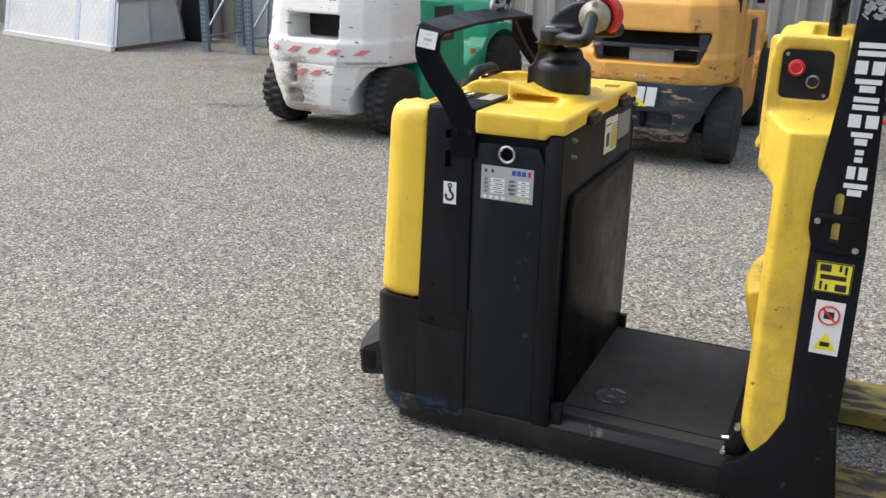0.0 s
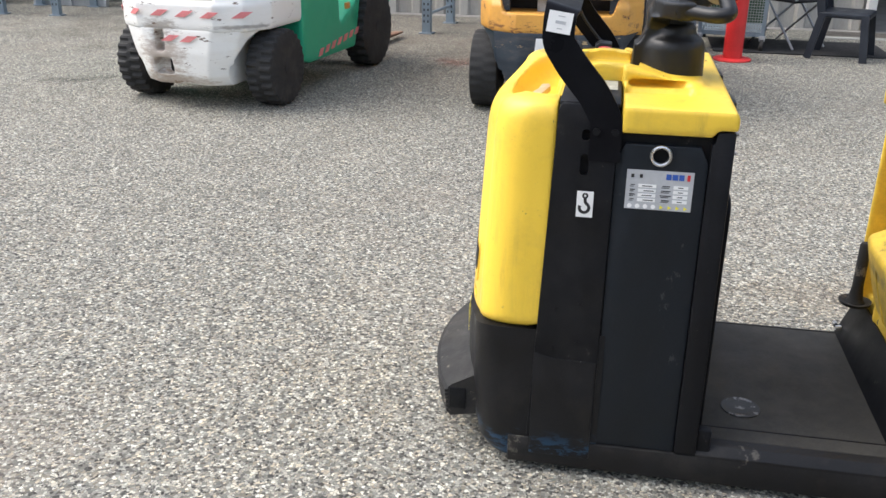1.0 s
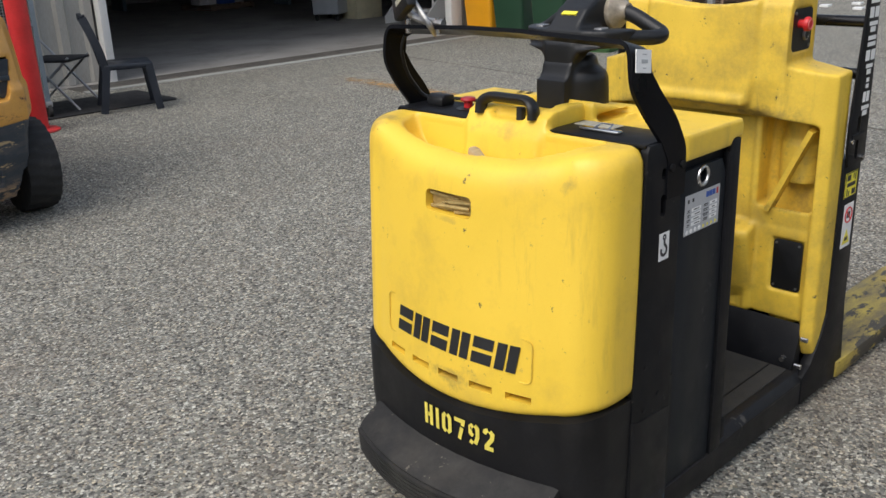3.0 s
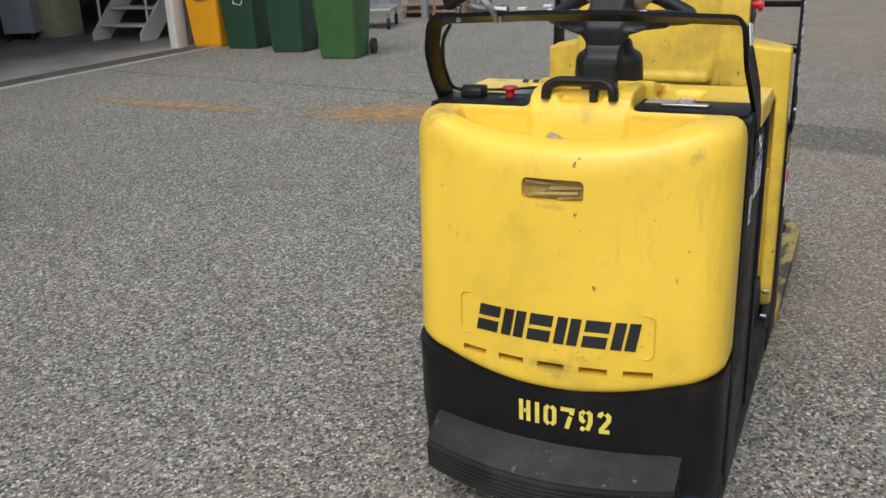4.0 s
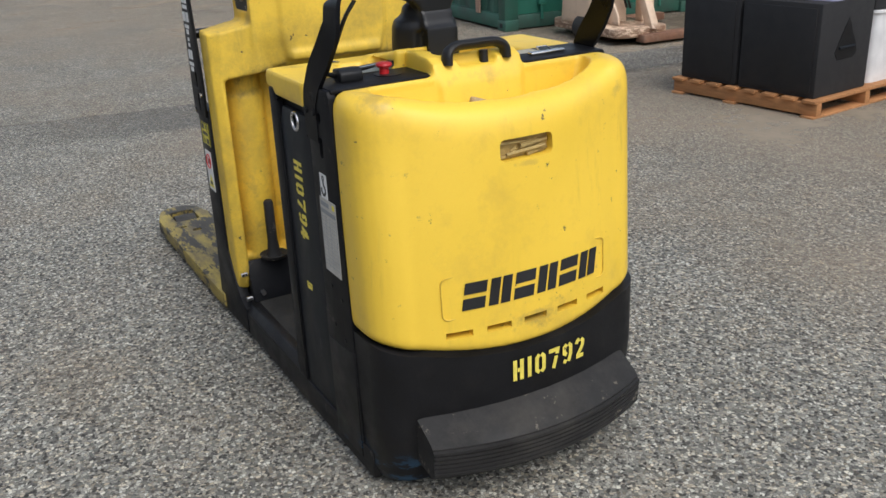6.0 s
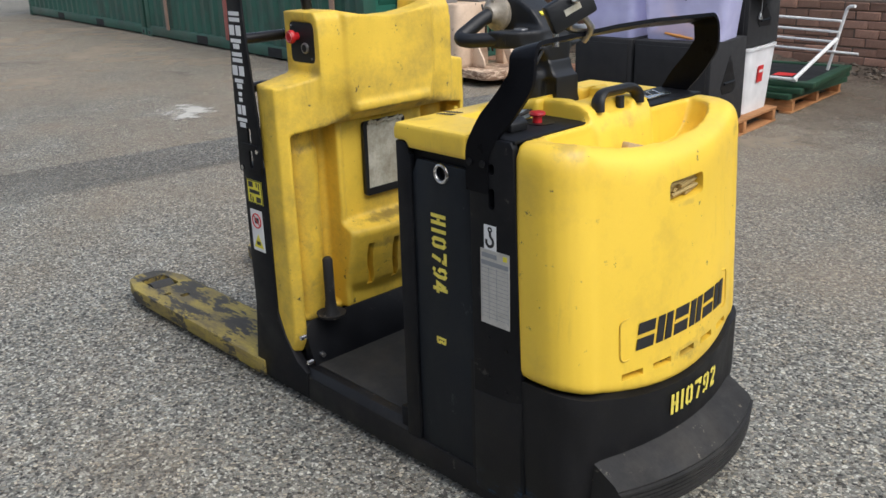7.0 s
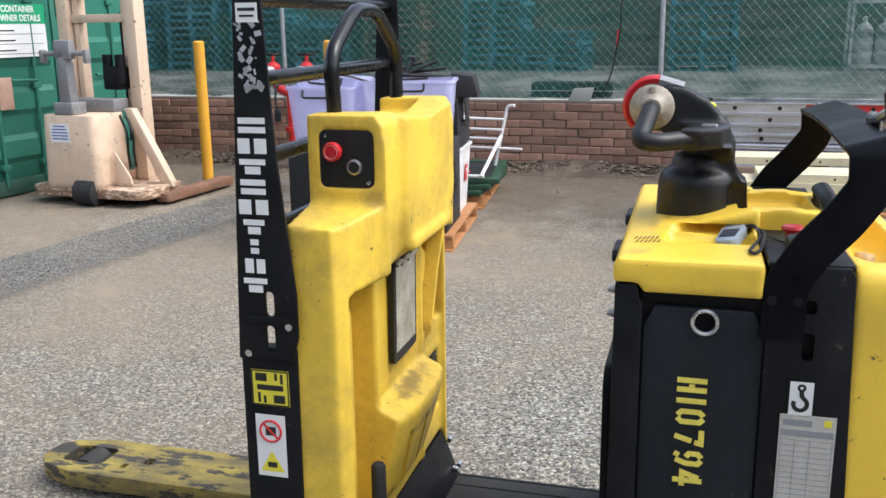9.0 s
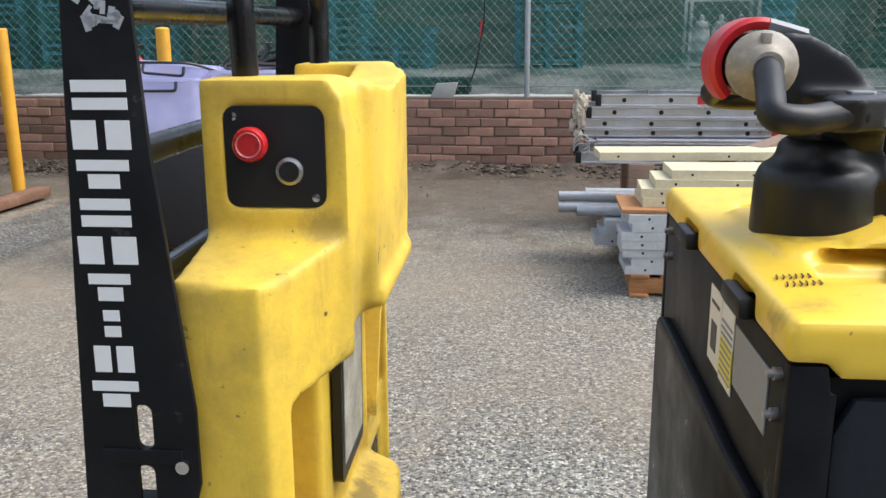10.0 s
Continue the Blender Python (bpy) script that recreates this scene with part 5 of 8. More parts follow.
    # drive wheel and castors under the body
    for u, v, r in ((-1.15, 0.0, 0.10), (-1.15, 0.30, 0.06), (-1.15, -0.30, 0.06)):
        part("wheel", lathe(bmesh.new(), [(r * 0.6, v - 0.04), (r, v - 0.035), (r, v + 0.035), (r * 0.6, v + 0.04)], (u, 0, r), "y", 24), m_tyre, t)
    # handheld scanner with a strap, lying in the lid's tray
    at = facing((-1.014, 0.190, 1.034), (0.22, 0.92, -0.10), (-0.92, 0.22, 0.16))
    bm = prism(bmesh.new(), [(-0.058, -0.020), (-0.02, -0.025), (0.045, -0.022), (0.058, -0.014), (0.058, 0.014), (0.045, 0.022), (-0.02, 0.025), (-0.058, 0.020)], "z", -0.010, 0.012, bevel=0.005)
    bmesh.ops.transform(bm, matrix=at, verts=bm.verts)
    dev = part("scanner", bm, surface("pale_blue_grey_plastic", (0.26, 0.31, 0.35), 0.45, var=0.1, bump=0.03), lid, "pale blue-grey handheld scanner")
    part("screen", plate(bmesh.new(), at @ Matrix.Translation((0.012, 0, 0.0122)), 0.048, 0.032, 0.001), m_navy, dev, "dark blue screen", 0)
    part("strap_loop", tube(bmesh.new(), rounded([(-1.03, 0.15, 1.046), (-1.058, 0.17, 1.056), (-1.066, 0.24, 1.046), (-1.040, 0.33, 1.041), (-1.046, 0.355, 1.041), (-1.060, 0.33, 1.042), (-1.074, 0.22, 1.052), (-1.05, 0.15, 1.052)], 0.02), 0.0035, 6), m_rubber, dev)
    bars = bmesh.new()
    for row in range(2):
        for i in range(6):
            u, v = -0.829 - 0.008 * i - 0.004 * row, 0.243 + 0.030 * row - 0.002 * i
            tube(bars, [(u, v + 0.010, 1.0365), (u - 0.003, v + 0.004 * (i % 3), 1.0368), (u - 0.004, v - 0.008, 1.0365)], 0.0011, 5)
    part("pen_marks", bars, m_inkblack, lid)
    return t


picker = order_picker()


# ---- yard materials ----
m_white_fl = surface("scuffed_white_paint", (0.82, 0.81, 0.77), 0.45, var=0.05, scale=3.0, bump=0.06, dirt=(0.46, 0.39, 0.30), amount=0.26, dscale=3.0, wear=(0.10, 0.055, 0.03), wamount=0.13, wscale=13.0, stretch=(0.5, 0.5, 1.7), stains_and_shade=(((-0.13, -0.42, 0.39), (0.34, 0.8, 0.22), (0.20, 0.095, 0.03)), ((-0.08, -0.40, 0.20), (0.55, 0.9, 0.12), (0.24, 0.12, 0.035)), ((-0.12, -0.42, 0.58), (0.24, 0.8, 0.10), (0.12, 0.07, 0.035)), ((0.42, -0.28, 0.585), (0.4, 0.4, 0.028), (0.08, 0.055, 0.035))))
m_green_fl = surface("green_machine_paint", (0.02, 0.36, 0.20), 0.4, var=0.08, scale=3.0, bump=0.05, dirt=(0.05, 0.12, 0.08), amount=0.18)
m_orange_fl = surface("weathered_orange_paint", (0.66, 0.33, 0.065), 0.45, var=0.08, scale=3.0, bump=0.06, dirt=(0.30, 0.15, 0.06), amount=0.3, dscale=4.0, wear=(0.13, 0.055, 0.03), wamount=0.12, wscale=8.0, scrape=((0.17, 0.065, 0.03), 0.56, 0.68, 0.535))
m_navy_fl = surface("chipped_navy_paint", (0.022, 0.032, 0.045), 0.45, var=0.2, scale=5.0, bump=0.08, dirt=(0.16, 0.12, 0.08), amount=0.3, dscale=5.0, wear=(0.40, 0.29, 0.15), wamount=0.20, wscale=6.0, stretch=(0.6, 0.6, 2.4), scrape=((0.33, 0.22, 0.13), 0.10, 0.29, 0.48))
m_pink = surface("faded_red_tape", (0.66, 0.21, 0.21), 0.5, var=0.15, scale=12.0, wear=(0.7, 0.66, 0.6), wamount=0.06)
m_corr = surface("weathered_corrugated_steel", (0.38, 0.365, 0.33), 0.6, 0.1, var=0.12, scale=2.0, bump=0.05, dirt=(0.20, 0.17, 0.13), amount=0.3, dscale=1.5, stretch=(1, 1, 0.25))
m_rackblue = surface("blue_grey_rack_paint", (0.20, 0.25, 0.29), 0.45, 0.2, var=0.12, bump=0.05, dirt=(0.13, 0.12, 0.1), amount=0.25)
m_container = surface("green_container_paint", (0.029, 0.112, 0.080), 0.5, var=0.14, scale=1.4, bump=0.08, dirt=(0.045, 0.060, 0.048), amount=0.5, dscale=1.6, wear=(0.10, 0.06, 0.04), wamount=0.0, wscale=9.0)
m_contdoor = surface("brighter_green_door_paint", (0.030, 0.165, 0.115), 0.45, var=0.1, scale=1.6, bump=0.06, dirt=(0.04, 0.10, 0.07), amount=0.25)
m_signgreen = surface("sign_green", (0.015, 0.33, 0.15), 0.45, var=0.05, bump=0.02)
m_graphic = surface("pale_green_graphic", (0.36, 0.62, 0.42), 0.5, var=0.15, scale=3.0, bump=0.02)
m_leafgreen = surface("lime_graphic", (0.16, 0.52, 0.08), 0.5, var=0.3, scale=3.0, bump=0.02)
m_strap = surface("faded_timber_batten", (0.42, 0.27, 0.20), 0.7, var=0.15, scale=6.0, dirt=(0.2, 0.15, 0.12), amount=0.3)
m_strapred = surface("red_timber_batten", (0.40, 0.13, 0.11), 0.6, var=0.15, scale=6.0)
m_cream = surface("cream_machine_paint", (0.66, 0.50, 0.36), 0.5, var=0.06, scale=4.0, bump=0.05, dirt=(0.32, 0.20, 0.13), amount=0.3, dscale=5.0, wear=(0.12, 0.06, 0.035), wamount=0.10, wscale=14.0, scrape=((0.17, 0.085, 0.045), -0.02, 0.20, 0.45))
m_rustbase = surface("rusty_brown_steel", (0.20, 0.10, 0.06), 0.7, var=0.25, scale=9.0, bump=0.2, dirt=(0.40, 0.30, 0.22), amount=0.3, dscale=6.0)
m_yellowpost = surface("safety_yellow_paint", (0.72, 0.36, 0.03), 0.5, var=0.1, scale=5.0, dirt=(0.35, 0.19, 0.05), amount=0.25)
m_mortar = surface("grey_mortar", (0.16, 0.118, 0.092), 0.9, var=0.25, scale=12.0, bump=0.4, dirt=(0.10, 0.09, 0.07), amount=0.35)
m_brick = surface("red_brick", (0.39, 0.215, 0.150), 0.88, var=0.34, scale=9.0, fine=120.0, bump=0.5, dirt=(0.17, 0.11, 0.08), amount=0.6, dscale=2.6, piece=0.6, wear=(0.42, 0.32, 0.25), wamount=0.16, wscale=10.0)
m_cloth = cloth("green_shade_cloth", (0.014, 0.090, 0.066), 0.80)
m_wire = surface("galvanised_wire", (0.17, 0.23, 0.20), 0.45, 0.4, var=0.1, bump=0)
m_pallet = wood("orange_pallet_timber", (0.52, 0.24, 0.09))
m_palletgrey = wood("weathered_timber", (0.28, 0.19, 0.13))
m_palletblue = surface("blue_pallet_paint", (0.08, 0.32, 0.42), 0.6, var=0.2, scale=5.0, dirt=(0.12, 0.2, 0.25), amount=0.25, piece=0.3)
m_dirt = surface("brown_dirt", (0.085, 0.062, 0.044), 0.95, var=0.35, scale=4.0, fine=60.0, bump=0.8, dirt=(0.24, 0.19, 0.14), amount=0.4, dscale=3.0)
m_speaker = surface("black_carpeted_cabinet", (0.016, 0.016, 0.017), 0.85, var=0.25, scale=14.0, fine=300.0, bump=0.5, dirt=(0.05, 0.05, 0.05), amount=0.25)
m_grill = surface("black_speaker_cloth", (0.007, 0.007, 0.008), 0.7, var=0.2, fine=400.0, bump=0.4)
m_tub = clear_plastic("milky_lilac_plastic", (0.60, 0.60, 0.84), 0.44)
m_tubwhite = clear_plastic("milky_white_plastic", (0.72, 0.72, 0.72), 0.93)
m_orangecord = surface("orange_cord", (0.6, 0.26, 0.06), 0.5, var=0.1)
m_binorange = surface("orange_bin_plastic", (0.80, 0.36, 0.01), 0.45, var=0.06, scale=4.0, dirt=(0.4, 0.2, 0.04), amount=0.12)
m_bingreen = surface("dark_green_bin_plastic", (0.016, 0.055, 0.028), 0.5, var=0.1, scale=4.0, dirt=(0.06, 0.08, 0.05), amount=0.2)
m_bingreen_light = surface("green_bin_plastic", (0.035, 0.105, 0.028), 0.5, var=0.1, scale=4.0, dirt=(0.08, 0.1, 0.05), amount=0.2)
m_navyplastic = surface("navy_chair_plastic", (0.010, 0.014, 0.022), 0.45, var=0.12, bump=0.05, dirt=(0.08, 0.08, 0.08), amount=0.2)
m_concrete_in = surface("dark_workshop_floor", (0.30, 0.285, 0.26), 0.75, var=0.2, scale=1.0, fine=60.0, bump=0.15, dirt=(0.06, 0.055, 0.05), amount=0.35, dscale=1.2)
m_inwall = surface("dim_interior_lining", (0.34, 0.33, 0.32), 0.8, var=0.15, scale=1.5)
m_planks = surface("cream_plank", (0.62, 0.55, 0.36), 0.6, var=0.12, scale=5.0, dirt=(0.3, 0.25, 0.17), amount=0.2)
m_bluegreyplate = surface("zinc_grey_formwork", (0.54, 0.56, 0.57), 0.5, 0.35, var=0.12, scale=8.0, dirt=(0.2, 0.2, 0.2), amount=0.2)
m_olive = surface("olive_neighbour_wall", (0.20, 0.215, 0.165), 0.85, var=0.12, scale=0.8, dirt=(0.1, 0.11, 0.08), amount=0.25)
m_neighbour = surface("pale_concrete_apron", (0.34, 0.34, 0.31), 0.9, var=0.15, scale=1.0, dirt=(0.25, 0.25, 0.2), amount=0.3)
m_checker = surface("aluminium_checker_plate", (0.62, 0.62, 0.60), 0.5, 0.2, var=0.1, scale=3.0, dirt=(0.4, 0.38, 0.35), amount=0.2)
m_litter = surface("dry_leaf_and_stone", (0.115, 0.082, 0.055), 0.9, var=0.6, scale=30.0, bump=0.0, dirt=(0.34, 0.29, 0.23), amount=0.5, dscale=14.0, wear=(0.05, 0.04, 0.03), wamount=0.4, wscale=11.0)
m_draingrate = surface("dusty_steel_grate", (0.11, 0.10, 0.086), 0.7, var=0.25, scale=6.0, dirt=(0.17, 0.15, 0.12), amount=0.4, dscale=3.0)
m_rag = surface("cream_rag", (0.50, 0.43, 0.33), 0.9, var=0.3, scale=20.0, bump=0.5, dirt=(0.2, 0.16, 0.12), amount=0.4, dscale=15.0)

# ---- ground marks ----
sheet("asphalt_strip", 2.58, 3.50, -4.6, 4.6, 0.0072, m_newasphalt, "darker strip of newer asphalt across the yard", "asphalt patch", yaw=-7)
part("seam", tube(bmesh.new(), [(3.61, 1.6, 0.001), (3.74, 2.7, 0.001), (3.99, 4.0, 0.001), (4.24, 5.3, 0.0), (4.34, 6.3, 0.0), (4.56, 8.18, 0.0), (4.90, 10.7, 0.0)], 0.006, 5), m_draingrate)
tagged(bpy.data.objects["seam"], "dark tar seam in the asphalt", "seam", "", "structure")
m_orangeline = splash("worn_orange_line_paint", (0.47, 0.275, 0.10), 0.62, 7.0, 0.8, 0.7, 0.2)
sheet("paint_mark", 2.95, 3.35, 6.4, 9.6, 0.008, m_orangeline, "worn orange painted line", "paint mark", yaw=-3)
sheet("paint_mark", 2.75, 3.95, 4.5, 7.0, 0.009, m_orangeline, "worn orange paint patch", "paint mark", yaw=12)
m_whitesplash = splash("white_paint_spill", (0.58, 0.56, 0.50), 0.36, 4.0, 0.8, 0.8)
sheet("paint_mark", 4.25, 5.35, 0.42, 1.30, 0.008, m_whitesplash, "white paint spill on asphalt", "paint mark", yaw=-8)
m_oil = splash("oil_stain", (0.085, 0.078, 0.068), 0.42, 5.0, 0.7, 0.6, 0.25)
for x, y, w, h in ((-5.45, 6.75, 1.0, 0.55), (-4.9, 7.9, 0.8, 0.4), (7.0, -0.2, 1.0, 0.4), (9.5, 0.6, 1.2, 0.5), (-1.7, 0.6, 0.3, 0.22)):
    sheet("oil_stain", x - w / 2, x + w / 2, y - h / 2, y + h / 2, 0.006, m_oil, "dark oil stain on asphalt", "stain", yaw=x * 37 % 60)
m_redoxide = splash("red_oxide_stain", (0.30, 0.09, 0.06), 0.40, 6.0, 0.8, 0.35)
sheet("rust_stain", -2.95, -2.2, 8.0, 8.6, 0.006, m_redoxide, "faint red stain on asphalt", "stain")
m_dirtsheet = splash("dirt_film", (0.145, 0.11, 0.078), 1.0, 2.2, 0.95, 0.85, 0.4)
sheet("dirt_strip", -8.0, 7.5, -6.6, -1.3, 0.0075, m_dirtsheet, "brown dirt and leaf litter along the brick wall", "dirt")
m_dust = splash("tan_dust_film", (0.37, 0.30, 0.215), 0.95, 0.7, 0.95, 0.74, 0.4)
# Ragged film that turns the ground darker and browner along the workshop wall.
m_dark_film = splash("dark_brown_film", (0.20, 0.165, 0.125), 0.75, 1.1, 0.95, 0.55, 0.35)
sheet("dark_strip", -9.0, 1.3, 7.4, 12.2, 0.0045, m_dark_film, "dark brown film along the workshop wall", "grime")
sheet("dust_film", 2.0, 20.0, -9.0, 6.5, 0.0065, m_dust, "tan dust over the asphalt by the containers", "dust")
sheet("dust_film", -2.4, 6.5, -7.0, 4.0, 0.0055, m_dust, "tan dust over the asphalt by the brick wall", "dust")
bm = bmesh.new()
tile = bmesh.new()
for i in range(6500):
    x = random.uniform(-4.5, 5.3)
    y = -4.36 + abs(random.gauss(0, 0.26 if i % 3 else 0.95))
    s = random.uniform(0.004, 0.014) * (random.choice((1, 1.8, 3.0)) if y < -4.1 else random.choice((0.7, 1, 1.5)))
    m = pose(x, y, s * 0.3 + max(0.0, 0.10 * (1 - (y + 4.36) / 0.28)) * (0.75 + 0.25 * random.random()), random.uniform(-25, 25), random.uniform(-25, 25), random.uniform(0, 360)) @ Matrix.Diagonal((s, s * random.uniform(0.3, 0.9), s * random.uniform(0.2, 0.6), 1))
    vs = [bm.verts.new(m @ Vector(p)) for p in ((1, 0, 0), (0, 1, 0.2), (-1, 0, 0), (0, -1, -0.1), (0.1, 0, 1), (0, 0.1, -1))]
    for a, b in ((0, 1), (1, 2), (2, 3), (3, 0)):
        bm.faces.new((vs[a], vs[b], vs[4]))
        bm.faces.new((vs[b], vs[a], vs[5]))
tile.free()
tagged(part("litter", bm, m_litter, None, "", 0), "clods, leaves and stones at the foot of the wall", "litter", "", "stuff")
bm = bmesh.new()
prev = None
for i in range(261):
    x = -5.0 + i * 10.4 / 260
    h = 0.105 + 0.07 * noise.noise((x * 1.7, 0, 0)) + 0.04 * noise.noise((x * 6.1, 3, 0))
    row = []
    for k in range(9):
        f = k / 8
        y = -4.42 + f * (0.46 + 0.18 * noise.noise((x * 1.3, 7, 0)))
        z = h * (1 - f) ** 1.4 + 0.035 * (1 - f * 0.85) * noise.noise((x * 14, y * 14, 0)) + 0.012 * (1 - f) * noise.noise((x * 45, y * 45, 2))
        row.append(bm.verts.new((x, y, z if k < 8 else -0.004)))
    if prev:
        for k in range(8):
            bm.faces.new((prev[k], prev[k + 1], row[k + 1], row[k]))
    prev = row
tagged(part("dirt_bank", bm, m_dirt), "low bank of dirt against the brick wall", "dirt", "", "structure")


# ---- forklifts ----
def wheel(parent, x, y, r, w, side, lugs=True):
    """A tyre whose shoulders carry staggered lugs, with its rim."""
    bm = bmesh.new()
    n = 104
    prof = [(r * 0.55, -w / 2, 0), (r * 0.90, -w / 2, 0), (r * 0.985, -w * 0.46, 1), (r, -w * 0.36, 1), (r, -w * 0.08, 1), (r, w * 0.08, 2), (r, w * 0.36, 2), (r * 0.985, w * 0.46, 2), (r * 0.90, w / 2, 0), (r * 0.55, w / 2, 0)]
    rings = []
    for rad, h, k in prof:
        ring = []
        for i in range(n):
            a = 2 * math.pi * i / n
            q = rad - (0.016 * lugs if k and ((i + 2 * (k == 2)) // 2) % 2 else 0)
            ring.append(bm.verts.new((x + h, y + q * math.cos(a), r + q * math.sin(a))))
        rings.append(ring)
    for p, q in zip(rings, rings[1:]):
        for i in range(n):
            bm.faces.new((p[i], p[(i + 1) % n], q[(i + 1) % n], q[i]))
    bm.faces.new(rings[0][::-1])
    bm.faces.new(rings[-1])
    ty = part("tyre", bm, m_tyre, parent, "", 30)
    face = w / 2 * side
    prof = [(r * 0.56, face - 0.03 * side), (r * 0.52, face - 0.015 * side), (r * 0.40, face - 0.05 * side), (r * 0.2, face - 0.035 * side), (r * 0.17, face + 0.004 * side), (0.01, face + 0.008 * side)]
    part("rim", lathe(bmesh.new(), prof, (x, y, r), "x", 28), m_tyre, ty)


def forklift(name, m, label, paint_back, paint_low, paint_body, half, split, style):
    t = thing(name, m, label, "forklift")
    bm = bmesh.new()
    top = 1.16
    plan = [(half, 0.5), (half, -0.1), (half - 0.10, -0.32), (half - 0.28, -0.42), (-half + 0.28, -0.42), (-half + 0.10, -0.32), (-half, -0.1), (-half, 0.5)]
    grow = lambda k, dy=0: [(x * k, y * k + dy) for x, y in plan]
    loft(bm, [[(*p, z) for p in grow(k, dy)] for z, k, dy in ((split - 0.02, 0.985, 0), (split + 0.02, 1.0, 0), (split + 0.16, 1.0, 0), (split + 0.19, 0.975, 0.01), (top - 0.2, 0.96, 0.03), (top - 0.05, 0.93, 0.05), (top, 0.88, 0.08))])
    cuts = bmesh.new()
    slot = (-0.425, 0.415, 0.715, 0.930) if style else (-0.20, 0.30, 0.75, 0.94)
    prism(cuts, [(slot[0], slot[3]), (slot[1], slot[3]), (slot[1] - 0.06 * style, slot[2]), (slot[0] + 0.06 * style, slot[2])], "y", -0.7, -0.10)
    cw = link("counterweight", mould(bm, cuts, 0.012, 2), paint_back, t, "", 30)
    part("recess", cube(slot[0] - 0.02, slot[1] + 0.02, -0.13, -0.10, slot[2] - 0.02, slot[3] + 0.02), m_grill, cw)
    # lower part between the wheels
    bm = bmesh.new()
    low = [(half * 0.99, 0.05), (half * 0.98, -0.12), (half - 0.12, -0.33), (half - 0.3, -0.42), (-half + 0.3, -0.42), (-half + 0.12, -0.33), (-half * 0.98, -0.12), (-half * 0.99, 0.05)]
    loft(bm, [[(x * k, y * ky, z) for x, y in low] for z, k, ky in ((0.17, 0.74 + 0.08 * style, 0.86), (0.24, 0.78 + 0.09 * style, 0.95), (0.40, 0.88 + 0.06 * style, 1.0), (split, 0.985, 0.99))])
    cuts = bmesh.new()
    if style:
        box(cuts, -0.22, 0.22, -0.6, -0.30, 0.27, 0.385)
        box(cuts, -0.08, 0.08, -0.6, -0.33, 0.16, 0.20)
    else:
        prism(cuts, rect_round(-0.20, -0.05, 0.24, 0.36, 0.03), "y", -0.6, -0.32)
        prism(cuts, rect_round(-0.18, -0.10, 0.40, 0.56, 0.03), "y", -0.6, -0.32)
    for s in (-1, 1):
        cyl(cuts, (s * (half - 0.24), 0.0, 0.27), (s * (half + 0.3), 0.0, 0.27), 0.33, 28)
    lowp = link("lower_counterweight", mould(bm, cuts, 0.012, 1), paint_low, t, "", 30)
    if style:
        part("tow_pin", cyl(bmesh.new(), (0, -0.33, 0.22), (0, -0.33, 0.40), 0.020, 12), m_blacksteel, lowp)
        for z in (0.82,):
            part("grille_bar", cube(-0.40, 0.39, -0.335, -0.29, z - 0.010, z + 0.018, 0.004), m_navy_fl, cw)
        part("grille_panel", cube(-0.15, 0.16, -0.26, -0.23, 0.70, 0.81), m_galv, cw)
        for s in (-1, 1):
            part("grille_bracket", prism(bmesh.new(), [(s * 0.372, 0.722), (s * 0.402, 0.922), (s * 0.335, 0.922), (s * 0.33, 0.722)], "y", -0.32, -0.26), m_navy_fl, cw)
        at = facing((-0.02, -0.4275, 0.49), (1, 0, 0), (0, 0, 1))
        logo = part("badge_plate", plate(bmesh.new(), at, 0.27, 0.16, 0.002), m_navy_fl, lowp, "", 0)
        for x, w in ((-0.085, 0.07), (0.0, 0.075), (0.085, 0.07)):
            part("badge_block", plate(bmesh.new(), at, w, 0.13, 0.007, x, 0.004, 0.006), m_white, logo, "", 0)
        for k in range(3):
            part("lip_mark", plate(bmesh.new(), facing((-0.055 + 0.030 * k, -0.4225, 0.632), (1, 0, 0), (0, 0, 1)), 0.020, 0.018, 0.003), m_greysticker, cw, "", 0)
        tri = prism(bmesh.new(), [(-0.06, -0.065), (0.06, -0.065), (0.0, -0.005)], "z", 0.007, 0.010)
        bmesh.ops.transform(tri, matrix=at, verts=tri.verts)
        part("badge_triangle", tri, m_stickeryellow, logo, "", 0)
    else:
        # hazard stripes
        for row, z, n, x0 in ((0, 0.668, 6, -0.50), (1, 0.50, 2, -0.04)):
            for i in range(n):
                x = x0 + i * (0.145 if row else 0.195)
                yy = -0.424 + max(0, abs(x) - 0.30) * 0.56 + max(0, abs(x) - 0.48) * 1.3
                at = facing((x, yy, z), (1, (0.56 if x > 0 else -0.56) * (abs(x) > 0.30) + (1.2 if x > 0 else -1.2) * (abs(x) > 0.48), 0), (0, 0, 1))
                part("hazard_stripe", plate(bmesh.new(), at, 0.080, 0.042, 0.004, 0, 0, 0.034), m_pink, cw, "faded red hazard stripe", 0)
        part("pocket_hole", prism(bmesh.new(), rect_round(-0.125, -0.058, 0.25, 0.35, 0.02), "y", -0.324, -0.318), m_grill, lowp)
        for i in range(7):
            at = facing((half + 0.012, 0.62 + i * 0.115, 0.28 + 0.012 * i), (0, 1, 0.08), (0, 0, 1))
            part("hazard_stripe", plate(bmesh.new(), at, 0.06, 0.05, 0.006, 0, 0, 0.022), m_pink, cw, "faded red hazard stripe", 0)
    # body, deck, hood
    bm = bmesh.new()
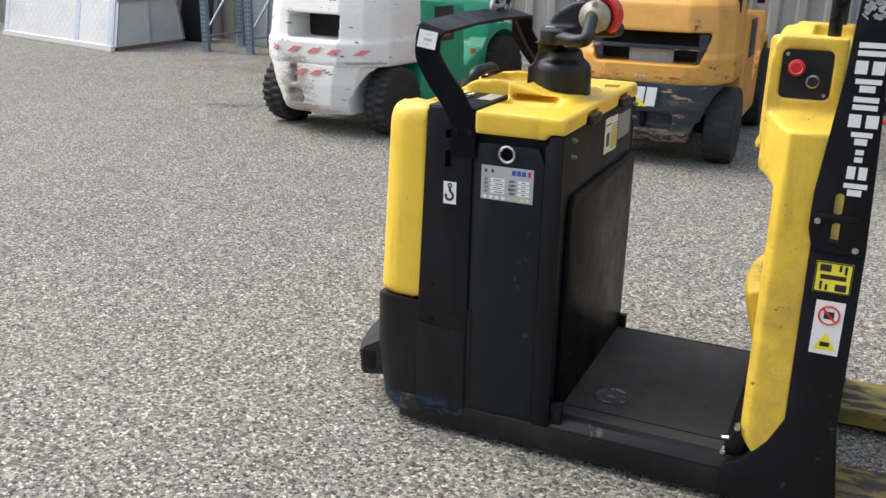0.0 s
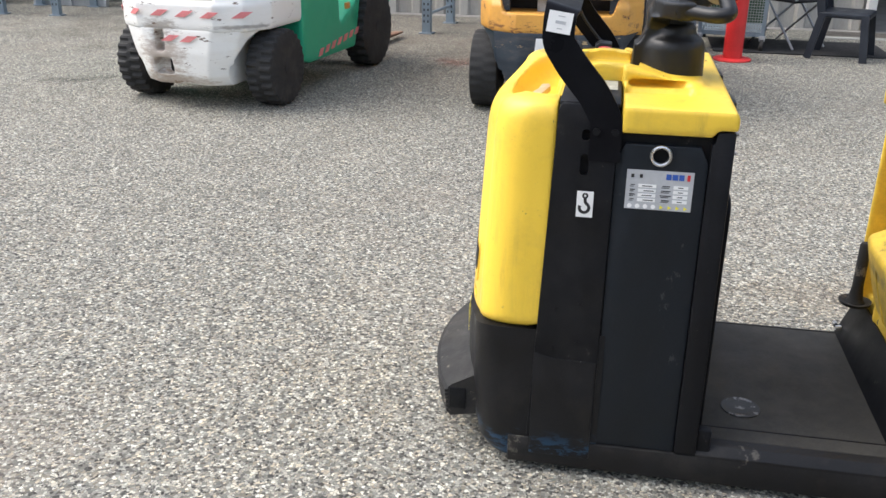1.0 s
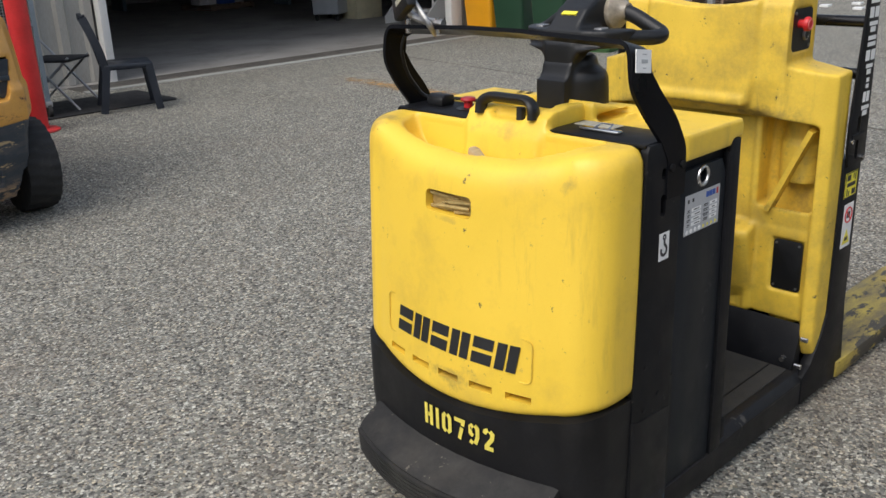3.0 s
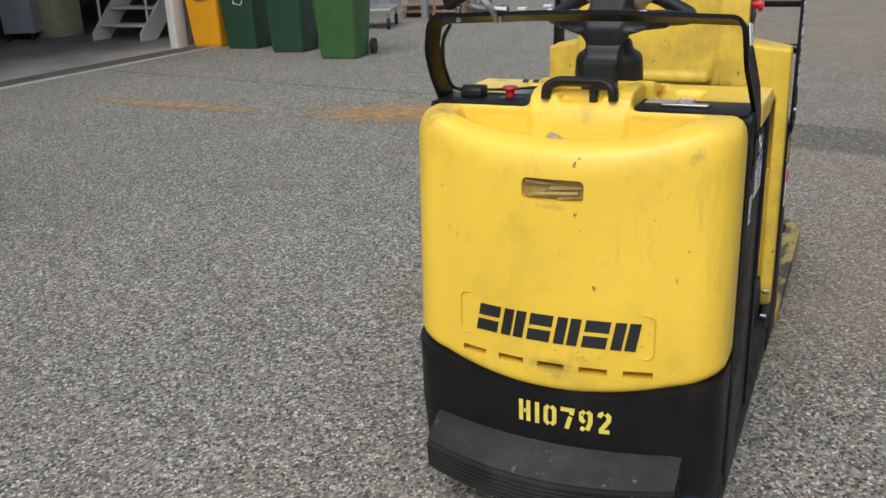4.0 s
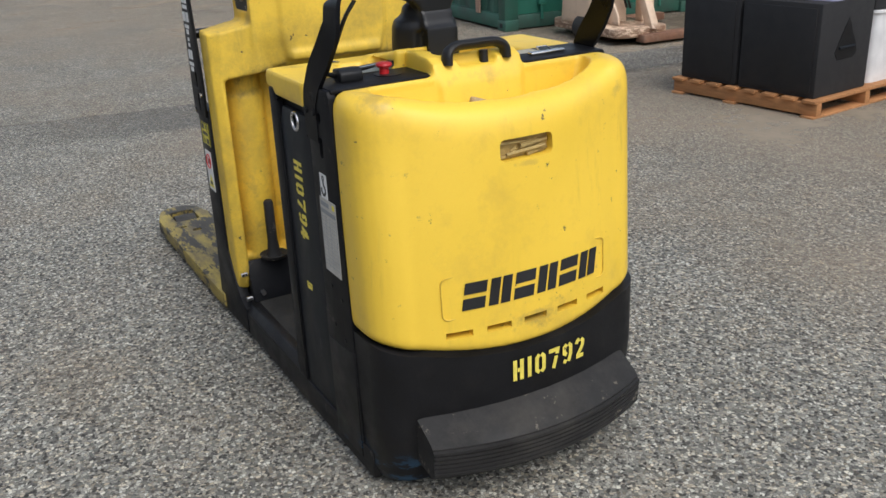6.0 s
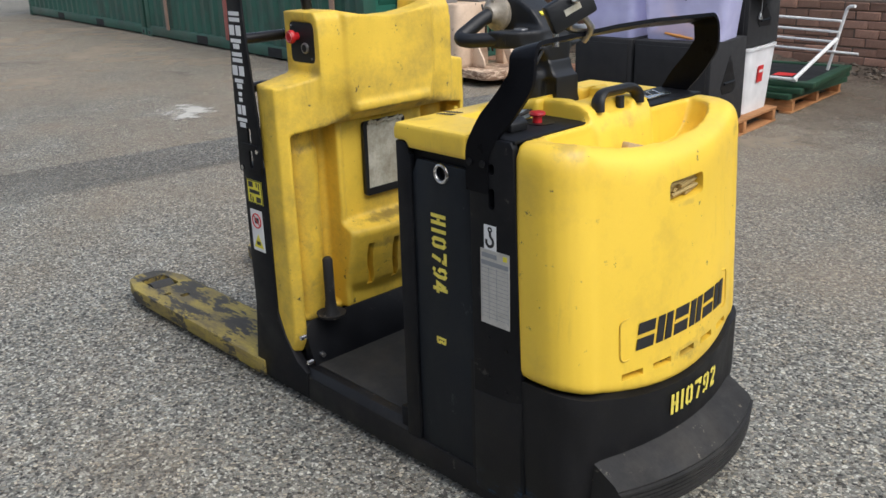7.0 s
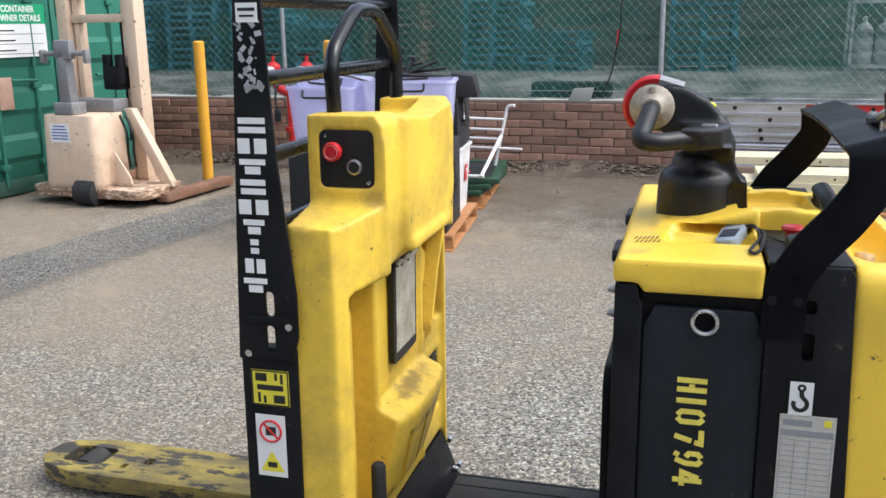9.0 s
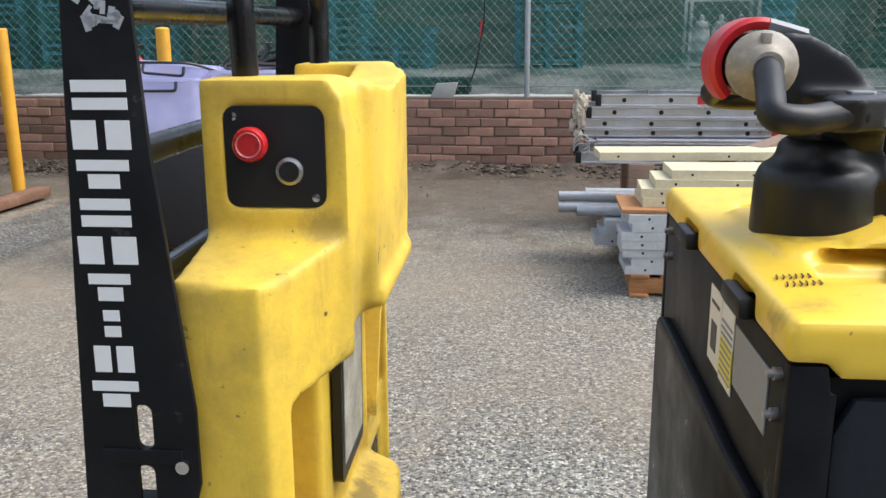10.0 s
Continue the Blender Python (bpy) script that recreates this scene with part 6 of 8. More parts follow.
    prism(bm, [(0.32, 0.26), (0.45, 0.22), (1.30, 0.22), (1.36, 0.40), (1.42, 0.62), (1.55, 0.72), (1.62, 0.95), (1.45, 1.0), (1.36, 0.62), (1.0, 0.45), (0.98, 0.98), (0.35, 1.04)], "x", -half - 0.01, half + 0.01)
    body = link("body", mould(bm, None, 0.018, 2), paint_body, t, "", 30)
    for s in (-1, 1):
        part("side_grille", prism(bmesh.new(), [(0.52, 0.70), (0.80, 0.70), (0.78, 0.98), (0.50, 0.98)], "x", s * (half + 0.004), s * (half + 0.018)), m_navy_fl, body)
        part("side_light", cube(s * (half + 0.012) - 0.012, s * (half + 0.012) + 0.012, 1.10, 1.17, 0.55, 0.60, 0.006), m_orangecord, body)
        part("fender", prism(bmesh.new(), arc(1.68, 0.33, 0.46, 0.46, 25, 165, 12) + arc(1.68, 0.33, 0.40, 0.40, 165, 25, 12), "x", s * (half - 0.16), s * (half + 0.01)), paint_body, body)
        for y0, y1 in ((0.10, 0.32), (1.62, 1.42)):
            part("guard_post", sweep(bmesh.new(), [(s * (half - 0.06), y0, 1.05), (s * (half - 0.08), y1, 2.05)], [(-0.03, -0.03), (0.03, -0.03), (0.03, 0.03), (-0.03, 0.03)]), m_blacksteel, t)
        wheel(t, s * (half - 0.05), 0.0, 0.272, 0.20, s, 0.45 if style else 1.0)
        wheel(t, s * (half - 0.04), 1.68, 0.335, 0.2, s, 0.3 if style else 1.0)
        part("mast_rail", cube(s * 0.30 - 0.04, s * 0.30 + 0.04, 2.02, 2.14, 0.08, 2.1, 0.006), m_blacksteel, t)
        part("fork_tine", prism(bmesh.new(), [(2.20, 0.05), (3.15, 0.05), (3.2, 0.065), (2.24, 0.095), (2.24, 0.55), (2.20, 0.55)], "x", s * 0.25 - 0.05, s * 0.25 + 0.05, bevel=0.004), m_rustbase, t)
        part("carriage_bar", cube(-0.45, 0.45, 2.15, 2.19, 0.16 if s < 0 else 0.46, 0.22 if s < 0 else 0.52, 0.004), m_blacksteel, t)
    part("guard_roof", cube(-half + 0.05, half - 0.05, 0.30, 1.46, 2.05, 2.10, 0.012), m_blacksteel, t)
    part("seat", prism(bmesh.new(), [(0.42, 1.03), (0.95, 1.03), (0.95, 1.12), (0.58, 1.14), (0.46, 1.52), (0.36, 1.50)], "x", -0.23, 0.23, bevel=0.03), m_speaker, t)
    part("axle", cyl(bmesh.new(), (-half + 0.08, 1.68, 0.335), (half - 0.08, 1.68, 0.335), 0.09, 14), m_blacksteel, t)
    part("steering_wheel", tube(bmesh.new(), [(0.16 * math.cos(a / 16 * 2 * math.pi), 1.32 - 0.06 * math.sin(a / 16 * 2 * math.pi), 1.24 + 0.14 * math.sin(a / 16 * 2 * math.pi)) for a in range(17)], 0.013, 8), m_blackplastic, t)
    part("rear_axle", cyl(bmesh.new(), (-half + 0.08, 0, 0.265), (half - 0.08, 0, 0.265), 0.07, 14), m_blacksteel, t)
    return t


forklift("forklift", pose(-4.07, 6.42, 0, 0, 0, -6.8), "scuffed white and green forklift parked on the yard", m_white_fl, m_white_fl, m_green_fl, 0.58, 0.57, 0)
forklift("forklift", pose(-1.545, 6.72, 0, 0, 0, 1.0), "weathered orange forklift with chipped navy counterweight", m_orange_fl, m_navy_fl, m_orange_fl, 0.56, 0.60, 1)


# ---- workshop building ----
def corrugated(name, p0, p1, h, label, material, pitch=0.30, depth=0.045, z0=0.0, kind="structure"):
    """A wall of ribbed sheet between two points."""
    a, b = Vector((*p0, 0)), Vector((*p1, 0))
    n = max(1, round((b - a).length / pitch))
    d = (b - a).normalized()
    out = Vector((d.y, -d.x, 0))
    prof = []
    for i in range(n):
        for f, e in ((0.0, 0), (0.52, 0), (0.62, 1), (0.90, 1)):
            prof.append(a + d * (i + f) * (b - a).length / n + out * e * depth)
    prof.append(b)
    bm = bmesh.new()
    front = [[bm.verts.new((p.x, p.y, z)) for z in (z0, h)] for p in prof]
    back = [[bm.verts.new((p.x - out.x * 0.06, p.y - out.y * 0.06, z)) for z in (z0, h)] for p in (a, b)]
    for q, r in zip(front, front[1:]):
        bm.faces.new((q[0], r[0], r[1], q[1]))
    bm.faces.new((back[0][0], back[0][1], back[1][1], back[1][0]))
    bm.faces.new((front[0][0], front[0][1], back[0][1], back[0][0]))
    bm.faces.new((front[-1][0], back[1][0], back[1][1], front[-1][1]))
    bm.faces.new([q[1] for q in front] + [back[1][1], back[0][1]])
    return tagged(part(name, bm, material, None, "", 20), label, "wall", "", kind)


corrugated("wall_north", (-22, 11.45), (1.50, 11.45), 4.6, "weathered grey corrugated steel workshop wall", m_corr)
corrugated("wall_north_upper", (1.50, 11.45), (7.10, 11.45), 4.6, "corrugated steel above the workshop opening", m_corr, z0=3.4)
corrugated("wall_north_side", (7.10, 11.45), (7.9, 11.45), 4.6, "corrugated steel beside the workshop opening", m_corr)
for x0, x1 in ((1.50, 1.59), (6.88, 7.10)):
    tagged(part("door_frame", cube(x0, x1, 11.27, 11.41, 0, 3.4, 0.006), m_whitepaint), "white painted steel door post with scuffs", "door post", "", "structure")
tagged(part("kerb_strip", cube(1.0, 7.3, 10.74, 10.86, -0.02, 0.010, 0.004), m_neighbour), "pale concrete edge along the drain", "kerb", "", "structure")
bm = bmesh.new()
box(bm, 1.0, 7.3, 10.865, 10.885, -0.02, 0.010)
box(bm, 1.0, 7.3, 11.225, 11.245, -0.02, 0.010)
for i in range(6):
    y = 10.90 + i * 0.055
    box(bm, 1.0, 7.3, y, y + 0.034, -0.02, 0.008)
drain = part("drain_grate", bm, m_draingrate)
tagged(drain, "long dark steel drain grate across the workshop door", "drain grate", "", "structure")
sheet("workshop_floor", -6, 14, 11.245, 24, 0.006, m_concrete_in, "dark smooth concrete workshop floor", "floor")
for nm, c in (("interior_wall_back", (-6, 14, 24, 24.15, 0, 4.6)), ("interior_wall_left", (-6.15, -6, 11.55, 24.15, 0, 4.6)), ("interior_wall_right", (14, 14.15, 11.3, 24.15, 0, 4.6)), ("interior_wall_front", (7.9, 14.15, 11.46, 11.6, 0, 4.6))):
    tagged(part(nm, cube(*c), m_inwall), "dim lined workshop wall", "wall", "", "structure")
tagged(part("ceiling", cube(-6.15, 14.15, 11.50, 24.15, 4.6, 4.75), m_inwall), "dim workshop roof lining", "ceiling", "", "structure")


def slatted_pallet(name, m, label, w=1.16, d=1.16, material=None, group="pallets", boards=8):
    material = material or m_pallet
    t = thing(name, m, label, "pallet", group)
    for i in range(3):
        y = -d / 2 + 0.05 + i * (d - 0.1) / 2
        part("bearer", cube(-w / 2, w / 2, y - 0.025, y + 0.025, 0.018, 0.098, 0.003), material, t)
    for i in range(boards):
        x = -w / 2 + 0.05 + i * (w - 0.1) / (boards - 1)
        part("top_board", cube(x - 0.048, x + 0.048, -d / 2, d / 2, 0.098, 0.118, 0.003), material, t)
        if i in (0, boards // 2, boards - 1):
            part("bottom_board", cube(x - 0.048, x + 0.048, -d / 2, d / 2, 0.0, 0.018, 0.003), material, t)
    return t


def stairs_thing():
    t = thing("step_stairs", pose(8.25, 13.05, 0.006, 0, 0, 0), "white painted steel steps inside the workshop", "steps")
    for x in (-0.5, 0.5):
        part("stringer", prism(bmesh.new(), [(0.75, 0), (0.42, 0), (-0.65, 1.0), (-0.55, 1.2), (-0.40, 1.2), (0.75, 0.12)], "x", x - 0.02, x + 0.02), m_whitepaint, t)
    for i in range(4):
        part("tread", cube(-0.48, 0.48, 0.30 - i * 0.27, 0.62 - i * 0.27, 0.20 + i * 0.25, 0.24 + i * 0.25, 0.004), m_whitepaint, t)
    for x in (-0.5, 0.5):
        for y, z in ((0.55, 0.15), (0.1, 0.6), (-0.45, 1.1)):
            part("rail_post", tube(bmesh.new(), [(x, y, z), (x, y, z + 0.95)], 0.02, 8), m_whitepaint, t)
        part("hand_rail", tube(bmesh.new(), [(x, 0.55, 1.1), (x, -0.45, 2.05)], 0.02, 8), m_whitepaint, t)
    t.matrix_basis = pose(8.25, 13.05, 0.006, 0, 0, 90)
    return t


stairs_thing()
slatted_pallet("pallet", pose(8.0, 20.0, 0.006, 0, 0, 8), "weathered pallet in the dark workshop", material=m_palletgrey)
for x, y, w, h, mt, lab in ((7.6, 19.9, 0.42, 0.62, m_tubwhite, "milky plastic crate on a pallet"), (8.05, 19.85, 0.40, 0.66, m_blue, "blue plastic tub on a pallet"), (8.42, 20.0, 0.34, 0.6, m_greysticker, "grey carton on a pallet")):
    tagged(part("crate", prism(bmesh.new(), rect_round(x - w / 2, x + w / 2, y - 0.2, y + 0.2, 0.03), "z", 0.126, 0.126 + h, rect_round(x - w / 2 - 0.02, x + w / 2 + 0.02, y - 0.22, y + 0.22, 0.03)), mt), lab, "crate")
t = thing("storage_trolley", pose(7.55, 15.1, 0.006, 0, 0, 30), "grey steel trolley cabinet on castors in the workshop", "trolley")
part("cabinet", cube(-0.35, 0.35, -0.25, 0.25, 0.12, 1.0, 0.01), m_greysticker, t)
for x in (-0.3, 0.3):
    for y in (-0.2, 0.2):
        part("castor", lathe(bmesh.new(), [(0.03, y - 0.02), (0.055, y - 0.015), (0.055, y + 0.015), (0.03, y + 0.02)], (x, 0, 0.055), "y", 16), m_tyre, t)
tagged(part("cupboard", cube(7.75, 8.35, 14.65, 15.1, 0.006, 1.3, 0.01), m_planks), "beige cupboard standing in the workshop", "cupboard")
for x, y, s in ((3.4, 21, 1.2), (5.6, 22, 1.0), (10.5, 19.5, 1.1)):
    t = thing("shelf_rack", pose(x, y, 0.006), "dark storage rack deep in the workshop", "rack", "workshop racks")
    for a in (-s, s):
        part("upright", cube(a - 0.04, a + 0.04, -0.3, 0.3, 0, 2.4), m_rackblue, t)
    for z in (0.3, 1.1, 1.9):
        part("shelf", cube(-s, s, -0.3, 0.3, z, z + 0.05), m_rackblue, t)


# ---- things along the workshop wall ----
def rack_frame(m):
    t = thing("rack_frame", m, "blue-grey perforated steel rack upright frame", "rack", "rack frames")
    for y in (0.0, 0.85):
        bm = prism(bmesh.new(), [(-0.045, y - 0.035), (0.045, y - 0.035), (0.045, y + 0.035), (0.03, y + 0.035), (0.03, y - 0.02), (-0.03, y - 0.02), (-0.03, y + 0.035), (-0.045, y + 0.035)], "z", 0.01, 3.2)
        up = part("upright", bm, m_rackblue, t, "", 0)
        holes = bmesh.new()
        for k in range(26):
            for x in (-0.022, 0.022):
                box(holes, x - 0.007, x + 0.007, y - 0.0365, y - 0.0345, 0.12 + k * 0.06, 0.145 + k * 0.06)
        tagged(part("slot_row", holes, m_grill, up, "", 0), kind="stuff")
        part("foot", cube(-0.075, 0.075, y - 0.06, y + 0.06, 0, 0.012), m_rackblue, t)
    for a, b, z0, z1 in ((0, 0.85, 0.2, 0.2), (0, 0.85, 0.25, 1.0), (0.85, 0, 1.0, 1.75), (0, 0.85, 1.75, 2.5)):
        part("brace", tube(bmesh.new(), [(0, a, z0), (0, b, z1)], 0.016, 6), m_rackblue, t)
    return t


rf = rack_frame(pose(-3.22, 9.9, 0, 0, 0, -6))
copy_thing(rf, pose(-0.49, 9.62, 0, 0, 0, 3))
copy_thing(rf, pose(-8.45, 10.0, 0, 0, 0, 4))
copy_thing(rf, pose(-7.75, 10.05, 0, 0, 0, 2))


def canopy_box():
    t = thing("tray_canopy", pose(-9.42, 9.24, 0, 0, 0, 0), "aluminium checker plate box standing on the yard", "tool box")
    side = Vector((-2.88, 0.70, 0)).normalized()
    back = Vector((-0.05, 1.5, 0)).normalized()
    L, W, H = 2.96, 1.5, 1.25
    lean = Vector((0.0, 0.42, 0))
    base = [Vector((0, 0, 0.05)), side * L + Vector((0, 0, 0.05)), side * L + back * W + Vector((0, 0, 0.05)), back * W + Vector((0, 0, 0.05))]
    topc = [base[0] + lean * 0.9 + side * 0.15, base[1] + lean * 0.9 - side * 0.0, base[2] - back * 0.1, base[3] - back * 0.1 + side * 0.15]
    topc = [Vector((p.x, p.y, H)) for p in topc]
    bm = loft(bmesh.new(), [base, topc])
    part("shell", bm, m_checker, t, "", 0)
    n = (topc[0] - base[0]).normalized()
    up = facing(base[0], side * -1, n)
    out = side.cross(n).normalized()
    out = out if out.y < 0 else -out
    bm = bmesh.new()
    for i in range(40):
        for j in range(15):
            p = base[0] + side * (0.12 + i * 0.07) + n * (0.08 + j * 0.075) + out * 0.002
            d = (side + n * (1 if (i + j) % 2 else -1)).normalized() * 0.022
            e = out.cross(d).normalized() * 0.006
            vs = [bm.verts.new(p - d), bm.verts.new(p + e), bm.verts.new(p + d), bm.verts.new(p - e)]
            tip = bm.verts.new(p + out * 0.004)
            for k in range(4):
                bm.faces.new((vs[k], vs[(k + 1) % 4], tip))
    tagged(part("tread_bar", bm, m_checker, t, "", 0), kind="stuff")
    for f in (0.02, 0.30, 0.985):
        p = base[0] + side * L * f + out * 0.01
        part("edge_rail", sweep(bmesh.new(), [p, p + n * 1.2], [(-0.03, -0.012), (0.03, -0.012), (0.03, 0.012), (-0.03, 0.012)]), m_alu, t)
    part("sill", sweep(bmesh.new(), [base[0] + out * 0.02 - side * 0.05, base[1] + out * 0.02], [(-0.03, -0.05), (0.03, -0.05), (0.03, 0.02), (-0.03, 0.02)]), m_whitepaint, t)
    # framed end
    e0, e1 = base[0], base[3]
    q = Vector((0.012, 0, 0))
    for f in (0.03, 0.5, 0.97):
        p = e0.lerp(e1, f) + q
        r = topc[0].lerp(topc[3], f) + q
        part("end_rib", sweep(bmesh.new(), [p, r], [(-0.02, -0.015), (0.02, -0.015), (0.02, 0.015), (-0.02, 0.015)]), m_alu, t)
    part("end_rib", sweep(bmesh.new(), [e0.lerp(topc[0], 0.5) + q, e1.lerp(topc[3], 0.5) + q], [(-0.02, -0.015), (0.02, -0.015), (0.02, 0.015), (-0.02, 0.015)]), m_alu, t)
    part("foot_rail", cube(-0.2, 0.0, 0.1, 1.4, 0.0, 0.05), m_palletgrey, t)
    return t


canopy_box()
t = thing("dark_sheet", pose(-9.35, 10.85, 0, -12, 0, 4), "dark sheet leaning against the workshop wall", "panel")
part("sheet", cube(-0.3, 0.25, -0.02, 0.02, 0.0, 1.4, 0.004), m_blackplastic, t)
t = thing("metal_sheet", pose(-8.1, 10.9, 0, -8, 0, 2), "ribbed grey steel panel leaning on the wall", "panel")
part("sheet", cube(-0.5, 0.5, -0.02, 0.02, 0.0, 1.3, 0.004), m_galv, t)
for x in (-0.48, 0, 0.48):
    part("rib", cube(x - 0.02, x + 0.02, -0.05, -0.02, 0, 1.3), m_galv, t)


def wire_bundle():
    bm = bmesh.new()
    for i in range(34):
        z = 0.35 + i * 0.016
        tube(bm, [(-0.35 + random.uniform(-0.03, 0.03), -0.12, z), (-0.1, -0.2, z + random.uniform(-0.01, 0.01)), (0.35 + random.uniform(-0.06, 0.06), -0.1 + random.uniform(-0.03, 0.03), z)], 0.005, 5)
    t = thing("mesh_stack", pose(-2.95, 10.2, 0, 0, 0, 20), "bundle of grey wire mesh sheets on a stand", "mesh stack")
    tagged(part("wire", bm, m_galv, t), kind="stuff")
    part("stand", cube(-0.3, 0.3, -0.2, 0.1, 0, 0.33, 0.01), m_palletgrey, t)


t = thing("spare_tyre", pose(-0.80, 9.3, 0, 0, 0, 25), "worn black solid tyre leaning beside the orange forklift", "tyre")
bm = lathe(bmesh.new(), [(0.20, -0.10), (0.33, -0.115), (0.37, -0.08), (0.37, 0.08), (0.33, 0.115), (0.20, 0.10), (0.18, 0.0)], (0, 0, 0), "x", 36)
bmesh.ops.transform(bm, matrix=pose(0, 0, 0.385, 0, 18, 0), verts=bm.verts)
part("tread", bm, m_tyre, t)


def cage_trolley():
    t = thing("cage_trolley", pose(-0.09, 9.72, 0, 0, 0, -8), "blue-grey wire mesh cage trolley on castors", "trolley")
    for x in (-0.30, 0.30):
        for y in (-0.0, 0.75):
            part("corner_post", cube(x - 0.018, x + 0.018, y - 0.018, y + 0.018, 0.14, 1.6), m_rackblue, t)
            c = part("castor", lathe(bmesh.new(), [(0.03, -0.02), (0.062, -0.016), (0.062, 0.016), (0.03, 0.02)], (x, y, 0.062), "x", 18), m_tyre, t)
            part("fork_bracket", cube(x - 0.03, x + 0.03, y - 0.03, y + 0.03, 0.10, 0.15, 0.004), m_galv, c)
    for z in (0.14, 0.82, 1.56):
        for y in (0.0, 0.75):
            part("rail", cube(-0.30, 0.30, y - 0.016, y + 0.016, z, z + 0.04), m_rackblue, t)
    for x in (-0.3, 0.3):
        part("rail", cube(x - 0.016, x + 0.016, 0, 0.75, 0.14, 0.18), m_rackblue, t)
    bm = bmesh.new()
    for i in range(24):
        x = -0.29 + i * 0.58 / 23
        box(bm, x - 0.002, x + 0.002, -0.004, 0.0, 0.18, 1.56)
    for i in range(52):
        z = 0.19 + i * 0.0265
        box(bm, -0.29, 0.29, -0.004, 0.0, z - 0.002, z + 0.002)
    part("mesh_panel", bm, m_galv, t, "", 0)
    part("deck", cube(-0.3, 0.3, 0, 0.75, 0.15, 0.17), m_rackblue, t)
    part("back_sheet", cube(-0.29, 0.29, 0.73, 0.74, 0.18, 1.5), m_bingreen, t)
    part("side_sheet", cube(0.302, 0.308, 0.02, 0.73, 0.18, 1.5), m_rackblue, t)
    return t


cage_trolley()
t = thing("bollard", pose(-0.11, 9.13, 0), "red painted steel bollard on a round base", "bollard")
part("tube", cyl(bmesh.new(), (0, 0, 0.012), (0, 0, 1.15), 0.088, 24), m_redpaint, t)
part("base_plate", lathe(bmesh.new(), [(0.175, 0), (0.175, 0.012), (0.16, 0.02), (0.09, 0.024)], seg=28), m_redpaint, t)
part("cap", lathe(bmesh.new(), [(0.088, 1.15), (0.088, 1.17), (0.05, 1.2), (0.01, 1.21)], seg=24), m_redpaint, t)


def plastic_chair(m, label):
    t = thing("plastic_chair", m, label, "chair", "plastic chairs")
    for x in (-0.21, 0.21):
        part("leg", sweep(bmesh.new(), [(x * 1.18, -0.24, 0), (x, -0.19, 0.42)], [(-0.034, -0.028), (0.034, -0.022), (0.030, 0.028), (-0.030, 0.022)]), m_navyplastic, t)
        part("leg", sweep(bmesh.new(), [(x * 1.18, 0.26, 0), (x, 0.18, 0.42)], [(-0.034, -0.028), (0.034, -0.022), (0.030, 0.028), (-0.030, 0.022)]), m_navyplastic, t)
        part("back_stile", sweep(bmesh.new(), rounded([(x, 0.19, 0.40), (x * 0.98, 0.23, 0.60), (x * 0.8, 0.32, 0.86)], 0.1), [(-0.036, -0.014), (0.036, -0.014), (0.036, 0.014), (-0.036, 0.014)]), m_navyplastic, t)
    bm = prism(bmesh.new(), rect_round(-0.235, 0.235, -0.23, 0.22, 0.06), "z", 0.385, 0.435, bevel=0.012)
    part("seat", bm, m_navyplastic, t)
    part("back_rail", sweep(bmesh.new(), rounded([(-0.17, 0.32, 0.85), (0, 0.355, 0.87), (0.17, 0.32, 0.85)], 0.1), [(-0.012, -0.03), (0.012, -0.03), (0.012, 0.03), (-0.012, 0.03)]), m_navyplastic, t)
    for x in (-0.1, 0, 0.1):
        part("back_slat", sweep(bmesh.new(), [(x, 0.20, 0.43), (x * 0.9, 0.345, 0.86)], [(-0.040, -0.006), (0.040, -0.006), (0.040, 0.006), (-0.040, 0.006)]), m_navyplastic, t)
    return t


plastic_chair(pose(0.93, 9.56, 0, 0, 0, 70), "dark navy plastic chair standing on the yard")
t = thing("folding_chair", pose(0.50, 10.15, 0.012, 0, 0, 40), "folding camp chair with metal legs and dark seat", "chair")
for x in (-0.22, 0.22):
    part("cross_leg", tube(bmesh.new(), [(x, -0.3, 0), (x, 0.25, 0.62)], 0.012, 8), m_galv, t)
    part("cross_leg", tube(bmesh.new(), [(x * 0.9, 0.3, 0), (x * 0.9, -0.25, 0.48)], 0.012, 8), m_galv, t)
    part("back_tube", tube(bmesh.new(), [(x, 0.25, 0.62), (x, 0.36, 0.95)], 0.012, 8), m_galv, t)
part("seat_sling", cube(-0.22, 0.22, -0.25, 0.2, 0.44, 0.465, 0.008), m_speaker, t)
part("back_sling", prism(bmesh.new(), [(0.27, 0.66), (0.285, 0.66), (0.375, 0.95), (0.36, 0.95)], "x", -0.22, 0.22), m_speaker, t)
tagged(part("floor_mat", prism(bmesh.new(), rect_round(-0.25, 1.42, 9.55, 10.45, 0.05), "z", 0.002, 0.012), m_speaker), "black rubber mat lying by the workshop wall", "mat")


